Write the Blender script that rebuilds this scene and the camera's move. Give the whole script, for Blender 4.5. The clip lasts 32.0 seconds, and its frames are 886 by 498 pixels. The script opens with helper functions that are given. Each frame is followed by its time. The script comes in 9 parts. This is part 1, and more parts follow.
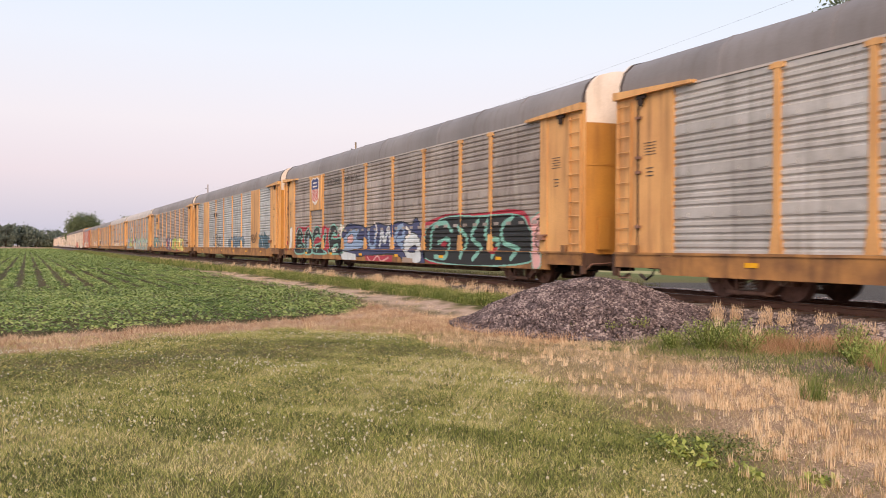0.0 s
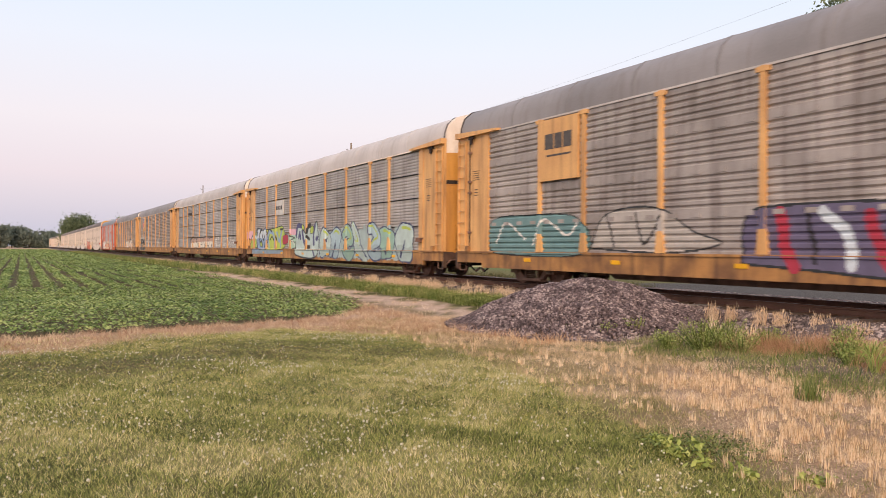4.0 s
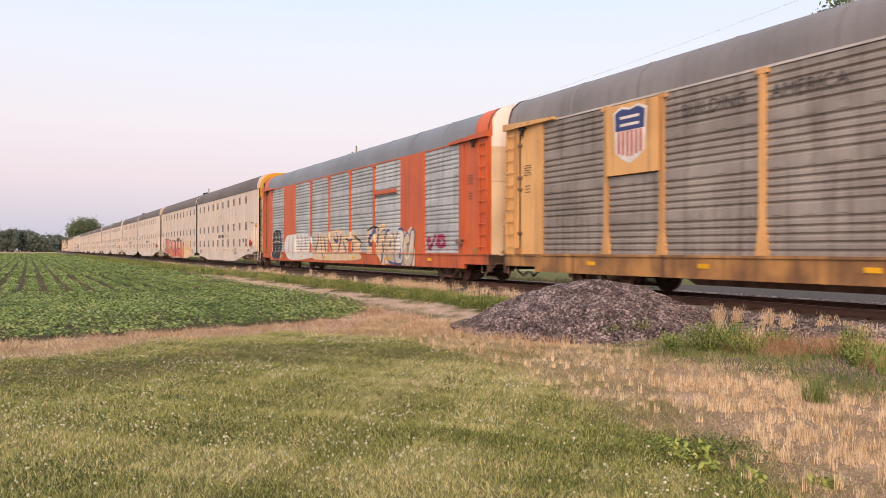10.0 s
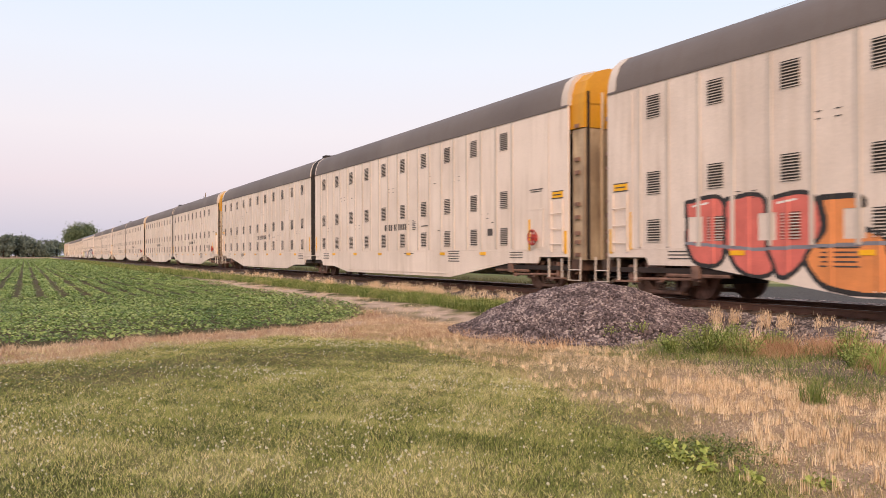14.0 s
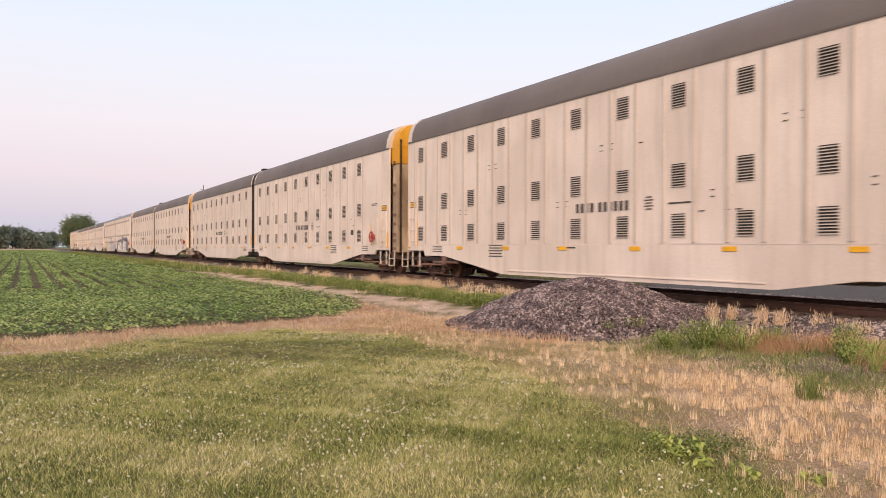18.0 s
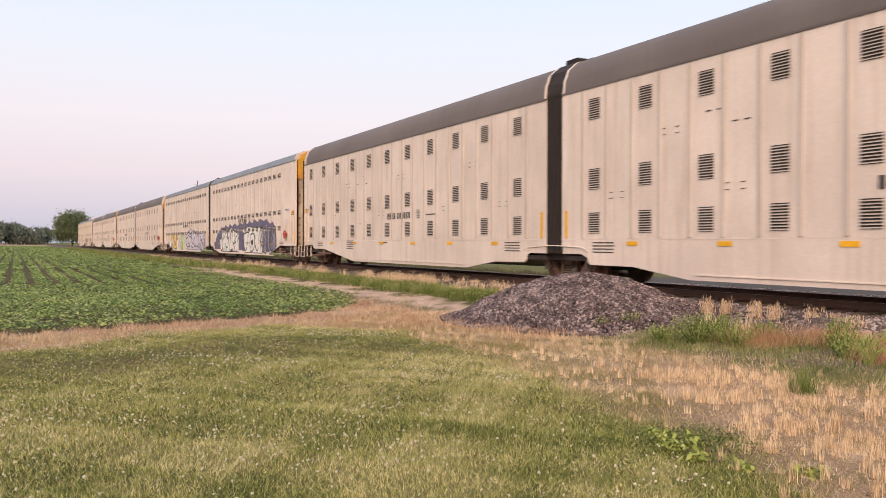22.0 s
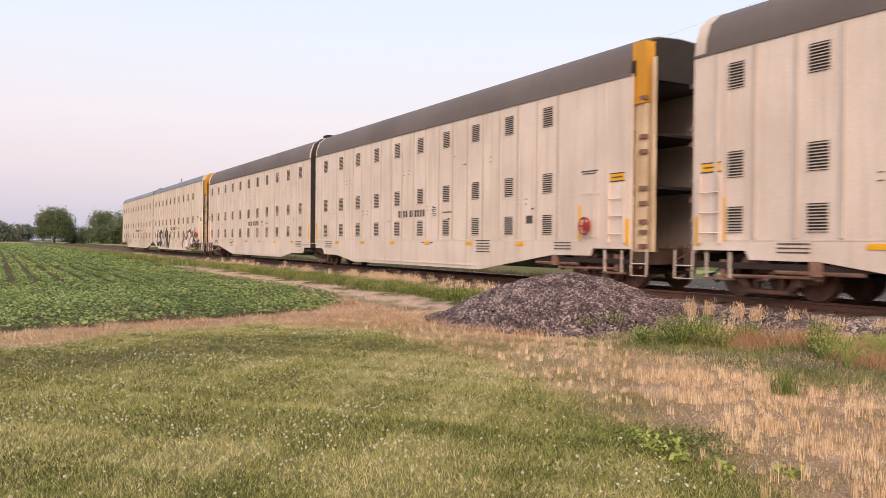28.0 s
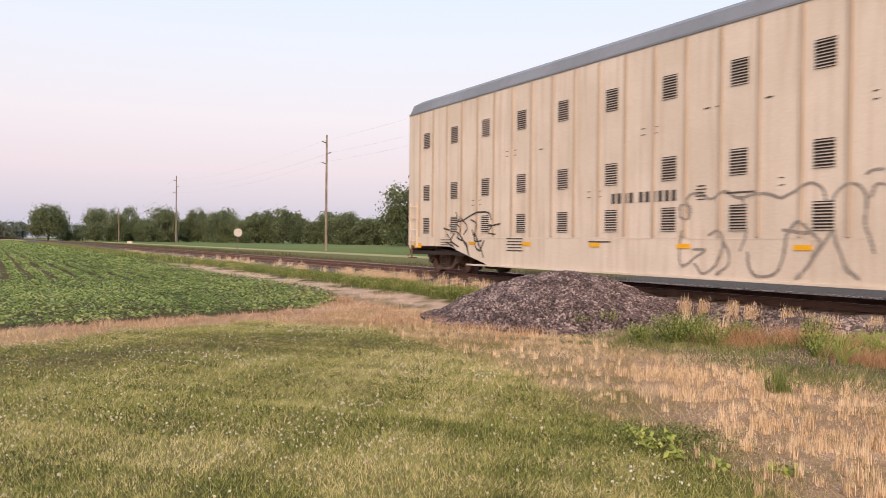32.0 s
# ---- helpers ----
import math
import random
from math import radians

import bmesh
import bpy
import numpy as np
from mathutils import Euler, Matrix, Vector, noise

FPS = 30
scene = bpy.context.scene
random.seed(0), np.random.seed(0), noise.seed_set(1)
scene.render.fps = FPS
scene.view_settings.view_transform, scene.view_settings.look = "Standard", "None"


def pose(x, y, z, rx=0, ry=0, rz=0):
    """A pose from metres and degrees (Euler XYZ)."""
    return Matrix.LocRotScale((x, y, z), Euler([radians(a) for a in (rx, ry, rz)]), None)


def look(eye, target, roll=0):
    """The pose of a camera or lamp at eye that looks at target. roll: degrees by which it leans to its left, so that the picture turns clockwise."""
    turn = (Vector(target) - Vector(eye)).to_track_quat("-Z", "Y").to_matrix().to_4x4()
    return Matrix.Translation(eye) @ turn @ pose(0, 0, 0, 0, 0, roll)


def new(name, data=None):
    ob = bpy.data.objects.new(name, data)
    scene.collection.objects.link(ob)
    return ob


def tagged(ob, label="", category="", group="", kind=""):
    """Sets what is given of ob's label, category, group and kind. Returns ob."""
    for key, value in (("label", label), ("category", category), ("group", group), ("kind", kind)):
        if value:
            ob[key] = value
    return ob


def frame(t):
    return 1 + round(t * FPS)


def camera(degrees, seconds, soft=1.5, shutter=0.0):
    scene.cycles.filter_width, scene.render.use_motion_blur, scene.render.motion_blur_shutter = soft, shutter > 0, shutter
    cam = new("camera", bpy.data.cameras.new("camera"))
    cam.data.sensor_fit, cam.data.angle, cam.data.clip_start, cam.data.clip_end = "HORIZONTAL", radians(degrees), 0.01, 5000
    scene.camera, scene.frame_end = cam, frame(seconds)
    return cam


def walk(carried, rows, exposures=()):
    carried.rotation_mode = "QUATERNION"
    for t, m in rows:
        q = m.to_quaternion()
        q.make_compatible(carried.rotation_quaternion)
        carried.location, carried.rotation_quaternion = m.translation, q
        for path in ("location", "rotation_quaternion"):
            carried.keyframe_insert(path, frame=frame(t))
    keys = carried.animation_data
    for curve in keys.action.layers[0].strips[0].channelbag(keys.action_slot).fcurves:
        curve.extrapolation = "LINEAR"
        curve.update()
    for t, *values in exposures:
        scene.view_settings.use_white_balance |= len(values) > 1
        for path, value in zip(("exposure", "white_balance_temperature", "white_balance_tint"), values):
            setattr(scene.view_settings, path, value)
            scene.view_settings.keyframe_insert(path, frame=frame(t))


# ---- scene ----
cam = camera(59.2, 32.0, soft=0.8, shutter=0.17)
EYE = (0.0, 0.0, 1.65)
PATH = [
    (0, 89.881, -0.330, -28.055), (0.5, 89.866, -0.337, -28.065), (1, 89.861, -0.364, -28.092),
    (1.5, 89.886, -0.384, -28.149), (2, 89.920, -0.392, -28.222), (2.5, 89.944, -0.398, -28.300),
    (3, 89.947, -0.390, -28.382), (3.5, 89.941, -0.372, -28.433), (5.5, 89.930, -0.138, -28.064),
    (6, 89.997, -0.107, -28.009), (6.5, 90.082, -0.072, -27.957), (7, 90.129, -0.039, -27.948),
    (7.5, 90.133, -0.043, -27.956), (8, 90.122, -0.070, -27.957), (8.5, 90.118, -0.080, -27.956),
    (9, 90.118, -0.080, -27.958), (9.5, 90.114, -0.091, -27.966), (10, 90.105, -0.120, -27.980),
    (10.5, 90.105, -0.125, -27.992), (11, 90.129, -0.090, -28.002), (11.5, 90.179, -0.041, -28.016),
    (12, 90.241, 0.027, -28.032), (12.5, 90.303, 0.099, -28.062), (13, 90.351, 0.142, -28.112),
    (13.5, 90.367, 0.159, -28.159), (14, 90.352, 0.174, -28.191), (14.5, 90.337, 0.182, -28.210),
    (16.5, 90.104, -0.161, -28.287), (17, 90.071, -0.200, -28.311), (17.5, 90.004, -0.218, -28.337),
    (18, 89.920, -0.189, -28.345), (18.5, 89.834, -0.155, -28.341), (19, 89.752, -0.126, -28.344),
    (19.5, 89.681, -0.104, -28.389), (20, 89.627, -0.098, -28.501), (20.5, 89.588, -0.103, -28.642),
    (21, 89.563, -0.105, -28.737), (21.5, 89.552, -0.101, -28.760), (22, 89.566, -0.107, -28.735),
    (22.5, 89.597, -0.136, -28.705), (23, 89.638, -0.204, -28.697), (23.5, 89.685, -0.282, -28.723),
    (24, 89.731, -0.341, -28.785), (24.5, 89.760, -0.392, -28.863), (25, 89.755, -0.418, -28.963),
    (25.5, 89.735, -0.419, -29.044), (27.5, 89.559, -0.472, -29.701), (28, 89.566, -0.492, -29.812),
    (28.5, 89.591, -0.506, -29.957), (29, 89.616, -0.498, -30.081), (29.5, 89.624, -0.482, -30.189),
    (30, 89.622, -0.484, -30.269), (30.5, 89.596, -0.514, -30.304), (31, 89.537, -0.538, -30.285),
    (31.5, 89.463, -0.547, -30.219), (32, 89.414, -0.554, -30.162),
]
walk(cam, [(t, pose(*EYE, rx, ry, rz)) for t, rx, ry, rz in PATH])

# ---- light: clear sky just after sundown, the glow behind the camera ----
scene.view_settings.exposure = 0.0
world = bpy.data.worlds.new("dusk_sky")
scene.world = world
world.use_nodes = True
wn, wl = world.node_tree.nodes, world.node_tree.links
wn.clear()
w_out, w_bg = wn.new("ShaderNodeOutputWorld"), wn.new("ShaderNodeBackground")
w_sky = wn.new("ShaderNodeTexSky")
w_sky.sky_type, w_sky.sun_disc = "NISHITA", False
w_sky.sun_elevation, w_sky.sun_rotation = radians(8), radians(215)
w_geo, w_sep, w_ramp, w_mix = wn.new("ShaderNodeTexCoord"), wn.new("ShaderNodeSeparateXYZ"), wn.new("ShaderNodeValToRGB"), wn.new("ShaderNodeMix")
wl.new(w_geo.outputs["Generated"], w_sep.inputs[0])
wl.new(w_sep.outputs["Z"], w_ramp.inputs[0])
stops = [(0.0, (0.53, 0.54, 0.69)), (0.035, (0.62, 0.57, 0.70)), (0.085, (0.80, 0.67, 0.74)), (0.15, (0.87, 0.78, 0.825)),
         (0.24, (0.83, 0.84, 0.925)), (0.36, (0.70, 0.82, 0.97)), (1.0, (0.36, 0.52, 0.80))]
while len(w_ramp.color_ramp.elements) < len(stops):
    w_ramp.color_ramp.elements.new(0.5)
for el, (at, col) in zip(w_ramp.color_ramp.elements, stops):
    el.position, el.color = at, (*col, 1)
w_mix.data_type, w_mix.blend_type = "RGBA", "ADD"
w_mix.inputs[0].default_value = 0.02
wl.new(w_ramp.outputs[0], w_mix.inputs[6])
wl.new(w_sky.outputs[0], w_mix.inputs[7])
wl.new(w_mix.outputs[2], w_bg.inputs[0])
w_bg.inputs[1].default_value = 1.0
wl.new(w_bg.outputs[0], w_out.inputs[0])
sun_data = bpy.data.lights.new("sun", "SUN")
sun_data.energy, sun_data.angle, sun_data.color = 4.05, radians(45), (1.0, 0.70, 0.475)
sun = new("sun", sun_data)
sun.matrix_basis = look((-30, -42, 40), (0, 0, 0))

# the track runs a little to the right of straight ahead; places along it count from beside the camera
TRACK_X, RAIL_Z, HEADING = 14.45, 0.57, -0.30
TRACK = Matrix.Translation((12.85, 0, 0)) @ pose(0, 0, 0, 0, 0, HEADING) @ Matrix.Translation((-12.85, 0, 0))


def travelled(t):
    """How far the train has come: it slows a little on the way."""
    return 19.593 * t - 0.00582 * t * t


# ---- materials ----
def surf(name, col, col2=None, rough=0.6, metal=0.0, scale=1.5, fine=25.0, bump=0.1, streak=0.0, dirt=(0.10, 0.06, 0.04), vary=0.12, spec=0.4):
    """A weathered surface: two scales of mottling, streaks that run down, fine relief, and a little difference from piece to piece."""
    m = bpy.data.materials.new(name)
    m.use_nodes = True
    n, l = m.node_tree.nodes, m.node_tree.links
    b = n["Principled BSDF"]
    co, info = n.new("ShaderNodeTexCoord"), n.new("ShaderNodeObjectInfo")
    off = n.new("ShaderNodeVectorMath")
    off.operation = "MULTIPLY_ADD"
    mul = n.new("ShaderNodeCombineXYZ")
    mul.inputs[0].default_value = mul.inputs[1].default_value = mul.inputs[2].default_value = 1.0
    rnd = n.new("ShaderNodeMath")
    rnd.operation = "MULTIPLY"
    rnd.inputs[1].default_value = 37.0
    l.new(info.outputs["Random"], rnd.inputs[0])
    l.new(co.outputs["Object"], off.inputs[0])
    l.new(mul.outputs[0], off.inputs[1])
    l.new(rnd.outputs[0], off.inputs[2])
    big, small = n.new("ShaderNodeTexNoise"), n.new("ShaderNodeTexNoise")
    big.inputs["Scale"].default_value, big.inputs["Detail"].default_value = scale, 4
    small.inputs["Scale"].default_value, small.inputs["Detail"].default_value = fine, 3
    l.new(off.outputs[0], big.inputs["Vector"])
    l.new(off.outputs[0], small.inputs["Vector"])
    ramp = n.new("ShaderNodeMapRange")
    ramp.inputs["From Min"].default_value, ramp.inputs["From Max"].default_value = 0.35, 0.65
    l.new(big.outputs["Fac"], ramp.inputs["Value"])
    mix = n.new("ShaderNodeMix")
    mix.data_type = "RGBA"
    c2 = col2 or tuple(c * 0.72 for c in col)
    mix.inputs[6].default_value, mix.inputs[7].default_value = (*col, 1), (*c2, 1)
    l.new(ramp.outputs[0], mix.inputs[0])
    out = mix.outputs[2]
    if streak:
        st, sm, sx = n.new("ShaderNodeTexNoise"), n.new("ShaderNodeMapRange"), n.new("ShaderNodeMix")
        sv = n.new("ShaderNodeVectorMath")
        sv.operation = "MULTIPLY"
        sv.inputs[1].default_value = (3.0, 5.0, 0.35)
        l.new(off.outputs[0], sv.inputs[0])
        l.new(sv.outputs[0], st.inputs["Vector"])
        st.inputs["Scale"].default_value, st.inputs["Detail"].default_value = 1.0, 5
        sm.inputs["From Min"].default_value, sm.inputs["From Max"].default_value, sm.inputs["To Max"].default_value = 0.5, 0.75, streak
        l.new(st.outputs["Fac"], sm.inputs["Value"])
        sx.data_type = "RGBA"
        sx.inputs[7].default_value = (*dirt, 1)
        l.new(sm.outputs[0], sx.inputs[0])
        l.new(out, sx.inputs[6])
        out = sx.outputs[2]
    hsv, val, fin = n.new("ShaderNodeHueSaturation"), n.new("ShaderNodeMapRange"), n.new("ShaderNodeMath")
    val.inputs["To Min"].default_value, val.inputs["To Max"].default_value = 1 - vary, 1 + vary
    l.new(info.outputs["Random"], val.inputs["Value"])
    fin.operation = "MULTIPLY_ADD"
    fin.inputs[1].default_value = 0.3
    l.new(small.outputs["Fac"], fin.inputs[0])
    sub = n.new("ShaderNodeMath")
    sub.operation = "SUBTRACT"
    sub.inputs[1].default_value = 0.15
    l.new(val.outputs[0], sub.inputs[0])
    l.new(sub.outputs[0], fin.inputs[2])
    l.new(fin.outputs[0], hsv.inputs["Value"])
    l.new(out, hsv.inputs["Color"])
    l.new(hsv.outputs[0], b.inputs["Base Color"])
    b.inputs["Roughness"].default_value, b.inputs["Metallic"].default_value = rough, metal
    b.inputs["Specular IOR Level"].default_value = spec
    if bump:
        bp = n.new("ShaderNodeBump")
        bp.inputs["Strength"].default_value, bp.inputs["Distance"].default_value = bump, 0.01
        l.new(small.outputs["Fac"], bp.inputs["Height"])
        l.new(bp.outputs[0], b.inputs["Normal"])
    return m


def leafy(name, cols, rough=0.6, patch=0.15, trans=0.25, shift=None):
    """Leaves or blades: each island takes its own tint between the given colours, with patches over the ground."""
    m = bpy.data.materials.new(name)
    m.use_nodes = True
    n, l = m.node_tree.nodes, m.node_tree.links
    b = n["Principled BSDF"]
    geo, co, big, add, ramp = n.new("ShaderNodeNewGeometry"), n.new("ShaderNodeTexCoord"), n.new("ShaderNodeTexNoise"), n.new("ShaderNodeMath"), n.new("ShaderNodeValToRGB")
    big.inputs["Scale"].default_value, big.inputs["Detail"].default_value = patch, 3
    l.new(co.outputs["Object"], big.inputs["Vector"])
    con = n.new("ShaderNodeMapRange")
    con.inputs["From Min"].default_value, con.inputs["From Max"].default_value = 0.3, 0.7
    con.inputs["To Min"].default_value, con.inputs["To Max"].default_value = -0.3, 0.3
    l.new(big.outputs["Fac"], con.inputs["Value"])
    l.new(geo.outputs["Random Per Island"], add.inputs[0])
    l.new(con.outputs[0], add.inputs[1])
    src = add.outputs[0]
    if shift:
        at, ad2 = n.new("ShaderNodeAttribute"), n.new("ShaderNodeMath")
        at.attribute_name = shift
        l.new(src, ad2.inputs[0])
        ad2.operation = "MULTIPLY_ADD"
        ad2.inputs[1].default_value = 0.3
        l.new(at.outputs["Fac"], ad2.inputs[2])
        src = ad2.outputs[0]
    l.new(src, ramp.inputs[0])
    while len(ramp.color_ramp.elements) < len(cols):
        ramp.color_ramp.elements.new(0.5)
    for k, (el, c) in enumerate(zip(ramp.color_ramp.elements, cols)):
        el.position, el.color = k / (len(cols) - 1), (*c, 1)
    l.new(ramp.outputs[0], b.inputs["Base Color"])
    b.inputs["Roughness"].default_value = rough
    b.inputs["Specular IOR Level"].default_value = 0.25
    if trans:
        tr, mx = n.new("ShaderNodeBsdfTranslucent"), n.new("ShaderNodeMixShader")
        l.new(ramp.outputs[0], tr.inputs["Color"])
        mx.inputs[0].default_value = trans
        l.new(b.outputs[0], mx.inputs[1])
        l.new(tr.outputs[0], mx.inputs[2])
        l.new(mx.outputs[0], n["Material Output"].inputs["Surface"])
    return m


YELLOW = surf("yellow_paint", (0.725, 0.415, 0.165), (0.60, 0.325, 0.13), 0.55, scale=0.7, streak=0.6, dirt=(0.16, 0.075, 0.04), vary=0.08)
YELLOW_DOOR = surf("yellow_door_paint", (0.57, 0.28, 0.055), (0.46, 0.215, 0.045), 0.5, scale=0.6, streak=0.5, dirt=(0.15, 0.06, 0.03), vary=0.06)
ORANGE = surf("orange_paint", (0.60, 0.125, 0.035), (0.50, 0.10, 0.035), 0.5, scale=0.7, streak=0.35, dirt=(0.13, 0.04, 0.03), vary=0.05)
CAP_WHITE = surf("cap_white_paint", (0.78, 0.70, 0.64), (0.66, 0.58, 0.51), 0.6, scale=1.2, streak=0.4, dirt=(0.25, 0.17, 0.11))
PANEL_BROWN = surf("weathered_panel", (0.44, 0.39, 0.365), (0.30, 0.262, 0.245), 0.55, 0.25, scale=0.9, streak=0.6, dirt=(0.10, 0.075, 0.065), vary=0.13)
PANEL_TAN = surf("brown_weathered_panel", (0.385, 0.335, 0.305), (0.255, 0.22, 0.20), 0.55, 0.25, scale=0.9, streak=0.6, dirt=(0.10, 0.075, 0.065), vary=0.12)
PANEL_SILVER = surf("galvanised_panel", (0.55, 0.535, 0.525), (0.40, 0.385, 0.375), 0.5, 0.2, scale=0.8, streak=0.45, dirt=(0.17, 0.14, 0.12), vary=0.12)
PANEL_GREY = surf("grey_panel", (0.44, 0.41, 0.395), (0.31, 0.285, 0.27), 0.5, 0.2, scale=0.8, streak=0.55, dirt=(0.13, 0.105, 0.09), vary=0.12)
PANEL_BLUE = surf("blue_grey_panel", (0.52, 0.54, 0.56), (0.38, 0.40, 0.42), 0.5, 0.2, scale=0.8, streak=0.45, dirt=(0.14, 0.13, 0.13), vary=0.12)
ROOF_GREY = surf("grey_roof", (0.27, 0.25, 0.25), (0.20, 0.185, 0.185), 0.6, 0.2, scale=0.4, streak=0.25, vary=0.1)
ROOF_PALE = surf("pale_roof", (0.56, 0.51, 0.49), (0.45, 0.41, 0.39), 0.6, 0.15, scale=0.4, streak=0.2, vary=0.08)
ROOF_BROWN = surf("brown_grey_roof", (0.155, 0.132, 0.125), (0.12, 0.10, 0.095), 0.7, scale=0.3, streak=0.15, vary=0.06)
ROOF_BLUE = surf("blue_grey_roof", (0.235, 0.25, 0.285), (0.185, 0.20, 0.225), 0.6, 0.2, scale=0.4, streak=0.15, vary=0.06)
CREAM = surf("off_white_paint", (0.755, 0.645, 0.578), (0.645, 0.545, 0.483), 0.6, scale=0.55, streak=0.30, dirt=(0.38, 0.28, 0.21), vary=0.04)
# Darker cream: dust, with the shade along the ribs put into the colour.
RIB_CREAM = surf("dusty_shaded_rib_paint", (0.60, 0.52, 0.465), (0.50, 0.43, 0.38), 0.6, scale=0.7, streak=0.3, dirt=(0.32, 0.24, 0.18), vary=0.06)
# Slat colour darkened to offset the sun on their upward faces.
SLAT = surf("darkened_vent_slat", (0.42, 0.36, 0.32), (0.33, 0.28, 0.245), 0.65, scale=1.5, streak=0.2, dirt=(0.22, 0.17, 0.13), vary=0.06)
# Aged car's version: rib shade and dust both in the colour.
RIB_OLD = surf("dusty_shaded_old_rib_paint", (0.56, 0.45, 0.36), (0.47, 0.37, 0.28), 0.6, scale=0.7, streak=0.35, dirt=(0.34, 0.21, 0.13), vary=0.06)
CREAM_OLD = surf("aged_off_white_paint", (0.75, 0.655, 0.57), (0.65, 0.56, 0.47), 0.6, scale=0.55, streak=0.35, dirt=(0.40, 0.24, 0.14), vary=0.04)
# End doors: grime, and the shade between cars, both in the colour.
DOOR_GRIME_SHADE = surf("grimy_shaded_cream_door", (0.58, 0.45, 0.31), (0.30, 0.22, 0.15), 0.65, scale=1.1, streak=0.8, dirt=(0.14, 0.09, 0.06), vary=0.04)
GRIME = surf("rusty_grime", (0.10, 0.055, 0.04), (0.05, 0.032, 0.026), 0.8, scale=3, bump=0.2, streak=0.4)
CREAM_DOOR = surf("cream_door_paint", (0.72, 0.56, 0.39), (0.55, 0.41, 0.27), 0.6, scale=0.8, streak=0.5, dirt=(0.20, 0.12, 0.07), vary=0.04)
AMBER = surf("amber_paint", (0.66, 0.33, 0.02), (0.58, 0.27, 0.02), 0.5, scale=1.0, streak=0.2, vary=0.06)
MARK = surf("reflective_yellow", (0.80, 0.42, 0.01), (0.72, 0.36, 0.01), 0.45, scale=4, vary=0.1)
DARK = surf("black_rubber_and_doorway", (0.022, 0.017, 0.016), (0.03, 0.023, 0.02), 0.8, scale=2)
# Near-black for the vent plates: shade between slats put into the colour.
VENT_SHADE = surf("painted_vent_shade", (0.055, 0.048, 0.044), (0.04, 0.035, 0.032), 0.9, scale=2, bump=0)
STEEL = surf("rusty_steel", (0.29, 0.165, 0.125), (0.16, 0.092, 0.072), 0.75, 0.2, scale=3, fine=40, bump=0.25, streak=0.3, dirt=(0.16, 0.10, 0.07))
CAST = surf("worn_cast_steel", (0.36, 0.27, 0.22), (0.20, 0.135, 0.105), 0.6, 0.3, scale=4, fine=40, bump=0.2, dirt=(0.12, 0.075, 0.055))
# Grime, taken near black so the colour carries underbody shade too.
FRAME = surf("grimy_shaded_underframe", (0.038, 0.024, 0.021), (0.024, 0.017, 0.015), 0.85, scale=3, bump=0.2)
TREAD = surf("worn_wheel_tread", (0.26, 0.14, 0.105), (0.15, 0.085, 0.066), 0.55, 0.5, scale=4)
SILL = surf("grimy_yellow_sill", (0.48, 0.24, 0.08), (0.22, 0.11, 0.05), 0.65, scale=1.6, streak=0.85, dirt=(0.09, 0.05, 0.035), vary=0.1)
SILL_ORANGE = surf("grimy_orange_sill", (0.56, 0.12, 0.04), (0.40, 0.09, 0.04), 0.65, scale=1.6, streak=0.6, dirt=(0.10, 0.05, 0.04), vary=0.1)
RED = surf("red_brake_wheel", (0.40, 0.05, 0.04), None, 0.5, scale=5)
LETTER = surf("black_lettering", (0.06, 0.05, 0.05), (0.09, 0.08, 0.075), 0.7, scale=6, bump=0)
PAINTS = {}


def paint(col):
    if col not in PAINTS:
        PAINTS[col] = surf("spray_paint", col, tuple(c * 0.82 for c in col), 0.55, scale=2.5, streak=0.18, dirt=tuple(c * 0.5 + 0.03 for c in col), vary=0.03, bump=0.03)
    return PAINTS[col]


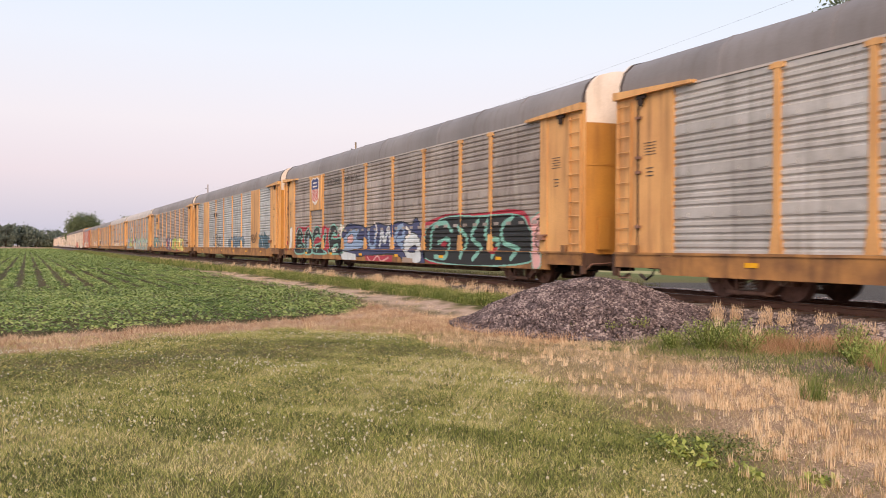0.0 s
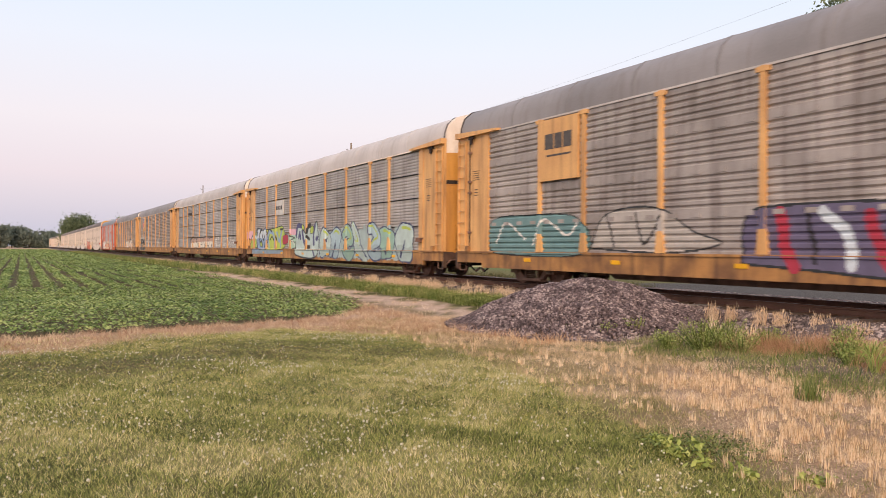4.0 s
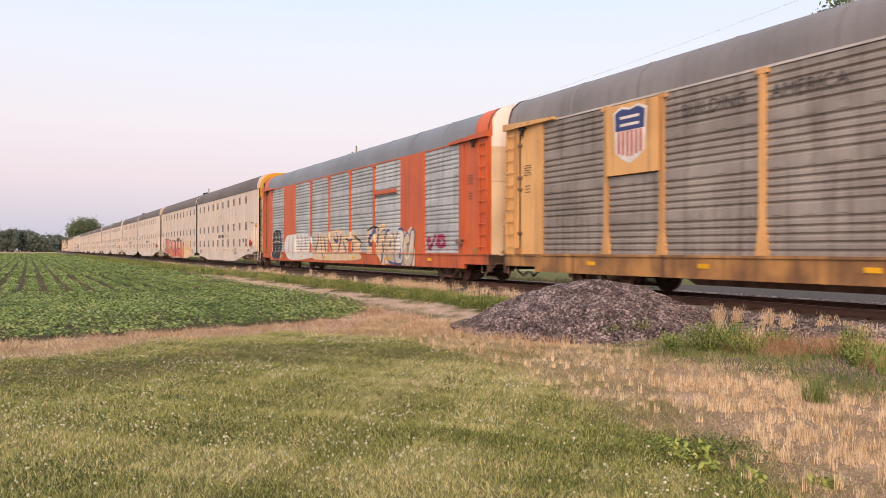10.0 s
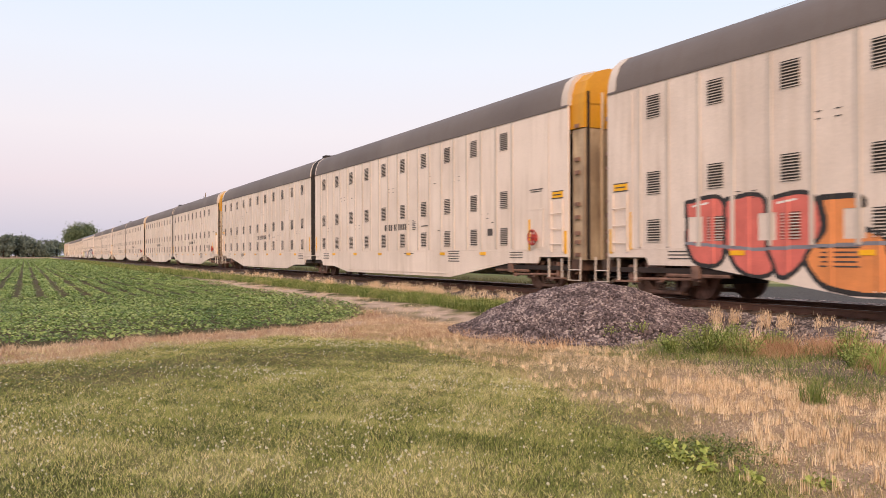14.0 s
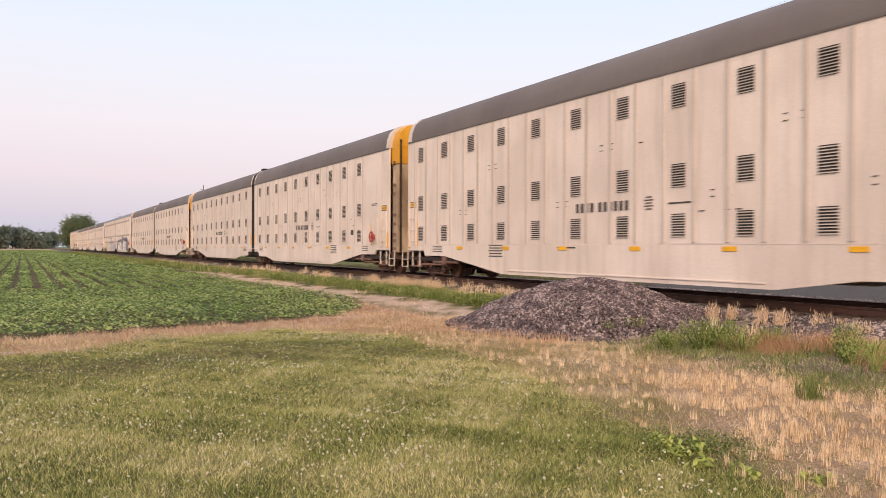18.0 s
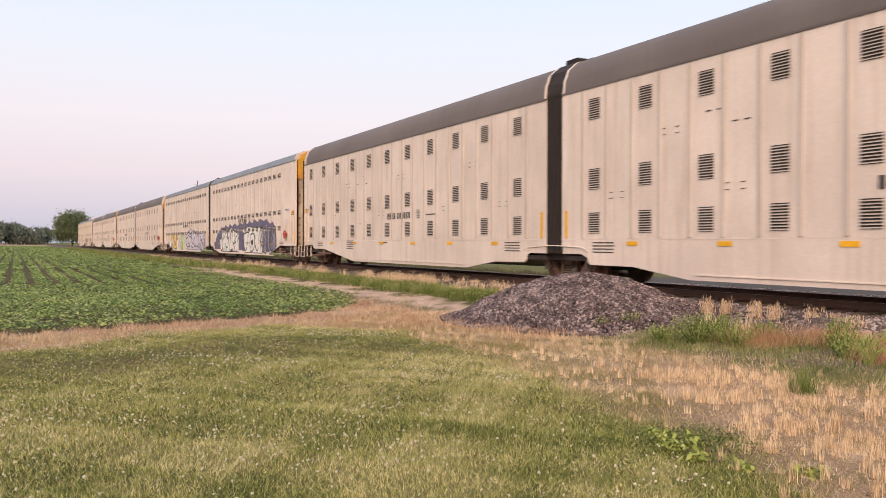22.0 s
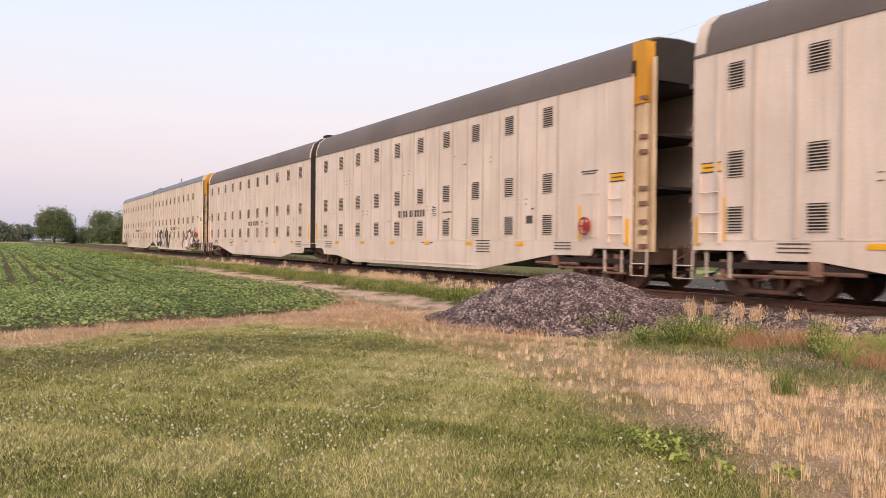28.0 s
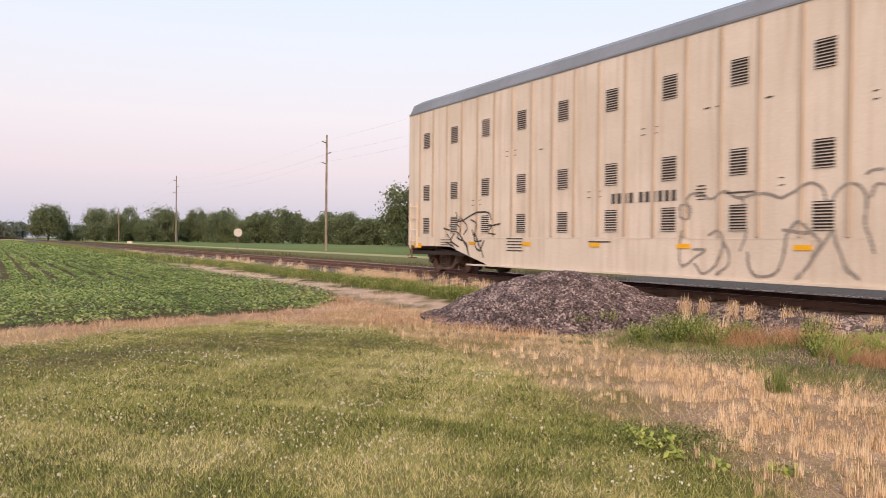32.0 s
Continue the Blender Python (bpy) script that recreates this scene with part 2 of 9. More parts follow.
# ---- mesh helpers ----
class Shape:
    """Gathers boxes, prisms and tubes into one mesh."""

    def __init__(self):
        self.v, self.f = [], []

    def add(self, verts, faces):
        k = len(self.v)
        self.v += [tuple(p) for p in verts]
        self.f += [tuple(k + i for i in q) for q in faces]
        return self

    def box(self, a, b):
        (x0, y0, z0), (x1, y1, z1) = a, b
        return self.add([(x0, y0, z0), (x1, y0, z0), (x1, y1, z0), (x0, y1, z0), (x0, y0, z1), (x1, y0, z1), (x1, y1, z1), (x0, y1, z1)],
                        [(0, 3, 2, 1), (4, 5, 6, 7), (0, 1, 5, 4), (1, 2, 6, 5), (2, 3, 7, 6), (3, 0, 4, 7)])

    def along_y(self, pts, y0, y1, cap=True):
        """A closed outline of (x, z) drawn out from y0 to y1."""
        n = len(pts)
        fs = [(i, (i + 1) % n, n + (i + 1) % n, n + i) for i in range(n)]
        if cap:
            fs += [tuple(range(n))[::-1], tuple(range(n, 2 * n))]
        return self.add([(x, y0, z) for x, z in pts] + [(x, y1, z) for x, z in pts], fs)

    def along_x(self, pts, x0, x1):
        """A closed outline of (y, z) drawn out from x0 to x1."""
        n = len(pts)
        return self.add([(x0, y, z) for y, z in pts] + [(x1, y, z) for y, z in pts],
                        [(i, (i + 1) % n, n + (i + 1) % n, n + i) for i in range(n)] + [tuple(range(n))[::-1], tuple(range(n, 2 * n))])

    def wheel(self, x0, x1, y, z, r0, r1=None, n=20):
        r1 = r0 if r1 is None else r1
        ring = [(math.cos(2 * math.pi * i / n), math.sin(2 * math.pi * i / n)) for i in range(n)]
        return self.add([(x0, y + r0 * c, z + r0 * s) for c, s in ring] + [(x1, y + r1 * c, z + r1 * s) for c, s in ring],
                        [(i, (i + 1) % n, n + (i + 1) % n, n + i) for i in range(n)] + [tuple(range(n))[::-1], tuple(range(n, 2 * n))])

    def tube(self, path, r, n=6):
        path = [Vector(p) for p in path]
        rings = []
        for i, p in enumerate(path):
            d = (path[min(i + 1, len(path) - 1)] - path[max(i - 1, 0)]).normalized()
            s = d.orthogonal().normalized()
            t = d.cross(s)
            rr = r[i] if isinstance(r, (list, tuple)) else r
            rings += [p + (s * math.cos(2 * math.pi * k / n) + t * math.sin(2 * math.pi * k / n)) * rr for k in range(n)]
        fs = [(i * n + k, i * n + (k + 1) % n, (i + 1) * n + (k + 1) % n, (i + 1) * n + k) for i in range(len(path) - 1) for k in range(n)]
        fs += [tuple(range(n))[::-1], tuple(range((len(path) - 1) * n, len(path) * n))]
        return self.add(rings, fs)

    def mesh(self, name, material, smooth=False):
        me = bpy.data.meshes.new(name)
        me.from_pydata(self.v, [], self.f)
        bm = bmesh.new()
        bm.from_mesh(me)
        bmesh.ops.recalc_face_normals(bm, faces=bm.faces)
        bm.to_mesh(me)
        bm.free()
        me.materials.append(material)
        if smooth:
            me.polygons.foreach_set("use_smooth", [True] * len(me.polygons))
            me.set_sharp_from_angle(angle=radians(35))
        return me


KEPT = {}


def part(name, shape, material, parent, label="", at=None, key=None, smooth=False):
    """Links a shape as one mesh under a thing or a part; alike pieces with the same key share their mesh."""
    if key is not None and (key, material.name) in KEPT:
        me = KEPT[key, material.name]
    else:
        me = (shape() if callable(shape) else shape).mesh(name, material, smooth)
        if key is not None:
            KEPT[key, material.name] = me
    ob = new(name, me)
    if parent:
        ob.parent = parent
    if at:
        ob.location = at
    if label:
        ob["label"] = label
    return ob


def thing(name, at, label, category, group="", kind=""):
    ob = new(name)
    ob.empty_display_size = 0.2
    ob.matrix_basis = pose(*at)
    return tagged(ob, label, category, group, kind)


# ---- the train ----
SIDE = 1.60                    # half the width of a car
MOVING, WHEELSETS = [], []     # each car with its place along the track at the start; every wheelset
WHEEL_R = 0.457


def wheelset_shape():
    s = Shape()
    for sx in (-1, 1):
        s.wheel(sx * 0.70, sx * 0.83, 0, 0, WHEEL_R, WHEEL_R - 0.012)
        s.wheel(sx * 0.665, sx * 0.70, 0, 0, WHEEL_R + 0.028, WHEEL_R + 0.028)
        s.wheel(sx * 0.83, sx * 0.835, 0, 0, WHEEL_R - 0.07, WHEEL_R - 0.075)
        s.wheel(sx * 0.835, sx * 1.08, 0, 0, 0.11, 0.10, 12)
        for k in range(4):
            a = k * math.pi / 2
            s.box((sx * 0.836 - 0.012, 0.24 * math.cos(a) - 0.035, 0.24 * math.sin(a) - 0.035), (sx * 0.836 + 0.012, 0.24 * math.cos(a) + 0.035, 0.24 * math.sin(a) + 0.035))
    s.wheel(-0.67, 0.67, 0, 0, 0.085, None, 10)
    return s


def sideframe_shape():
    """A cast truss: arched top chord, two slanting ties, columns and a spring seat."""
    s = Shape()
    s.along_x([(-1.22, 0.50), (-1.20, 0.64), (-0.95, 0.68), (-0.5, 0.79), (0.5, 0.79), (0.95, 0.68), (1.20, 0.64), (1.22, 0.50), (0.92, 0.54), (0.5, 0.65), (-0.5, 0.65), (-0.92, 0.54)], -0.09, 0.09)
    for d in (-1, 1):
        tie = [(0.95 * d, 0.57), (0.74 * d, 0.57), (0.33 * d, 0.16), (0.53 * d, 0.15)]
        s.along_x(tie if d < 0 else tie[::-1], -0.075, 0.075)
        for y0, y1 in ((0.68, 0.75), (1.04, 1.12)):
            s.box((-0.09, min(y0 * d, y1 * d), 0.33), (0.09, max(y0 * d, y1 * d), 0.58))
        s.box((-0.08, min(0.27 * d, 0.35 * d), 0.20), (0.08, max(0.27 * d, 0.35 * d), 0.70))
    s.box((-0.14, -0.52, 0.13), (0.14, 0.52, 0.20))
    s.box((-0.05, -0.60, 0.10), (0.05, 0.60, 0.15))
    return s


def spring_shape():
    """Three coil springs side by side under the bolster's end."""
    s = Shape()
    for y in (-0.16, 0.0, 0.16):
        s.tube([(0.07 * math.cos(k * math.pi / 3), y + 0.07 * math.sin(k * math.pi / 3), 0.20 + 0.30 * k / 27) for k in range(28)], 0.015, 4)
    return s


def bogie(car, y):
    b = part("bogie", lambda: Shape().box((-1.15, -0.18, 0.50), (1.15, 0.18, 0.74)).box((-0.35, -0.35, 0.72), (0.35, 0.35, 0.86)), FRAME, car, at=(0, y, 0), key="bolster")
    for x in (-1.0, 1.0):
        part("sideframe", sideframe_shape, STEEL, b, at=(x, 0, 0), key="sideframe")
        part("spring_nest", spring_shape, CAST, b, at=(x - 0.04, 0, 0), key="spring_nest")
        part("bolster_end", lambda: Shape().box((-0.15, -0.25, 0.50), (0.15, 0.25, 0.63)).box((-0.17, -0.14, 0.53), (0.17, 0.14, 0.60)), STEEL, b, at=(x, 0, 0), key="bolster_end")
        for e in (-0.89, 0.89):
            part("bearing_cap", lambda: Shape().box((-0.10, -0.16, 0.08), (0.10, 0.16, 0.16)).wheel(-0.15, 0.12, 0, 0, 0.125, None, 14).wheel(-0.19, 0.0, 0, 0, 0.07, None, 10), CAST, b, at=(x, e, WHEEL_R), key="bearing_cap")
    for dy in (-0.89, 0.89):
        w = part("wheelset", wheelset_shape, TREAD, b, key="wheelset", smooth=True)
        w.matrix_parent_inverse = pose(0, dy, WHEEL_R)
        WHEELSETS.append(w)
    part("brake_rigging", lambda: Shape().box((-0.75, -1.42, 0.38), (0.75, -1.36, 0.50)).box((-0.75, 1.36, 0.38), (0.75, 1.42, 0.50)).box((-0.06, -1.4, 0.40), (0.06, 1.4, 0.46)), FRAME, b, key="brakes")
    return b


def coupler(car, y, d):
    """Draft box, shank, knuckle, uncoupling lever and air hose; d is -1 or 1: the way it points."""
    s = Shape()
    s.box((-0.10, min(y, y + d * 0.75), 0.76), (0.10, max(y, y + d * 0.75), 0.98))
    s.box((-0.17, y + d * 0.72 - 0.12, 0.72), (0.17, y + d * 0.72 + 0.12, 1.02))
    s.box((-0.22, y - 0.10, 0.62), (0.22, y + 0.10, 1.06))
    part("coupler", s, STEEL, car)
    part("draft_box", Shape().box((-0.48, min(y, y + d * 0.42), 0.56), (0.48, max(y, y + d * 0.42), 1.0)), GRIME, car)
    part("uncoupling_lever", Shape().tube([(-1.52, y + d * 0.42, 0.52), (-1.40, y + d * 0.46, 0.66), (-0.5, y + d * 0.50, 0.70), (-0.2, y + d * 0.62, 0.86)], 0.02, 5), STEEL, car)
    path = [(-0.45, y + d * 0.1, 0.72), (-0.44, y + d * 0.3, 0.40), (-0.42, y + d * 0.55, 0.28), (-0.40, y + d * 0.78, 0.40)]
    part("air_hose", Shape().tube(path, 0.032), DARK, car)
    part("hose_coupling", Shape().tube([path[2], path[3]], 0.045, 6), CAST, car)


def quad_mesh(name, quads, material, attribute=None):
    """One mesh of loose quads or triangles, an array of corners (n, 3 or 4, 3)."""
    n, c = quads.shape[:2]
    me = bpy.data.meshes.new(name)
    me.vertices.add(n * c)
    me.vertices.foreach_set("co", np.ascontiguousarray(quads, dtype=np.float32).ravel())
    me.loops.add(n * c)
    me.loops.foreach_set("vertex_index", np.arange(n * c, dtype=np.int32))
    me.polygons.add(n)
    me.polygons.foreach_set("loop_start", np.arange(0, n * c, c, dtype=np.int32))
    if attribute is not None:
        at = me.attributes.new(attribute[0], "FLOAT", "POINT")
        at.data.foreach_set("value", np.repeat(attribute[1], c).astype(np.float32))
    me.update(calc_edges=True)
    me.materials.append(material)
    return me


def smooth_line(pts, n=9):
    """A smooth curve through the points."""
    p = [np.array(q, float) for q in pts]
    p = [2 * p[0] - p[1]] + p + [2 * p[-1] - p[-2]]
    out = []
    for i in range(1, len(p) - 2):
        for k in range(n):
            u = k / n
            out.append(0.5 * (2 * p[i] + (p[i + 1] - p[i - 1]) * u + (2 * p[i - 1] - 5 * p[i] + 4 * p[i + 1] - p[i + 2]) * u ** 2 + (3 * p[i] - p[i - 1] - 3 * p[i + 1] + p[i + 2]) * u ** 3))
    return np.array(out + [p[-2]])


RIB_STEP, RIB_DEEP = 0.157, 0.038


def rib_profile(z0=0.97, z1=4.70, flats=True):
    """The pressed side panel's outline: how far in, and how high."""
    pts, z, k, st = [], z0, 0, RIB_STEP
    while z < z1 - st * 0.5:
        if flats and k % 6 == 5:
            pts += [(0.0, z), (0.0, z + st * 0.96)]
        else:
            pts += [(0.0, z), (0.0, z + st * 0.42), (RIB_DEEP, z + st * 0.62), (RIB_DEEP, z + st * 0.76)]
        z += st
        k += 1
    return pts + [(0.0, z1)]


def graffiti(car, y0, y1, z0, z1, n, fills, edge, seed, fat=0.30, style="A", halo=None, glint=None, label="sprayed graffiti in overlapping bulging strokes", bottom=None, holes=(), ribs=()):
    """Spray paint that lies on the side facing the camera and follows its ribs, posts and sill: n tangled strokes with no letters in them."""
    rnd = random.Random(seed)
    ys, zs, xs, Y, Z = wall_grid(style, y0, y1, z0, z1, 0.02 if y1 - y0 < 4.0 else 0.032)
    yc = Y[:, 0]
    ink = np.full(Y.shape, -1)
    cols = []

    def colour(c):
        if c not in cols:
            cols.append(c)
        return cols.index(c)
    wob = 0.10 * np.sin(Y * 5.1 + seed) + 0.07 * np.sin(Y * 11.7 + 2 * seed) + 0.04 * np.sin(Y * 23 + Z * 9)
    if halo:
        ink[(Z < z1 - 0.10 + wob) & (Z > z0 - 0.02 + 0.5 * np.abs(wob)) & (Y > y0 - 0.1 + wob) & (Y < y1 + 0.1 + wob)] = colour(halo)
    wid, h = (y1 - y0) / n, z1 - z0
    order = list(range(n))
    rnd.shuffle(order)
    for i in order:
        kind = rnd.choice(("hook", "wave", "bolt", "lobe", "ring", "lobe")) if not fills else rnd.choice(("block", "block", "block", "hook", "wave", "bolt", "block"))
        cy, u = y0 + wid * (i + 0.5 + rnd.uniform(-0.12, 0.12)), wid * rnd.uniform(0.42, 0.62)
        at = lambda a, v: (cy + u * a, z0 + h * v)
        j = lambda: rnd.uniform(-0.10, 0.10)
        if kind == "block":
            # a swollen shape filling its cell, cut by a few short lines
            mid, lean = z0 + h * 0.5, rnd.uniform(-0.35, 0.35)
            lo, hi = np.searchsorted(yc, cy - wid), np.searchsorted(yc, cy + wid)
            sub, sz = Y[lo:hi], Z[lo:hi]
            if not sub.size:
                continue
            a_, b_ = (sub - cy - lean * (sz - mid)) / (wid * 0.56), (sz - mid) / (h * rnd.uniform(0.46, 0.56))
            ang = np.arctan2(b_, a_)
            f = (np.abs(a_) ** 2.8 + np.abs(b_) ** 2.8) ** (1 / 2.8) / (1 + 0.07 * np.sin(3 * ang + rnd.uniform(0, 6)) + 0.06 * np.sin(5 * ang + rnd.uniform(0, 6)))
            tile, c = ink[lo:hi], fills[i % len(fills)]
            rim = 0.058 / min(wid * 0.5, h * 0.5)
            if edge:
                tile[f < 1.0] = colour(edge)
            tile[f < 1.0 - rim] = colour(c)
            tile[(f < 1.0 - rim) & (sz < mid - 0.1 * h + 0.07 * np.sin(sub * 5 + i))] = colour(tuple(q * 0.78 for q in c))
            for k2 in range(rnd.choice((1, 2, 2))):
                ya, za, yb, zb = cy + wid * rnd.uniform(-0.25, 0.25), mid + h * rnd.uniform(-0.15, 0.25), cy + wid * rnd.uniform(-0.3, 0.3), mid + h * rnd.uniform(-0.55, 0.1)
                v = np.clip(((sub - ya) * (yb - ya) + (sz - za) * (zb - za)) / ((yb - ya) ** 2 + (zb - za) ** 2 + 1e-6), 0, 1)
                dist = np.hypot(sub - ya - v * (yb - ya), sz - za - v * (zb - za))
                tile[(dist < 0.035 + 0.05 * v) & (f < 1.0)] = colour(edge) if edge else -1
            if glint:
                tile[(f < 0.80) & (f > 0.66) & (ang > 1.2) & (ang < 2.4)] = colour(glint)
            continue
        if kind == "ring":
            k0, c0 = rnd.uniform(0, 6.28), rnd.choice((4.6, 5.6, 6.4))
            ln = np.array([at(0.78 * math.cos(k0 + q * c0 / 20) * (1 + 0.15 * math.sin(3 * q)), 0.47 + 0.36 * math.sin(k0 + q * c0 / 20)) for q in range(21)])
        elif kind == "hook":
            ln = smooth_line([at(-0.8 + j(), 0.85 + j()), at(-0.3 + j(), 0.25 + j()), at(0.4 + j(), 0.12), at(0.8 + j(), 0.5 + j()), at(0.2 + j(), 0.62 + j())][:: rnd.choice((1, -1))])
        elif kind == "wave":
            ln = smooth_line([at(0.85, 0.82 + j()), at(0.2 + j(), 0.90), at(-0.6, 0.66 + j()), at(0.1 + j(), 0.48), at(0.7, 0.30 + j()), at(-0.2 + j(), 0.10), at(-0.9, 0.22 + j())])
        elif kind == "bolt":
            ln = smooth_line([at(0.9, 1.0 + j()), at(0.1 + j(), 0.55 + j()), at(0.5 + j(), 0.45), at(-0.9 + j(), -0.02 + j())], 6)
        else:
            ln = smooth_line([at(-0.35 + j(), 0.3 + j()), at(0.1 + j(), 0.55 + j()), at(0.35 + j(), 0.35 + j())])
        lo, hi = np.searchsorted(yc, ln[:, 0].min() - 0.5), np.searchsorted(yc, ln[:, 0].max() + 0.5)
        sub, sz = Y[lo:hi], Z[lo:hi]
        if not sub.size:
            continue
        d = np.sqrt((sub[..., None] - ln[:, 0]) ** 2 + (sz[..., None] - ln[:, 1]) ** 2)
        near = d.argmin(-1)
        d = d.min(-1)
        w = min(fat * h, 0.48 * wid) * (1.9 if kind == "lobe" else 1.0) * (0.75 + 0.45 * np.sin(near / len(ln) * 3.14 * rnd.uniform(0.8, 2.2) + rnd.random()) ** 2)
        tile = ink[lo:hi]
        if edge:
            tile[d < w / 2 + 0.065] = colour(edge)
        if fills:
            c = fills[i % len(fills)]
            tile[d < w / 2] = colour(c)
            tile[(d < w / 2) & (sz < z0 + h * 0.42 + 0.06 * np.sin(sub * 6))] = colour(tuple(q * 0.78 for q in c))
            if glint:
                d2 = np.sqrt((sub[..., None] - 0.12 * w.mean() - ln[:, 0]) ** 2 + (sz[..., None] - 0.3 * w.mean() - ln[:, 1]) ** 2).min(-1)
                tile[(d < w / 2 - 0.02) & (d2 < w * 0.10) & (near < len(ln) * 0.6)] = colour(glint)
        elif edge:
            tile[d < w / 2 - 0.015] = -1
    lay_paint(car, style, ys, zs, xs, Y, Z, ink, cols, label, bottom, holes, ribs)


def wall_grid(style, y0, y1, z0, z1, step):
    """A fine net over the side that faces the camera, following its ribs and sill: edges along and up, how far out, and the middles."""
    ys = np.arange(y0 - 0.35, y1 + 0.35, step)
    if style in ("A", "B"):
        rows = [(z, -1.626) for z in np.arange(z0 - 0.1, 0.925, 0.04)] + [(0.93, -1.655), (0.965, -1.655)] + [(z, -1.581 + x) for x, z in rib_profile() if z < z1 + 0.3]
    elif style == "C":
        rows = [(z, -1.626) for z in np.arange(z0 - 0.1, 0.925, 0.04)] + [(0.93, -1.655), (0.965, -1.655)] + [(z, -1.581) for z in np.arange(1.0, z1 + 0.3, 0.04)]
    else:
        rows = [(z, -SIDE - 0.007) for z in np.arange(z0 - 0.1, z1 + 0.3, 0.035)]
    fine = []
    for (za, xa), (zb, xb) in zip(rows, rows[1:]):
        k = max(1, int(round((zb - za) / max(0.02, step))))
        fine += [(za + (zb - za) * i / k, xa + (xb - xa) * i / k) for i in range(k)]
    zs, xs = np.array([r[0] for r in fine]), np.array([r[1] for r in fine])
    Y, Z = np.meshgrid((ys[:-1] + ys[1:]) / 2, (zs[:-1] + zs[1:]) / 2, indexing="ij")
    return ys, zs, xs, Y, Z


def lay_paint(car, style, ys, zs, xs, Y, Z, ink, cols, label, bottom=None, holes=(), ribs=()):
    """Lays each colour of the net on the car's side as a thin coat, off the vents and the open belly."""
    if bottom is not None:
        ink[Z < np.array([bottom(v) for v in Y[:, 0]])[:, None] + 0.03] = -1
    elif style != "W":
        ink[Z < np.where((Y < 2.02) | (Y > 26.42), 0.63, 0.48)] = -1
    for hy, hz, hw, hh in holes:
        ink[(np.abs(Y - hy) < hw / 2) & (np.abs(Z - hz) < hh / 2)] = -1
    out = np.zeros((len(ys), len(zs)))
    out[:] = xs
    if style in ("A", "B", "C"):
        for p in POSTS_A if style != "B" else POSTS_B:
            out[np.ix_(np.abs(ys - p) < 0.085, zs > 0.96)] = -1.626
        out[np.ix_((ys < 2.36) | (ys > 26.08), zs > 0.96)] = -1.622
        if style == "B":
            for a, b in BROAD:
                out[np.ix_((ys > a - 0.02) & (ys < b + 0.02), zs > 0.96)] = -1.631
    for r in ribs:
        out[np.abs(ys - r) < 0.06] = -SIDE - 0.030
    root = None
    for k, col in enumerate(cols):
        i, j = np.nonzero(ink == k)
        if len(i) < 4:
            continue
        quads = np.stack([np.stack([out[a, b], ys[a], zs[b]], -1) for a, b in ((i, j), (i + 1, j), (i + 1, j + 1), (i, j + 1))], 1)
        ob = new("graffiti" if root is None else "paint_layer", quad_mesh("graffiti", quads[:, ::-1], paint(col)))
        ob.parent = root or car
        ob["kind"] = "stuff"
        if root is None:
            root = ob
            ob["label"] = label


COLOURS = {"INK": (0.03, 0.027, 0.028), "JET": (0.028, 0.03, 0.033), "PALE": (0.74, 0.68, 0.60), "ROSE": (0.45, 0.27, 0.24), "TAN": (0.66, 0.45, 0.28), "MIST": (0.62, 0.62, 0.62),
           "WINE": (0.27, 0.10, 0.115), "CHALK": (0.76, 0.73, 0.70), "SOOT": (0.30, 0.265, 0.24), "GLOW": (0.80, 0.60, 0.37), "RUSTY": (0.72, 0.34, 0.19), "CORAL": (0.66, 0.16, 0.13),
           "FLAME": (0.74, 0.27, 0.09), "SLATE": (0.22, 0.22, 0.26), "VIOLET": (0.14, 0.12, 0.20), "AQUA": (0.50, 0.62, 0.60), "BLUSH": (0.72, 0.42, 0.42), "MINT": (0.42, 0.60, 0.48)}
COLOURS.update({"GOLD": (0.72, 0.47, 0.09), "LILAC": (0.55, 0.50, 0.60), "BROWNISH": (0.38, 0.29, 0.24), "LEAFY": (0.62, 0.62, 0.40), "OLIVEY": (0.40, 0.42, 0.20), "CHERRY": (0.42, 0.04, 0.07),
                "TEAL": (0.24, 0.52, 0.46), "STEELY": (0.25, 0.33, 0.42), "NAVY": (0.06, 0.07, 0.17), "SKY": (0.28, 0.40, 0.60), "FROST": (0.62, 0.68, 0.74), "FLESH": (0.50, 0.33, 0.26),
                "DUSTY": (0.46, 0.42, 0.39), "SAND": (0.74, 0.56, 0.38), "INDIGO": (0.08, 0.08, 0.20), "TEALY": (0.16, 0.28, 0.29), "LIME": (0.45, 0.56, 0.10), "CREAMY": (0.78, 0.72, 0.45)})
COLOURS.update({"LEMON": (0.74, 0.68, 0.18), "BLOSSOM": (0.78, 0.46, 0.55)})


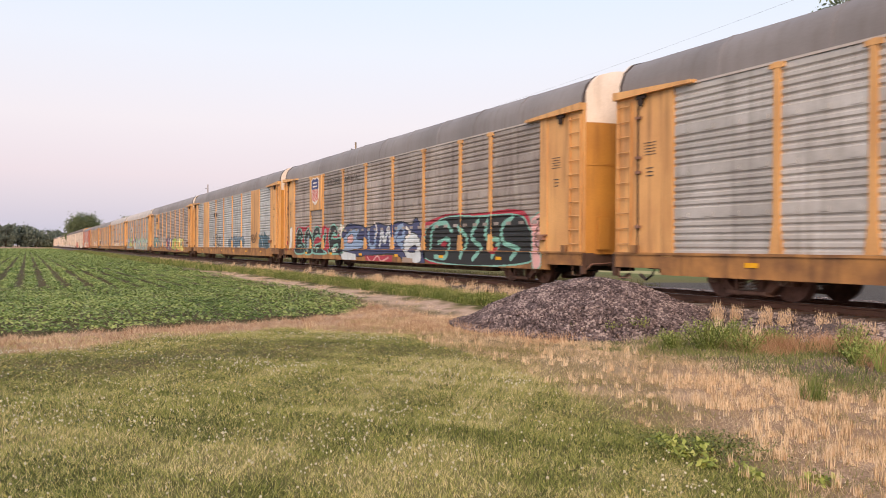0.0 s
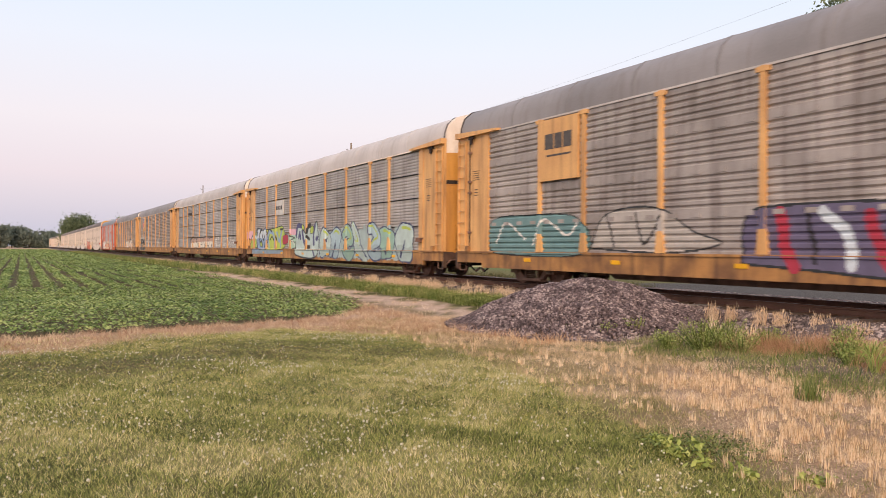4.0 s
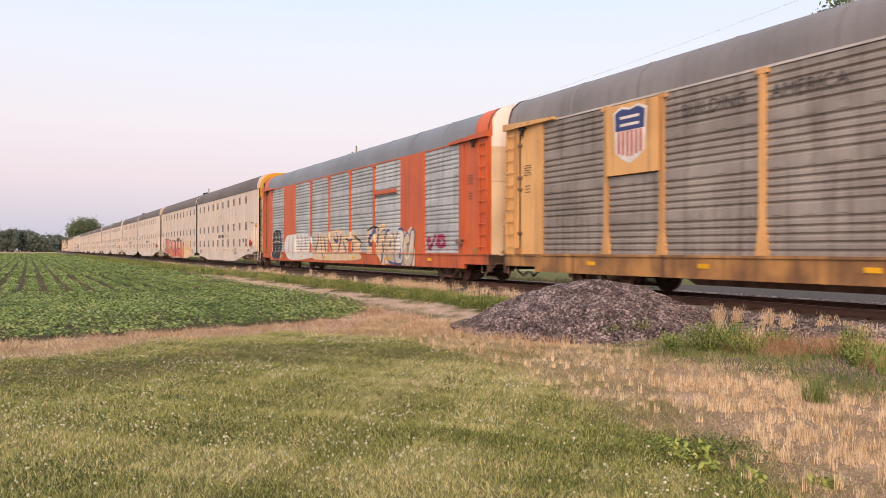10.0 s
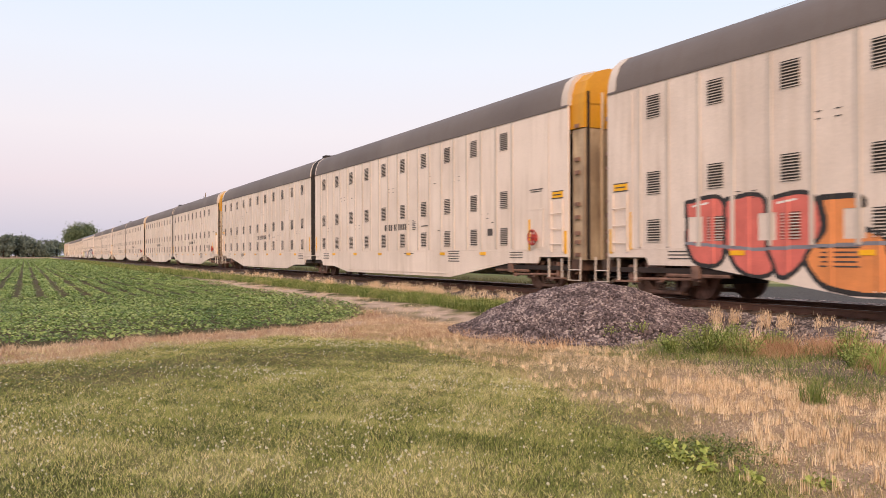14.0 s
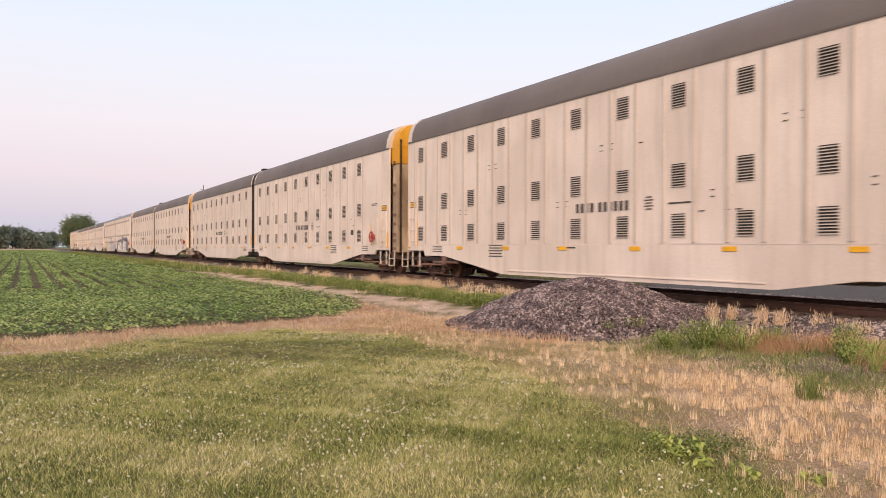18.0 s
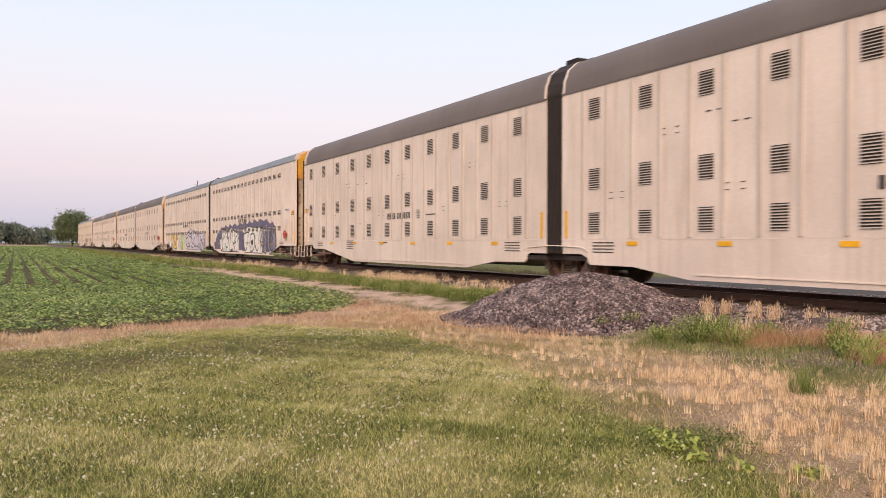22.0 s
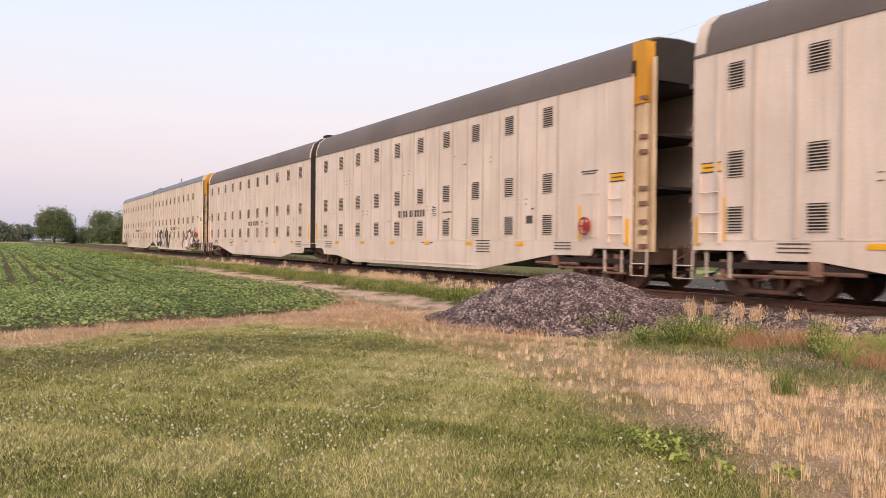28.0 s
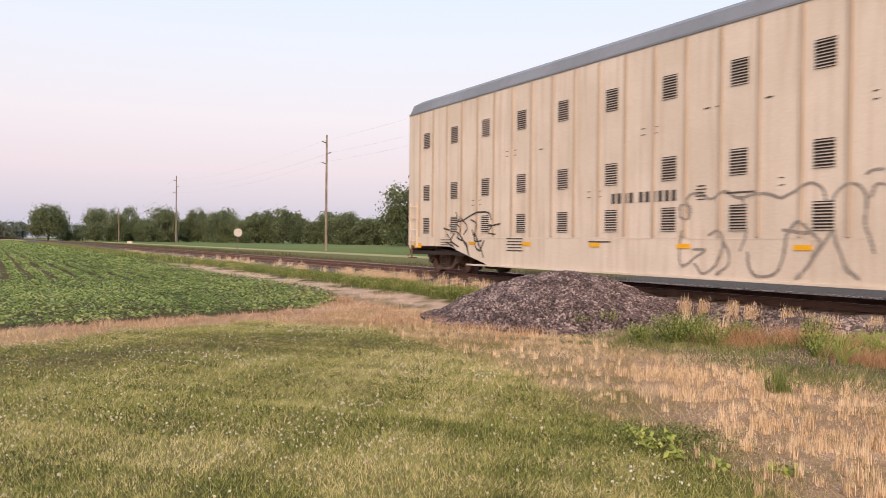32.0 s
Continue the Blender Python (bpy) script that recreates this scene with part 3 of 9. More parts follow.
class Spray:
    """A sprayed picture on a car's side, drawn stroke over stroke; places are along the car and above the rail."""

    def __init__(self, car, style, edge="INK", **wall):
        self.car, self.style, self.edge, self.wall, self.strokes = car, style, edge, wall, []

    def line(self, colour, width, *pts):
        """A rounded stroke through the points."""
        self.strokes.append((colour, width, smooth_line(pts, 7) if len(pts) > 2 else np.array(pts, float), False))
        return self

    def bent(self, colour, width, *pts):
        """A stroke with corners."""
        self.strokes.append((colour, width, np.array(pts, float), False))
        return self

    def blob(self, colour, rim, *pts):
        """A filled shape with rounded outline and a rim of the edge colour."""
        self.strokes.append((colour, rim, smooth_line((*pts, pts[0]), 7), True))
        return self

    def flat(self, colour, rim, *pts):
        """A filled shape with corners and a rim."""
        self.strokes.append((colour, rim, np.array((*pts, pts[0]), float), True))
        return self

    def done(self, label):
        every = np.concatenate([q[2] for q in self.strokes])
        (y0, z0), (y1, z1) = every.min(0) - 0.1, every.max(0) + 0.1
        ys, zs, xs, Y, Z = wall_grid(self.style, y0, y1, z0, z1, 0.022)
        ink, cols, yc = np.full(Y.shape, -1), [], Y[:, 0]

        def number(c):
            if c not in cols:
                cols.append(c)
            return cols.index(c)
        for colour, width, pts, closed in self.strokes:
            pad = 0.6 if not closed else width + 0.2
            lo, hi = np.searchsorted(yc, pts[:, 0].min() - pad), np.searchsorted(yc, pts[:, 0].max() + pad)
            sy, sz, tile = Y[lo:hi], Z[lo:hi], ink[lo:hi]
            # a spray can's hand is not quite steady
            sy = sy + 0.018 * np.sin(sz * 9 + sy * 5)
            near, inside = np.full(sy.shape, 9.0), np.zeros(sy.shape, bool)
            for (ya, za), (yb, zb) in zip(pts[:-1], pts[1:]):
                v = np.clip(((sy - ya) * (yb - ya) + (sz - za) * (zb - za)) / ((yb - ya) ** 2 + (zb - za) ** 2 + 1e-9), 0, 1)
                near = np.minimum(near, np.hypot(sy - ya - v * (yb - ya), sz - za - v * (zb - za)))
                if closed and za != zb:
                    inside ^= ((za > sz) != (zb > sz)) & (sy < (yb - ya) * (sz - za) / (zb - za) + ya)
            if closed:
                tile[inside] = number(COLOURS[colour])
                if width:
                    tile[near < width / 2] = number(COLOURS[self.edge])
            else:
                tile[near < width / 2] = number(COLOURS[colour])
        lay_paint(self.car, self.style, ys, zs, xs, Y, Z, ink, cols, label, **self.wall)


def bars(car, spots, material=LETTER, name="lettering", lift=0.0):
    """Writing that cannot be read: plain bars (y, z, length, height)."""
    s = Shape()
    for y, z, w, h in spots:
        s.box((-SIDE - 0.011 - lift, y - w / 2, z - h / 2), (-SIDE + 0.02, y + w / 2, z + h / 2))
    ob = part(name, s, material, car)
    if len(spots) > 1:
        ob["kind"] = "stuff"


def lettered(car, txt, y, z, size, material=LETTER):
    """Words painted on the side that faces the camera, from y towards the front."""
    if txt not in KEPT:
        cu = bpy.data.curves.new("lettering", "FONT")
        cu.body, cu.size, cu.resolution_u = txt, size, 2
        tmp = bpy.data.objects.new("lettering", cu)
        scene.collection.objects.link(tmp)
        me = bpy.data.meshes.new_from_object(tmp.evaluated_get(bpy.context.evaluated_depsgraph_get()))
        scene.collection.objects.unlink(tmp)
        bpy.data.objects.remove(tmp)
        me.transform(Matrix(((0, 0, 1, 0), (-1, 0, 0, 0), (0, 1, 0, 0), (0, 0, 0, 1))))
        me.materials.clear()
        me.materials.append(material)
        KEPT[txt] = me
    ob = new("lettering", KEPT[txt])
    ob.parent, ob.location = car, (-1.585, y, z)


def word(y, z, w, h, n):
    """A word of n plain upright bars, as the letters of a name stand."""
    return [(y - w / 2 + (i + 0.5) * w / n, z, w / n * 0.62, h) for i in range(n)]


ROOF = [(-1.56, 4.74), (-1.54, 5.10), (-1.42, 5.42), (-1.15, 5.66), (-0.7, 5.79), (0.0, 5.84)]
PITCH, BODY0, BODY1 = 28.60, 0.42, 28.02
POSTS_A = (5.16, 7.14, 9.95, 12.78, 15.66, 18.49, 21.30, 23.28)
POSTS_B = (9.95, 12.78, 15.66, 18.49)
BROAD = ((5.07, 7.16), (21.28, 23.36))


def full(prof):
    return prof + [(-x, z) for x, z in prof[-2::-1]]


def corrugated(w):
    """A wall panel pressed into level ribs, w long, with a flat band between groups."""
    s, pts = Shape(), rib_profile()
    n = len(pts)
    s.add([(x, 0, z) for x, z in pts] + [(x, w, z) for x, z in pts], [(i, i + 1, n + i + 1, n + i) for i in range(n - 1)])
    s.box((0.08, 0, 0.97), (0.10, w, 4.70))
    for band in (5, 11, 17):
        zc = 0.97 + RIB_STEP * (band + 0.5)
        for i in range(int(w / 0.62)):
            yc = (i + 0.5) * w / int(w / 0.62)
            s.box((-0.014, yc - 0.13, zc - 0.05), (0.01, yc + 0.13, zc + 0.05))
    return s


def sectioned(w, z0=0.97, z1=4.70):
    """A wall of four level sheets with shallow ribs and open slits between them."""
    s = Shape()
    cuts = [z0, 1.88, 2.93, 3.83, z1]
    for a, b in zip(cuts, cuts[1:]):
        pts, z = [], a + 0.03
        while z < b - 0.12:
            pts += [(0.0, z), (0.0, z + 0.055), (0.016, z + 0.07), (0.016, z + 0.10)]
            z += 0.115
        pts.append((0.0, b - 0.02))
        n = len(pts)
        s.add([(x, 0, zz) for x, zz in pts] + [(x, w, zz) for x, zz in pts], [(i, i + 1, n + i + 1, n + i) for i in range(n - 1)])
    return s


def ladder(w, z0, z1, step=0.37):
    s = Shape()
    for y in (0.0, w):
        s.box((-0.05, y - 0.02, z0), (0.0, y + 0.02, z1))
    z = z0 + 0.22
    while z < z1:
        s.tube([(-0.045, 0, z), (-0.045, w, z)], 0.014, 5)
        z += step
    return s


def rack_car(y, label, style="A", panel=PANEL_BROWN, body=YELLOW, door=YELLOW_DOOR, roof=ROOF_GREY, shield=True, slogan=True):
    """An enclosed railcar for motorcars: flat car, side panels between posts, arched roof and curved end doors."""
    car = thing("autorack_car", (TRACK_X, y, RAIL_Z), label, "railcar", "cars of the train")
    MOVING.append((car, y))
    # flat car
    part("deck", lambda: Shape().box((-1.52, BODY0, 0.80), (1.52, BODY1, 0.95)).box((-0.35, BODY0 + 0.2, 0.46), (0.35, BODY1 - 0.2, 0.80)), FRAME, car, key="deck")
    part("centre_sill", lambda: Shape().along_x([(6.3, 0.62), (7.0, 0.27), (21.4, 0.27), (22.1, 0.62), (22.1, 0.80), (6.3, 0.80)], -0.42, 0.42), STEEL, car, "rust-brown centre sill under the deck", key="centre_sill")
    for sx in (-1, 1):
        part("side_sill", lambda: Shape().box((-0.06, BODY0 + 1.6, 0.47), (0.06, BODY1 - 1.6, 0.95)).box((-0.06, BODY0, 0.62), (0.06, BODY0 + 1.6, 0.95)).box((-0.06, BODY1 - 1.6, 0.62), (0.06, BODY1, 0.95)).box((-0.09, BODY0, 0.93), (0.06, BODY1, 0.985)),
             SILL if body is YELLOW else SILL_ORANGE, car, at=(sx * 1.56, 0, 0), key="sill")
    posts = POSTS_A if style in ("A", "C") else POSTS_B
    lo, hi = (2.34, 26.10)
    fn = sectioned if style == "C" else corrugated
    edges = [lo, *posts, hi] if style != "B" else [lo, BROAD[0][0], None, BROAD[0][1], *posts, BROAD[1][0], None, BROAD[1][1], hi]
    k = 0
    while k < len(edges) - 1:
        a, b = edges[k], edges[k + 1]
        if a is None or b is None:
            k += 1
            continue
        w = round(b - a, 3)
        part("side_panel", lambda: fn(w), panel, car, at=(-1.575, a, 0), key=(style == "C", w))
        k += 1
    part("far_side_panel", lambda: corrugated(23.7), panel, car, at=(1.545, 2.36, 0), key="far_panel")
    for p in posts:
        part("post", lambda: Shape().along_x([(-0.075, 1.0), (0.075, 1.0), (0.075, 4.74), (-0.075, 4.74)], -0.075, 0.05).along_x([(-0.15, 0.99), (0.15, 0.99), (0.085, 1.5), (-0.085, 1.5)], -0.085, 0.02).box((-0.082, -0.17, 4.62), (0.02, 0.17, 4.72)),
             body, car, at=(-1.545, p, 0), key="post")
    if style == "B":
        for a, b in BROAD:
            w = round(b - a, 3)
            part("broad_panel", lambda: Shape().box((-0.05, 0, 0.96), (0.03, w, 4.74)).box((-0.065, 0.0, 0.96), (-0.05, 0.06, 4.74)).box((-0.065, w - 0.06, 0.96), (-0.05, w, 4.74)), body, car, at=(-1.56, a, 0), key=("broad", w))
    part("eave_rail", lambda: Shape().box((-0.03, 2.2, 4.715), (0.04, 26.24, 4.765)), (ROOF_PALE if style != "C" else CAP_WHITE) if body is YELLOW else body, car, at=(-1.57, 0, 0), key="eave")
    # roof in overlapping sheets
    prof = full(ROOF)
    part("roof", lambda: Shape().along_y(prof, BODY0 + 0.06, BODY1 - 0.06), roof, car, key="roof", smooth=True)
    for i in range(1, 10):
        part("roof_seam", lambda: Shape().along_y([(x * 1.004, z + 0.012) for x, z in prof], -0.035, 0.035), roof, car, at=(0, BODY0 + 0.62 + i * 2.64, 0), key="seam", smooth=True)
    # ends
    for d, ye in ((1, BODY0), (-1, BODY1)):
        a, b = (ye, ye + 1.70 * d) if d > 0 else (ye - 1.70, ye)
        for sx in (-1, 1):
            part("end_side_panel", lambda: Shape().box((-0.04, 0, 0.95), (0.04, 1.70, 4.74)), body, car,
                 at=(sx * 1.56, a, 0), key="end_side")
        part("corner_post", lambda: Shape().box((-0.085, -0.17, 0.90), (0.06, 0.17, 4.76)), body, car, at=(-1.54, ye + 1.79 * d, 0), key="corner_post")
        part("eave_header", lambda: Shape().along_x([(0.0, 4.73), (2.6, 4.73), (2.6, 4.80), (0.0, 4.92)] if d > 0 else [(-2.6, 4.73), (0.0, 4.73), (0.0, 4.92), (-2.6, 4.80)], -0.17, 0.05), body, car, at=(-1.56, ye, 0), key=("header", d))
        part("ladder", lambda: ladder(0.46, 0.98, 4.62), body, car, at=(-SIDE - 0.01, ye + (0.10 if d > 0 else -0.56), 0), key="ladder")
        if d < 0:
            part("door_edge_seal", lambda: Shape().box((-0.012, -0.022, 1.0), (0.03, 0.022, 4.70)), FRAME, car, at=(-SIDE - 0.004, ye + 0.80 * d, 0), key="seal")
            for z in (1.6, 2.9, 3.25, 4.2):
                part("hinge", lambda: Shape().wheel(-0.04, 0.03, 0, 0, 0.045, None, 8).box((-0.03, -0.13, -0.03), (0.02, 0.02, 0.03)), STEEL, car, at=(-SIDE - 0.03, ye + 0.80 * d, z), key="hinge")
        # the curved door, bulging beyond the corner
        def bulge(z0, z1, grow=0.0):
            s, ring = Shape(), []
            for i in range(13):
                u = -1.5 + 3.0 * i / 12
                ring.append((u, -0.30 * math.sqrt(max(0, 1 - (u / 1.56) ** 2)) - grow))
            n = len(ring)
            s.add([(x, yy * d, z0) for x, yy in ring] + [(x, yy * d, z1) for x, yy in ring], [(i, i + 1, n + i + 1, n + i) for i in range(n - 1)])
            s.add([(x, yy * d, z0) for x, yy in ring] + [(x, 0.25 * d, z0) for x, yy in ring], [(i, i + 1, n + i + 1, n + i) for i in range(n - 1)])
            return s
        part("end_door", lambda: bulge(0.92, 4.42), door, car, at=(0, ye + 0.12 * d, 0), key=("door", d), smooth=True)
        part("door_seam", lambda: bulge(3.28, 3.32, 0.012).box((-1.2, -0.31 * d, 1.05), (-0.85, -0.14 * d, 1.9)), door, car, at=(0, ye + 0.12 * d, 0), key=("door_seam", d))
        def hood():
            s, top, low, back = bulge(4.42, 4.72), [], [], []
            for i in range(17):
                x = -1.5 + 3.0 * i / 16
                yy = -0.30 * math.sqrt(max(0, 1 - (x / 1.56) ** 2)) * d
                zt = float(np.interp(-abs(x), [p[0] for p in ROOF], [p[1] for p in ROOF])) + 0.02
                low.append((x, yy, 4.70))
                top.append((x, yy, max(zt, 4.75)))
                back.append((x, -0.04 * d, max(zt, 4.75)))
            s.add(low + top, [(i, i + 1, 18 + i, 17 + i) for i in range(16)])
            return s.add(top + back, [(i, i + 1, 18 + i, 17 + i) for i in range(16)])
        part("roof_end_rim", lambda: Shape().along_y([(x * 1.008, z + 0.022) for x, z in prof], -0.03, 0.03), FRAME, car, "dark rubber rim at the end of the roof", at=(0, ye + 0.10 * d, 0), key="end_rim")
        if body is not YELLOW:
            part("roof_hood", lambda: Shape().along_y([(x * 1.006, z + 0.015) for x, z in prof], min(0.02 * d, 0.95 * d), max(0.02 * d, 0.95 * d)), body, car, "orange painted end of the roof", at=(0, ye, 0), key=("roof_hood", d), smooth=True)
        part("header_bracket", lambda: Shape().box((-0.06, -0.16, -0.20), (0.0, 0.16, -0.12)).box((-0.07, -0.05, -0.36), (0.0, 0.05, -0.12)), FRAME, car, at=(-SIDE - 0.02, ye + 0.95 * d, 4.84), key="header_bracket")
        # The door stays closed; a dark band paints in the slot's shade.
        part("door_slot", lambda: bulge(3.33, 3.46, 0.006), FRAME, car, "dark band across the end door for its shaded slot", at=(0, ye + 0.12 * d, 0), key=("door_slot", d)) if style == "C" else None
        part("foot_bracket", lambda: Shape().box((-0.09, -0.10, 0.98), (0.0, 0.10, 1.16)), SILL, car, at=(-SIDE - 0.01, ye + 0.75 * d, 0), key="foot_bracket")
        part("end_cap", hood, CAP_WHITE, car, "weathered white end cap", at=(0, ye + 0.12 * d, 0), key=("hood", d))
        part("end_sill", lambda: Shape().box((-1.5, -0.06, 0.62), (1.5, 0.14, 0.95)).box((-1.62, -0.02, 0.40), (-1.50, 0.10, 0.95)), GRIME, car, at=(0, ye, 0), key="end_sill")
        part("brake_step", lambda: Shape().box((-0.10, -0.2, 1.42), (0.02, 0.2, 1.46)).box((-0.14, -0.14, 1.30), (0.0, 0.14, 1.42)), STEEL, car, at=(-SIDE - 0.03, ye + 1.79 * d, 0), key="step") if d > 0 else None
        bars(car, [(ye + 1.2 * d, 3.3 + 0.07 * i, 0.40 - 0.05 * (i % 2), 0.014) for i in range(5)] + [(ye + 1.2 * d, 2.8 + 0.09 * i, 0.22, 0.022) for i in range(3)], name="stencil")
        bars(car, [(ye + 1.5 * d, 0.78, 0.42, 0.12)], MARK, "placard")
        coupler(car, ye + 0.35 * d, -d)
        part("stirrup", lambda: Shape().tube([(0, -0.2, 0.66), (0, -0.2, 0.36), (0, 0.2, 0.36), (0, 0.2, 0.66)], 0.016, 5), STEEL, car, at=(-1.56, ye + 0.3 * d, 0), key="stirrup")
    for yb in (4.2, PITCH - 4.2):
        bogie(car, yb)
    part("brake_cylinder", lambda: Shape().wheel(-0.5, 0.3, 0, 0.60, 0.17, None, 12).box((-0.9, -0.8, 0.50), (-0.6, 0.5, 0.78)), FRAME, car, at=(0, 12.4, 0), key="cylinder")
    part("train_pipe", lambda: Shape().tube([(-1.2, 6.0, 0.55), (-1.2, 22.0, 0.55)], 0.03), FRAME, car, key="pipe")
    for i in range(6):
        part("reflector", lambda: Shape().box((-0.012, -0.16, 0.70), (0.01, 0.16, 0.80)), MARK, car, at=(-SIDE - 0.025, 4.6 + i * 3.85, 0), key="reflector")
    if shield:
        p = part("logo_plate", lambda: Shape().box((-0.10, 21.38, 2.95), (0.0, 23.20, 4.68)), body, car, "yellow plate with a plain shield", at=(-1.56, 0, 0), key="plate")
        part("shield_rim", lambda: Shape().along_x([(21.72, 4.50), (21.80, 3.50), (22.00, 3.34), (22.32, 3.20), (22.64, 3.34), (22.84, 3.50), (22.92, 4.50), (22.62, 4.62), (22.32, 4.56), (22.02, 4.62)], -0.110, -0.09), paint((0.80, 0.74, 0.70)), p, key="shield_rim")
        part("shield_top", lambda: Shape().along_x([(21.79, 4.46), (21.81, 4.02), (22.83, 4.02), (22.85, 4.46), (22.60, 4.56), (22.32, 4.50), (22.04, 4.56)], -0.116, -0.09), paint((0.045, 0.06, 0.20)), p, key="shield_top")
        s = Shape()
        for i in range(6):
            yc_ = 21.93 + 0.155 * i
            s.box((-0.116, yc_ - 0.04, 3.36 + 0.10 * abs(i - 2.5) / 2.5), (-0.10, yc_ + 0.04, 4.0))
        part("shield_stripes", s, paint((0.55, 0.12, 0.10)), p)["kind"] = "stuff"
        part("shield_bar", lambda: Shape().box((-0.120, 21.98, 4.30), (-0.11, 22.66, 4.37)).box((-0.120, 21.98, 4.12), (-0.11, 22.66, 4.19)), paint((0.80, 0.74, 0.70)), p, key="shield_bar")["kind"] = "stuff"
        if slogan:
            for txt, y_, z_ in (("BUILDING", 20.7, 4.08), ("AMERICA", 18.30, 4.08)):
                lettered(car, txt, y_, z_, 0.40)
    return car


VENT_Z = (4.51, 2.72, 1.60)
HALF, REAR = 22.46, 43.86


def vent_spots(kind, h):
    """Where the vents of one unit sit: along, up, width and height."""
    if kind == 2:
        cols = [3.94 + 0.94 * i for i in range(19)] if h == 0 else [24.05 + 0.924 * i for i in range(21)]
        return [(y, z, 0.58, 0.24) for y in cols for z in (4.87, 2.79, 1.90)]
    cols = [4.17 + 1.843 * i for i in range(10)] if h == 0 else [24.25 + 1.853 * i for i in range(11)]
    return [(y, z, 0.42, 0.53) for y in cols for z in VENT_Z]


def rib_spots(kind, h):
    if kind == 2:
        return [3.47 + 0.94 * i for i in range(20)] if h == 0 else [23.59 + 0.924 * i for i in range(22)]
    return [3.71 + 0.9215 * i for i in range(20)] if h == 0 else [23.79 + 0.9265 * i for i in range(22)]


def wall_bottom(kind, y):
    t = y if y < HALF else 44.92 - y
    if kind == 1:
        return float(np.interp(t, [2.15, 2.25, 3.80, 7.5, 17.4, 19.2, 20.80, 20.95, 21.3], [0.98, 0.80, 0.79, 0.28, 0.28, 0.52, 0.52, 0.86, 1.0]))
    return float(np.interp(t, [3.8, 4.2, 6.0, 19.0, 20.0, 20.8, 21.0], [0.90, 0.78, 0.37, 0.36, 0.50, 0.56, 0.86]))


def on_white(car, kind):
    return {"bottom": lambda y: wall_bottom(kind, y), "holes": vent_spots(kind, 0) + vent_spots(kind, 1), "ribs": rib_spots(kind, 0) + rib_spots(kind, 1)}


def slats_shape(w, n, step):
    s = Shape()
    for i in range(n):
        z = (i - (n - 1) / 2) * step
        s.along_y([(-0.022, z - step * 0.34), (0.0, z + step * 0.16), (0.0, z - step * 0.34)], -w / 2, w / 2)
    return s


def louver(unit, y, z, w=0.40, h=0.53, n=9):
    # The wall is closed here; a dark plate carries the vent's shade.
    v = part("vent", lambda: Shape().box((-0.003, -w / 2, -h / 2), (0.0, w / 2, h / 2)), VENT_SHADE, unit, at=(-SIDE - 0.004, y, z), key=("vent", w, h))
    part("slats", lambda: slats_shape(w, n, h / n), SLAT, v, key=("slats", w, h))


def long_unit(car, y, roof_prof, roof_mat, wall, vents, ribs, low, d, ymin, ymax):
    """One half of an articulated car, from y + ymin to y + ymax; d = 1 where its coupled end is at ymin."""
    u = part("unit_body", Shape().box((-1.55, ymin + 0.05, 0.62), (1.55, ymax - 0.05, 0.74)), FRAME, car, at=(0, y, 0))
    eave = roof_prof[0][1]
    ends = (ymin, ymax) if d > 0 else (ymax, ymin)
    q = lambda t: ends[0] + d * t
    L = ymax - ymin
    # side walls with a deep belly between the bogies
    if low:
        prof = [(q(0), eave), (q(0), 0.98), (q(1.35), 0.98), (q(1.45), 0.80), (q(3.0), 0.79), (q(6.7), 0.28), (q(16.6), 0.28), (q(18.4), 0.52), (q(19.98), 0.53), (q(20.06), 0.62), (q(20.12), 0.86), (q(20.4), 0.97), (q(ymax - ymin), 1.02), (q(ymax - ymin), eave)]
    else:
        prof = [(q(0), eave), (q(0), 0.92), (q(3.0), 0.90), (q(3.4), 0.78), (q(5.2), 0.37), (q(L - 3.1), 0.36), (q(L - 2.1), 0.50), (q(L - 1.3), 0.56), (q(L - 1.1), 0.86), (q(L), 0.96), (q(L), eave)]
    for sx in (-1, 1):
        part("side_wall", Shape().along_x(prof, -0.03, 0.03), wall, u, at=(sx * (SIDE - 0.03), 0, 0))
    part("belt_seam", lambda: Shape().box((-0.004, ymin + 0.02, 1.17), (0.0, ymax - 0.02, 1.20)), wall, u, at=(-SIDE, 0, 0))
    part("belly_rail", Shape().box((-0.03, min(q(4.0), q(18.0)), 0.33), (0.0, max(q(4.0), q(18.0)), 0.38)) if not low else Shape().box((-0.02, min(q(7.0), q(16.4)), 0.385), (0.0, max(q(7.0), q(16.4)), 0.41)), wall, u, at=(-SIDE, 0, 0))
    part("roof", Shape().along_y(full(roof_prof), ymin + 0.10, ymax - 0.04), roof_mat, u, smooth=True)
    part("roof_edge", Shape().box((-0.022, ymin, eave - 0.03), (0.01, ymax, eave + 0.02)), roof_mat, u, at=(-SIDE, 0, 0))
    for yr in ribs:
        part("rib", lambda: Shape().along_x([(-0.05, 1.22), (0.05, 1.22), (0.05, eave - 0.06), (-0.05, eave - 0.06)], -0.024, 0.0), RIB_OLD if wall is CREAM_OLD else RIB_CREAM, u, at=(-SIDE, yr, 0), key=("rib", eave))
    vents(u)
    return u


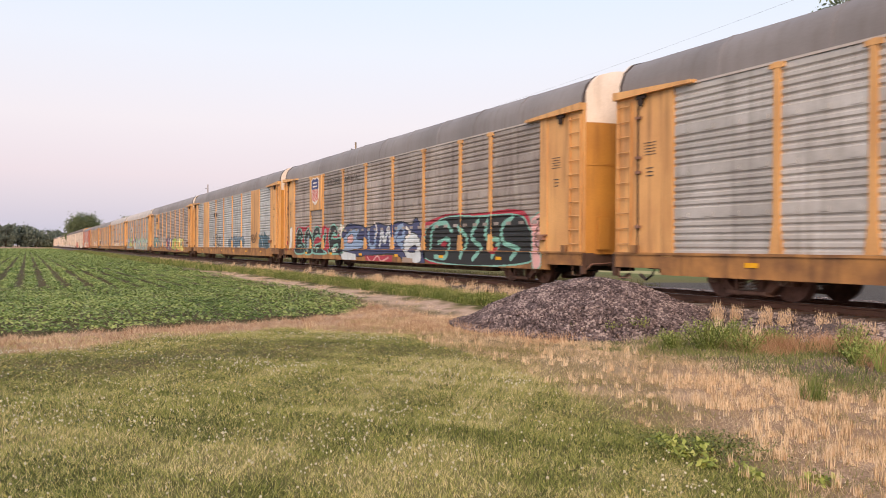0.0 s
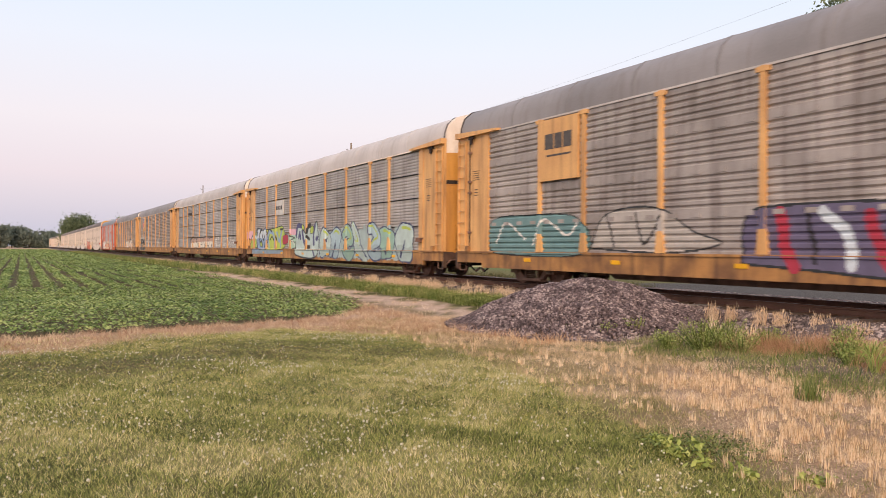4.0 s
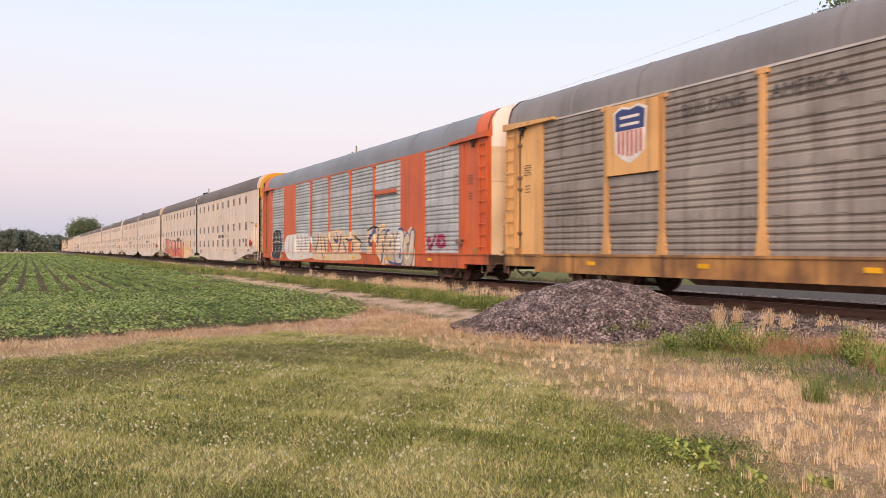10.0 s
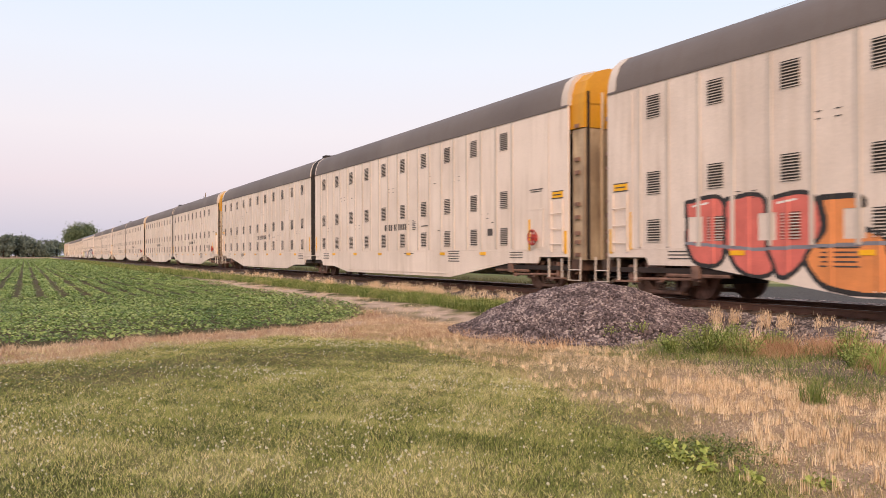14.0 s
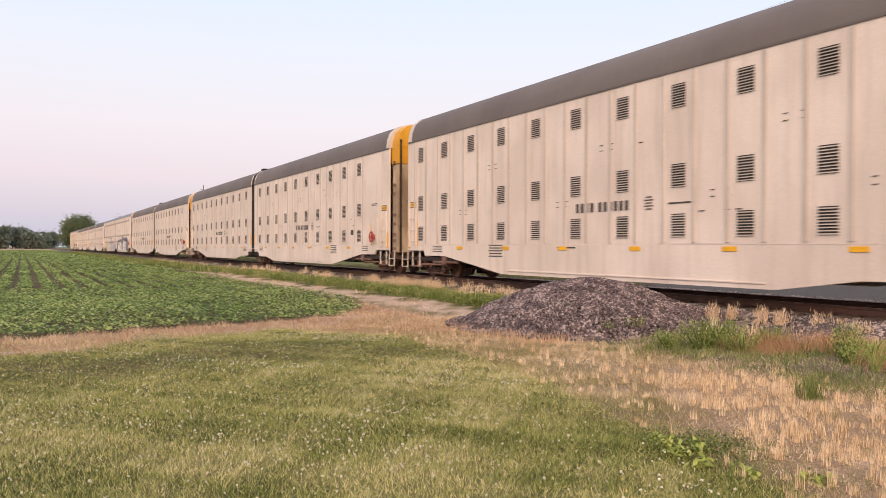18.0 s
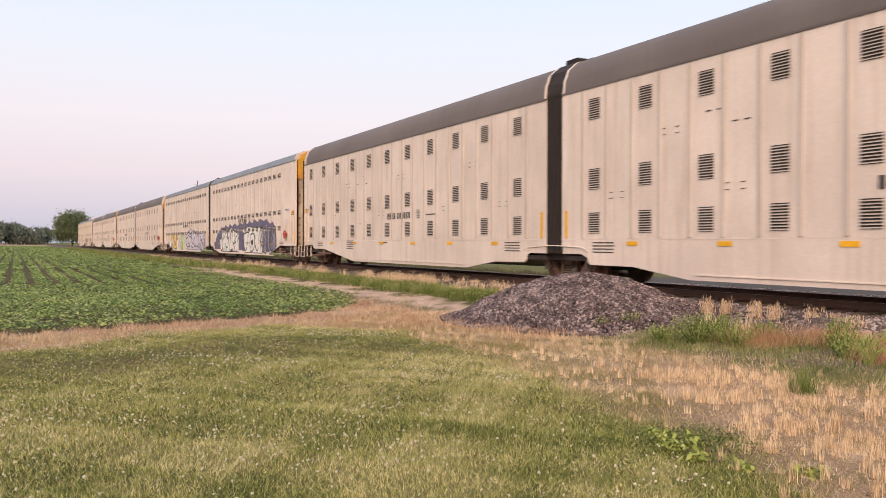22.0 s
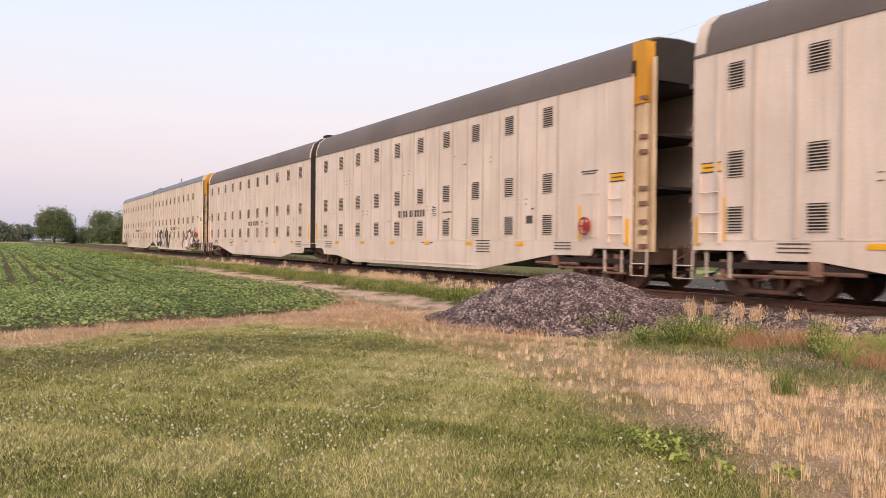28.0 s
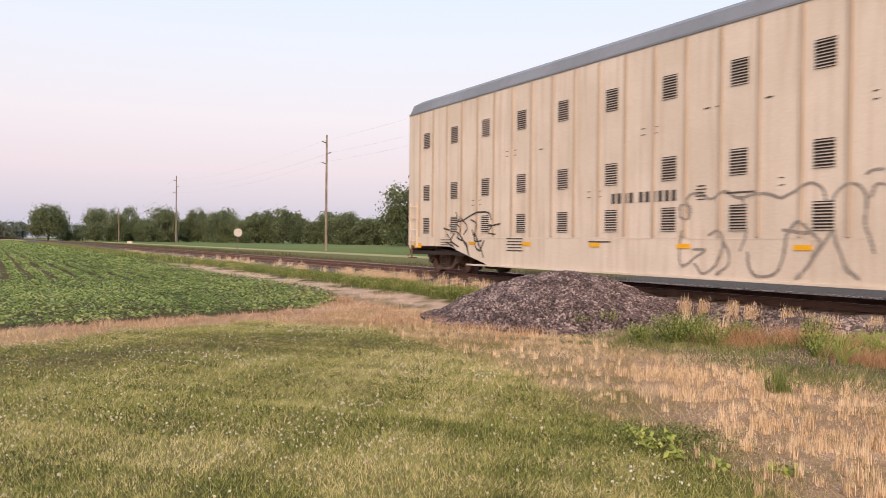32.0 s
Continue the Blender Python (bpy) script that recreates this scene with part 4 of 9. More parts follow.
def white_car(y, label, kind=1, roof_mat=ROOF_BROWN, wall=CREAM, seed=0, amber=True, tail=False, open_front=False, shift=0.0):
    """A long white enclosed railcar of two units that share the middle bogie, joined by a dark bellows."""
    car = thing("articulated_autorack_car", (TRACK_X, y, RAIL_Z), label, "railcar", "cars of the train")
    MOVING.append((car, y))
    rnd = random.Random(seed)
    if kind == 1:
        prof = [(-1.60, 5.08), (-1.57, 5.40), (-1.44, 5.74), (-1.15, 5.98), (-0.7, 6.10), (0.0, 6.14)]
    else:
        prof = [(-1.60, 5.49), (-1.46, 5.80), (-1.12, 5.98), (-0.6, 6.05), (0.0, 6.07)] if kind == 2 else [(-1.60, 5.56), (-1.44, 5.90), (-1.10, 6.08), (-0.6, 6.14), (0.0, 6.16)]
    for h in (0, 1):
        d = 1 if h == 0 else -1
        lip = 0.12 if kind == 3 else 0.0
        ymin, ymax = (0.94, 22.10 + lip) if h == 0 else (22.82 - lip, REAR if not tail else 44.10)
        def vents(u, h=h):
            for yv, z, w, hh in vent_spots(kind, h):
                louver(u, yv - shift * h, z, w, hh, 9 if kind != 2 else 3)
        ribs = [yr - shift * h for yr in rib_spots(kind, h)]
        u = long_unit(car, 0, prof, roof_mat, wall, vents, ribs, kind == 1, d, ymin, ymax)
        ends = (0.94, 1) if h == 0 else (REAR if not tail else 44.10, -1)
        ye, d = ends
        # coupled end: corner post, doors, hood, ladder, brake wheel
        if not (tail and h == 1):
            gap = open_front and h == 0
            if gap:
                # Black plates carry the inner darkness of the doorway in their colour.
                part("end_opening", Shape().box((-1.55, 6.0, 0.80), (1.55, 6.1, prof[0][1])).along_y([(x * 0.97, z - 0.05) for x, z in full(prof)], -0.02, 0.12), DARK, u, "open end doorway, its darkness put in as black plates", at=(0, ye, 0))
                part("folded_door", Shape().box((-1.46, -0.30, 0.90), (-1.24, 0.05, 4.40)), CREAM_DOOR, u, "cream end door folded open", at=(0, ye, 0))
                part("inner_deck", Shape().box((-1.5, 0.25, 2.45), (1.5, 5.9, 2.53)).box((-1.5, 0.25, 3.75), (1.5, 5.9, 3.82)), FRAME, u, at=(0, ye, 0))
            else:
                deep = 0.50 if h == 0 else 0.16
                part("end_door", Shape().box((-1.44, min(0, -deep * d), 0.90), (1.44, max(0, -deep * d), 4.42)), DOOR_GRIME_SHADE, u, "dirty cream folding end door, browner for its shade", at=(0, ye, 0))
            s = Shape()
            n = len(full(prof))
            fwd = 0.52 if h == 0 else 0.12
            ring = [(x * 0.92, -fwd * d, z - 0.03) for x, z in full(prof)]
            s.add(ring + [(x, 0.14 * d, z) for x, _, z in ring], [(i, (i + 1) % n, n + (i + 1) % n, n + i) for i in range(n - 1)] + [tuple(range(n))])
            s.box((-1.472, min(-fwd * d, 0.1 * d), 4.44), (1.472, max(-fwd * d, 0.1 * d), prof[0][1] + 0.02))
            if gap:
                s = Shape().box((-1.50, -0.30, 4.38), (-1.18, 0.1, prof[0][1] + 0.75))
            part("end_hood", s, AMBER if amber and h == 0 else wall, u, "amber painted end hood" if h == 0 else "", at=(0, ye, 0))
            if not gap:
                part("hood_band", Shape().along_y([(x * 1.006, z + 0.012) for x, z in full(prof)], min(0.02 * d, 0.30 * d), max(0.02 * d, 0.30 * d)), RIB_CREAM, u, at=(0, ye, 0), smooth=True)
            for px in ((-1.37, -0.9, -0.3) if not gap else (-1.44,)) if h == 0 else ():
                part("door_post", Shape().box((px, -0.56, 0.92), (px + 0.07, -0.48, 5.4)), FRAME if px < -1.3 and not gap else CREAM_DOOR, u, at=(0, ye, 0))
            for z in (1.05, 1.38, 1.62, 2.05, 2.4, 3.25, 3.6, 4.5):
                part("hinge", lambda: Shape().box((-0.05, -0.09, -0.05), (0.06, 0.09, 0.05)), STEEL, u, at=(-1.46, ye - (0.24 if h == 0 else 0.1) * d, z), key="block")
            part("lower_ladder", lambda: ladder(0.52, 1.12, 2.55, 0.42), wall, u, at=(-SIDE - 0.01, ye + (0.22 if d > 0 else -0.74), 0), key="ladder_w")
            part("vertical_seam", Shape().box((-0.012, -0.02, 1.2), (0.0, 0.02, prof[0][1] - 0.1)), wall, u, at=(-SIDE - 0.004, ye + 0.90 * d, 0))
            bars(u, [(ye + 0.48 * d, 2.70, 0.50, 0.16)], MARK, "placard")
            bars(u, [(ye + 0.48 * d, 2.70, 0.36, 0.03)], name="placard_text", lift=0.004)
            bars(u, [(ye + 0.48 * d, 2.795, 0.52, 0.025), (ye + 0.48 * d, 2.605, 0.52, 0.025)], name="placard_edge")
            bars(u, [(ye + (1.86 if h == 0 else 0.86) * d, 1.62, 0.09, 0.90), (ye + 0.12 * d, 1.38, 0.11, 0.62)], MARK, "grab_stripe")
            if h == 0:
                part("brake_wheel", lambda: Shape().tube([(-0.14, 0.21 * math.cos(a * math.pi / 6), 0.21 * math.sin(a * math.pi / 6)) for a in range(13)], 0.03).box((-0.15, -0.21, -0.02), (-0.12, 0.21, 0.02)).box((-0.15, -0.02, -0.21), (-0.12, 0.02, 0.21)).box((-0.13, -0.09, -0.09), (0.0, 0.09, 0.09)), RED, u, "red hand brake wheel", at=(-SIDE, ye + 1.52 * d, 1.54), key="brake_wheel")
                part("inspection_hatch", lambda: Shape().box((-0.015, -0.30, -0.55), (0.0, 0.30, 0.55)).box((-0.02, -0.33, 0.53), (0.0, 0.33, 0.57)), wall, u, at=(-SIDE - 0.002, ye + 1.45 * d, 1.80), key="hatch")
                bars(u, [(ye + 3.9 * d, 2.06, 0.10, 0.04 + 0.0 * i) for i in range(1)] + [(ye + 4.05 * d, 1.76, 0.30, 0.22)] + [(ye + 1.5 * d, 2.92, 0.62, 0.03), (ye + 1.5 * d, 2.86, 0.5, 0.02)], name="stencil")
            for e in (0.35, 0.95):
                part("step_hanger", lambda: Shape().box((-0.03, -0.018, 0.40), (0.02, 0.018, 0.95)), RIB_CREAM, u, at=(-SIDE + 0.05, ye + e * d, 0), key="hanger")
            part("step_tread", lambda: Shape().box((-0.06, -0.36, 0.38), (0.10, 0.36, 0.42)), STEEL, u, at=(-SIDE + 0.05, ye + 0.65 * d, 0), key="tread")
            part("end_sill", Shape().box((-1.5, min(0, -0.34 * d), 0.62), (1.5, max(0, -0.34 * d), 0.92)), GRIME, u, at=(0, ye, 0))
            part("skirt_bracket", lambda: Shape().box((-0.10, -0.12, 0.52), (0.05, 0.12, 0.80)).tube([(-0.02, -0.9, 0.58), (-0.02, 0.9, 0.58)], 0.045), STEEL, u, at=(-SIDE + 0.1, ye + 2.9 * d, 0), key="bracket")
            part("brake_gear", lambda: Shape().box((-1.30, -0.10, 0.30), (-1.10, 0.10, 0.86)).box((-1.45, 0.5, 0.62), (-1.15, 1.1, 0.86)).tube([(-1.50, -0.6, 0.50), (-1.50, 1.6, 0.46)], 0.035).tube([(-1.42, 0.2, 0.84), (-1.52, 0.5, 0.42), (-1.42, 0.8, 0.40)], 0.03).box((-1.52, 1.5, 0.40), (-1.40, 1.62, 0.80)).box((-1.52, -0.66, 0.44), (-1.40, -0.54, 0.84)), STEEL, u, at=(0, ye + (1.2 if d > 0 else -2.3), 0), key=("gear", d))
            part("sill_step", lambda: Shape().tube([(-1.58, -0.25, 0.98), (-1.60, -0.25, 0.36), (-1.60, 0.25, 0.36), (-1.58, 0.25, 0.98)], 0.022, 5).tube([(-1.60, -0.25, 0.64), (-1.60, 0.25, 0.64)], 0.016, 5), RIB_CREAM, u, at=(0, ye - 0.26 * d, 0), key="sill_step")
            part("air_hose", lambda: Shape().tube([(-0.5, 0, 0.80), (-0.5, -0.35, 0.45), (-0.4, -0.75, 0.42)] if d > 0 else [(-0.5, 0, 0.80), (-0.5, 0.35, 0.45), (-0.4, 0.75, 0.42)], 0.028, 6), DARK, u, "black rubber air hose", at=(0, ye, 0), key=("hose", d))
            coupler(car, ye + 0.2 * d, -d)
        else:
            part("tail_end_wall", Shape().box((-1.56, -0.10, 0.80), (1.56, -0.02, prof[0][1])), wall, u, at=(0, ye, 0))
            part("lower_ladder", lambda: ladder(0.5, 0.85, 2.4, 0.40), wall, u, at=(-SIDE - 0.01, ye - 0.7, 0), key="ladder_tail")
            part("end_sill", Shape().box((-1.5, -0.05, 0.70), (1.5, 0.12, 0.98)), STEEL, u, at=(0, ye, 0))
            part("tail_step", Shape().box((-1.62, -0.30, 0.46), (-1.40, 0.0, 0.50)).box((-1.62, -0.28, 0.48), (-1.58, -0.24, 0.82)), STEEL, u, at=(0, ye, 0))
            bars(u, [(ye - 0.7, 0.92, 0.5, 0.16)], MARK, "placard")
            coupler(car, ye - 0.2, 1)
        # placards and unreadable lettering along the side
        q = lambda t: t if h == 0 else 44.92 - t
        for i in range(6):
            part("reflector", lambda: Shape().box((-0.012, -0.19, -0.05), (0.0, 0.19, 0.05)), MARK, u, at=(-SIDE - 0.004, (5.44 + 2.78 * i if h == 0 else 25.5 + 2.86 * i), 1.08 if kind == 1 else 1.02), key="reflector_w")
        ye2 = 12.24 if h == 0 else 32.47
        text_z = 2.53 if kind == 2 else 2.13
        part("joint_stripe", lambda: Shape().box((-0.012, -0.05, 1.22), (0.0, 0.05, 1.95)), MARK, u, at=(-SIDE - 0.004, q(21.90), 0), key="joint_stripe")
        part("roof_rim", Shape().along_y([(x * 1.006, z + 0.012) for x, z in full(prof)], min(q(22.0), q(22.07)), max(q(22.0), q(22.07))), wall, u, smooth=True) if kind == 1 else None
        bars(u, [(q(a_) + e, z_, 0.11, 0.018) for a_, zz in ((5.35, 2.2), (7.2, 3.55), (10.8, 2.2), (12.65, 3.55), (16.3, 2.2), (18.1, 3.55), (19.9, 2.2)) for e in (-0.2, 0.2) for z_ in (zz, zz + 0.14)], name="jack_mark")
        bars(u, word(ye2 + 0.66, text_z, 0.80, 0.24, 4) + word(ye2 - 0.46, text_z, 1.20, 0.24, 6))
        bars(u, [(ye2 - 1.72, text_z - 0.12 + 0.07 * i, 0.30 if i % 2 else 0.22, 0.025) for i in range(5)] + [(ye2 - 2.7, text_z - 0.02, 0.70, 0.035)] + [(q(7.4), 1.17 - 0.085 * i, 0.80 - 0.1 * (i % 2), 0.03) for i in range(5)]
             + [(q(3.5), 1.12 - 0.08 * i, 0.7, 0.025) for i in range(3)] + [(q(11.0), 1.10, 0.8, 0.03)] + [(q(20.4), 1.10 - 0.08 * i, 0.8, 0.025) for i in range(4)], name="stencil")
        bars(u, [(q(rnd.choice((8.9, 14.2, 16.4))) + e, rnd.choice((1.9, 3.6, 3.9)), 0.16, 0.025) for e in (-0.4, -0.1, 0.3, 0.6)], name="stencil")
    # the bellows and the shared bogie
    part("bellows", Shape().box((-1.555, 22.07, 0.80), (1.555, 22.85, 5.2)).along_y([(x * 0.985, z + 0.03) for x, z in full(prof)], 22.08, 22.84), DARK, car, "black rubber bellows")
    for e in (22.16, 22.30, 22.46, 22.62, 22.76):
        part("bellows_fold", lambda: Shape().box((-1.59, -0.03, 0.82), (-1.50, 0.03, 5.2)), DARK, car, at=(0, e, 0), key="fold")
    part("bellows_cap", lambda: Shape().box((-0.5, -0.30, prof[-1][1] - 0.02), (0.5, 0.30, prof[-1][1] + 0.09)).box((-1.0, -0.26, prof[-1][1] - 0.08), (1.0, 0.26, prof[-1][1] + 0.04)), DARK, car, at=(0, HALF, 0), key=("bcap", kind))
    # Near-black casting: the shade under the skirt is in its colour.
    part("articulation_casting", lambda: Shape().along_x([(-1.35, 0.97), (1.35, 0.97), (1.30, 0.82), (0.9, 0.74), (0.6, 0.62), (-0.6, 0.62), (-0.9, 0.74), (-1.30, 0.82)], -1.40, 1.40), FRAME, car, at=(0, HALF, 0), key="art")
    for d in (-1, 1):
        lip = [(0.38 * d, 1.01), (1.2 * d, 0.965), (1.5 * d, 0.86), (1.44 * d, 0.70), (1.16 * d, 0.80), (0.38 * d, 0.80)]
        part("arch_plate", lambda: Shape().along_x(lip if d > 0 else lip[::-1], -1.585, -1.555), wall, car, at=(0, HALF, 0), key=("lip", d, kind))
    if kind == 1:
        part("arch_skirt", lambda: Shape().tube([(-1.60, -1.56, 0.62), (-1.60, -1.52, 0.86), (-1.60, -1.2, 0.97), (-1.60, 0.0, 1.02), (-1.60, 1.2, 0.97), (-1.60, 1.52, 0.86), (-1.60, 1.56, 0.62)], 0.014), wall, car, at=(0, HALF, 0), key="arch")
    bogie(car, HALF)
    for yb in (2.55, 44.92 - 2.55):
        bogie(car, yb)
    return car


# how far each car stands ahead of or behind its even place, by the play of the couplers
SLACK = (-0.10, -0.12, -0.05, 0.05, 0.0, -0.23, -0.22, 0.0, 0.34)


def plain_white(k, label, **kw):
    return white_car(244.73 + 44.58 * k + SLACK[k], label, **kw)


# car by car, from the head of what is seen to the tail
J0 = 16.0
rack_car(J0 - 2 * PITCH, "yellow railcar with weathered grey corrugated sides and grey roof", "A", PANEL_BROWN)
rack_car(J0 - PITCH - 0.3, "yellow railcar with silver corrugated sides and grey roof", "A", PANEL_SILVER, shield=False)
c0 = rack_car(J0, "yellow railcar with brown-grey corrugated sides and teal graffiti", "A", PANEL_BROWN)
art = Spray(c0, "A", "TEAL")
art.blob("CHERRY", 0, (26, 1.65), (25.65, 2.1), (24.95, 2.15), (24.15, 2.1), (23.65, 2.2), (23.05, 1.9), (22.35, 2.2), (21.75, 2.05), (21.65, 1.65), (21.1, 2.15), (20.8, 2), (20.3, 2.05), (19.75, 2.2), (19.25, 1.95), (18.9, 1.5), (18.45, 0.85), (20.65, 0.8), (25.85, 0.75))
art.blob("JET", 0.09, (25.8, 1.7), (25.4, 2.05), (24.95, 2), (24.6, 1.65), (24.8, 1.35), (24.25, 1.1), (24.15, 0.75), (25.8, 0.75))
art.blob("JET", 0.09, (24.35, 1.65), (23.75, 2.05), (23.25, 1.85), (22.95, 1.35), (23, 0.75), (24.05, 0.7), (24.25, 1.15))
art.blob("JET", 0.09, (23, 1.7), (22.45, 2.1), (21.85, 2), (21.8, 1.55), (22.25, 1.7), (22.5, 1.55), (22.8, 1.35), (22.85, 0.8), (22.95, 0.85))
art.blob("JET", 0.09, (22.55, 1.15), (21.4, 1.35), (21.2, 1.6), (21.05, 1.9), (20.85, 1.85), (21, 1.25), (21.25, 0.95), (20.65, 0.75), (22.7, 0.75))
art.blob("JET", 0.09, (20.5, 1.55), (20.2, 2.05), (19.7, 2.15), (19.25, 1.9), (19.3, 1.6), (19.75, 1.75), (20, 1.55), (19.55, 1.45), (18.9, 1.5), (18.5, 1.15), (18.4, 0.8), (20.2, 0.75), (20.35, 1.05))
art.line("TEAL", 0.1, (25.45, 1.55), (25.05, 1.6), (24.85, 1.45))
art.line("TEAL", 0.1, (25.5, 1.1), (24.9, 1.15), (24.75, 0.9))
art.blob("STEELY", 0.03, (23.95, 1.5), (23.6, 1.65), (23.45, 1.4), (23.5, 0.9), (23.9, 0.9))
art.line("TEAL", 0.12, (22.6, 1.55), (22.25, 1.65), (21.85, 1.6))
art.line("TEAL", 0.1, (22.4, 1), (22, 1), (22.15, 0.85))
art.line("TEAL", 0.14, (20.1, 1.5), (19.8, 1.7), (19.6, 1.6))
art.line("TEAL", 0.14, (20.05, 0.95), (19.6, 1.15), (19.2, 1.15), (19.15, 0.95))
art.flat("CHALK", 0, (19.85, 1), (19.3, 1.05), (19.3, 0.85), (19.75, 0.8))
art.blob("CHALK", 0.03, (19.1, 1.9), (18.75, 2.15), (18.4, 2.05), (18.5, 1.7), (18.5, 1.4), (18.85, 1.55))
art.blob("CHALK", 0.02, (26.85, 2.05), (26.5, 2.15), (26.2, 1.85), (26.45, 1.35), (26.6, 0.95), (27, 1), (26.8, 1.55))
art.flat("CHERRY", 0, (27.6, 1.4), (27.25, 1.4), (27.3, 0.85), (27.6, 0.85))
art.done("black graffiti letters with teal and red rims")
art = Spray(c0, "A", "JET")
art.blob("NAVY", 0.05, (18.7, 1.55), (17.9, 2.1), (16.4, 2.05), (15.35, 1.9), (14.4, 2.1), (13.25, 1.95), (12.1, 2.1), (11.05, 1.95), (10.6, 2.2), (10.1, 1.6), (9.8, 0.4), (11.5, 0.5), (12.75, 0.8), (18.6, 0.65))
art.blob("SKY", 0.05, (18.5, 1.45), (17.5, 1.85), (16.4, 1.85), (16.75, 1.45), (15.85, 1.35), (16.35, 1), (18.5, 0.9))
art.line("SKY", 0.2, (15.35, 1.8), (15.25, 1.2), (14.7, 1.1), (14.55, 1.8))
art.line("FROST", 0.2, (14.1, 1.15), (13.9, 1.75), (13.6, 1.3), (13.2, 1.85), (13, 1.15))
art.line("SKY", 0.22, (12.75, 1.1), (12.35, 1.75), (11.85, 1.9), (11.75, 1.5), (12.3, 1.35), (11.85, 1.1))
art.blob("FROST", 0.05, (11.5, 1.55), (10.85, 1.65), (10.3, 1.35), (10.1, 0.55), (11.15, 0.55), (11.75, 1.15))
art.line("CHALK", 0.14, (11.45, 1.85), (11.15, 1.6), (11.5, 1.45))
art.blob("BLUSH", 0.03, (17.9, 1.55), (17.25, 1.65), (17.2, 1.3), (17.85, 1.25))
art.line("CHALK", 0.1, (14.65, 2.1), (14.4, 1.8), (14.6, 1.45))
art.blob("NAVY", 0.03, (11.2, 1.05), (10.65, 1.15), (10.55, 0.9), (11.15, 0.9))
art.flat("CHERRY", 0, (15.6, 0.7), (12.7, 0.75), (12.7, 0.45), (15.5, 0.4))
art.line("BLUSH", 0.07, (15.35, 0.65), (14.85, 0.45), (14.25, 0.7), (13.8, 0.5), (13.1, 0.65))
art.flat("FROST", 0, (18.7, 0.9), (16.75, 0.75), (16.7, 0.45), (18.45, 0.45))
art.flat("BROWNISH", 0, (11.75, 0.7), (10.8, 0.65), (10.8, 0.45), (11.75, 0.45))
art.done("black graffiti letters with teal and red rims")
art = Spray(c0, "A", "TEAL")
art.blob("CHERRY", 0, (9.8, 2), (8.1, 2.25), (5.75, 2.2), (3.9, 2.25), (3, 1.95), (2.85, 0.7), (9.4, 0.5))
art.blob("JET", 0.05, (9.8, 1.75), (8.1, 2.15), (5.75, 2.1), (3.9, 2.1), (3.1, 1.8), (2.95, 0.65), (9.4, 0.6))
art.line("TEAL", 0.16, (9.4, 1.05), (9.2, 1.75), (8.3, 1.95), (7.75, 1.65))
art.line("TEAL", 0.16, (8.75, 1.25), (8, 1.35), (8.1, 0.75), (8.95, 0.75))
art.line("TEAL", 0.16, (7.3, 1.8), (6.7, 1.35), (7.05, 0.75))
art.line("TEAL", 0.16, (5.95, 1.95), (6.4, 1.45), (5.75, 1.05), (6.2, 0.7))
art.line("TEAL", 0.18, (5.35, 1.95), (5.45, 1.4), (4.7, 1.3), (5, 0.8))
art.line("TEAL", 0.16, (3.9, 2), (4.45, 1.75), (4.4, 1.25), (3.6, 1.05), (3.9, 0.75))
art.blob("CHERRY", 0, (8.55, 1.25), (8.2, 1.3), (8.2, 1.1), (8.5, 1.1))
art.blob("CHERRY", 0, (5.1, 1.05), (4.8, 1.1), (4.8, 0.9), (5.1, 0.9))
art.blob("BLUSH", 0.04, (2.9, 1.95), (2.4, 2.1), (2.2, 1.7), (2.4, 1.25), (2.3, 0.6), (2.7, 0.5), (2.85, 1.25))
art.line("INK", 0.06, (2.8, 1.8), (2.4, 1.9), (2.7, 1.4), (2.4, 0.9))
art.done("black graffiti letters with teal and red rims")
c1 = rack_car(J0 + PITCH, "yellow railcar with silver corrugated sides and broad yellow bands", "B", PANEL_BLUE, shield=False)
graffiti(c1, 16.4, 19.8, 1.0, 1.95, 3, None, (0.05, 0.04, 0.04), 11, 0.2, "B")
graffiti(c1, 9.2, 14.2, 1.05, 1.75, 5, [(0.20, 0.30, 0.40)], (0.10, 0.14, 0.20), 12, 0.3, "B")
graffiti(c1, 3.0, 4.9, 1.0, 1.85, 2, [(0.06, 0.14, 0.19), (0.08, 0.17, 0.24)], None, 15, 0.5, "B", (0.10, 0.16, 0.20))
graffiti(c1, 5.5, 7.0, 1.35, 2.0, 1, None, (0.12, 0.07, 0.04), 14, 0.2, "B")
bars(c1, word(18.6, 3.55, 1.3, 0.32, 3), name="emblem_bars")
c2 = rack_car(J0 + 2 * PITCH, "yellow railcar with brown-grey sides and bright graffiti", "A", PANEL_BROWN, shield=False)
bars(c2, [(22.33, 3.82, 1.70, 1.70)], YELLOW, "logo_plate", 0.05)
bars(c2, [(22.75, 4.05, 0.40, 0.42), (22.33, 4.05, 0.34, 0.42), (21.92, 4.05, 0.36, 0.42)], LETTER, "logo_bars", 0.056)
bars(c2, [(22.33, 3.66, 1.1, 0.05)], LETTER, "logo_line", 0.056)
art = Spray(c2, "A", "JET")
art.blob("TEALY", 0.03, (26.05, 1.05), (25.85, 1.95), (23.85, 2.05), (21.55, 1.9), (21.3, 0.95), (25, 0.9))
art.line("CHALK", 0.07, (25.65, 1.25), (25.05, 1.85), (24.05, 1.35))
art.line("CHALK", 0.07, (23.65, 1.2), (23.1, 1.9), (22.05, 1.45), (21.55, 1.8))
art.blob("DUSTY", 0.04, (21.05, 1.1), (20.4, 1.95), (18.65, 2.05), (17.55, 1.5), (16.75, 1.2), (18.35, 1))
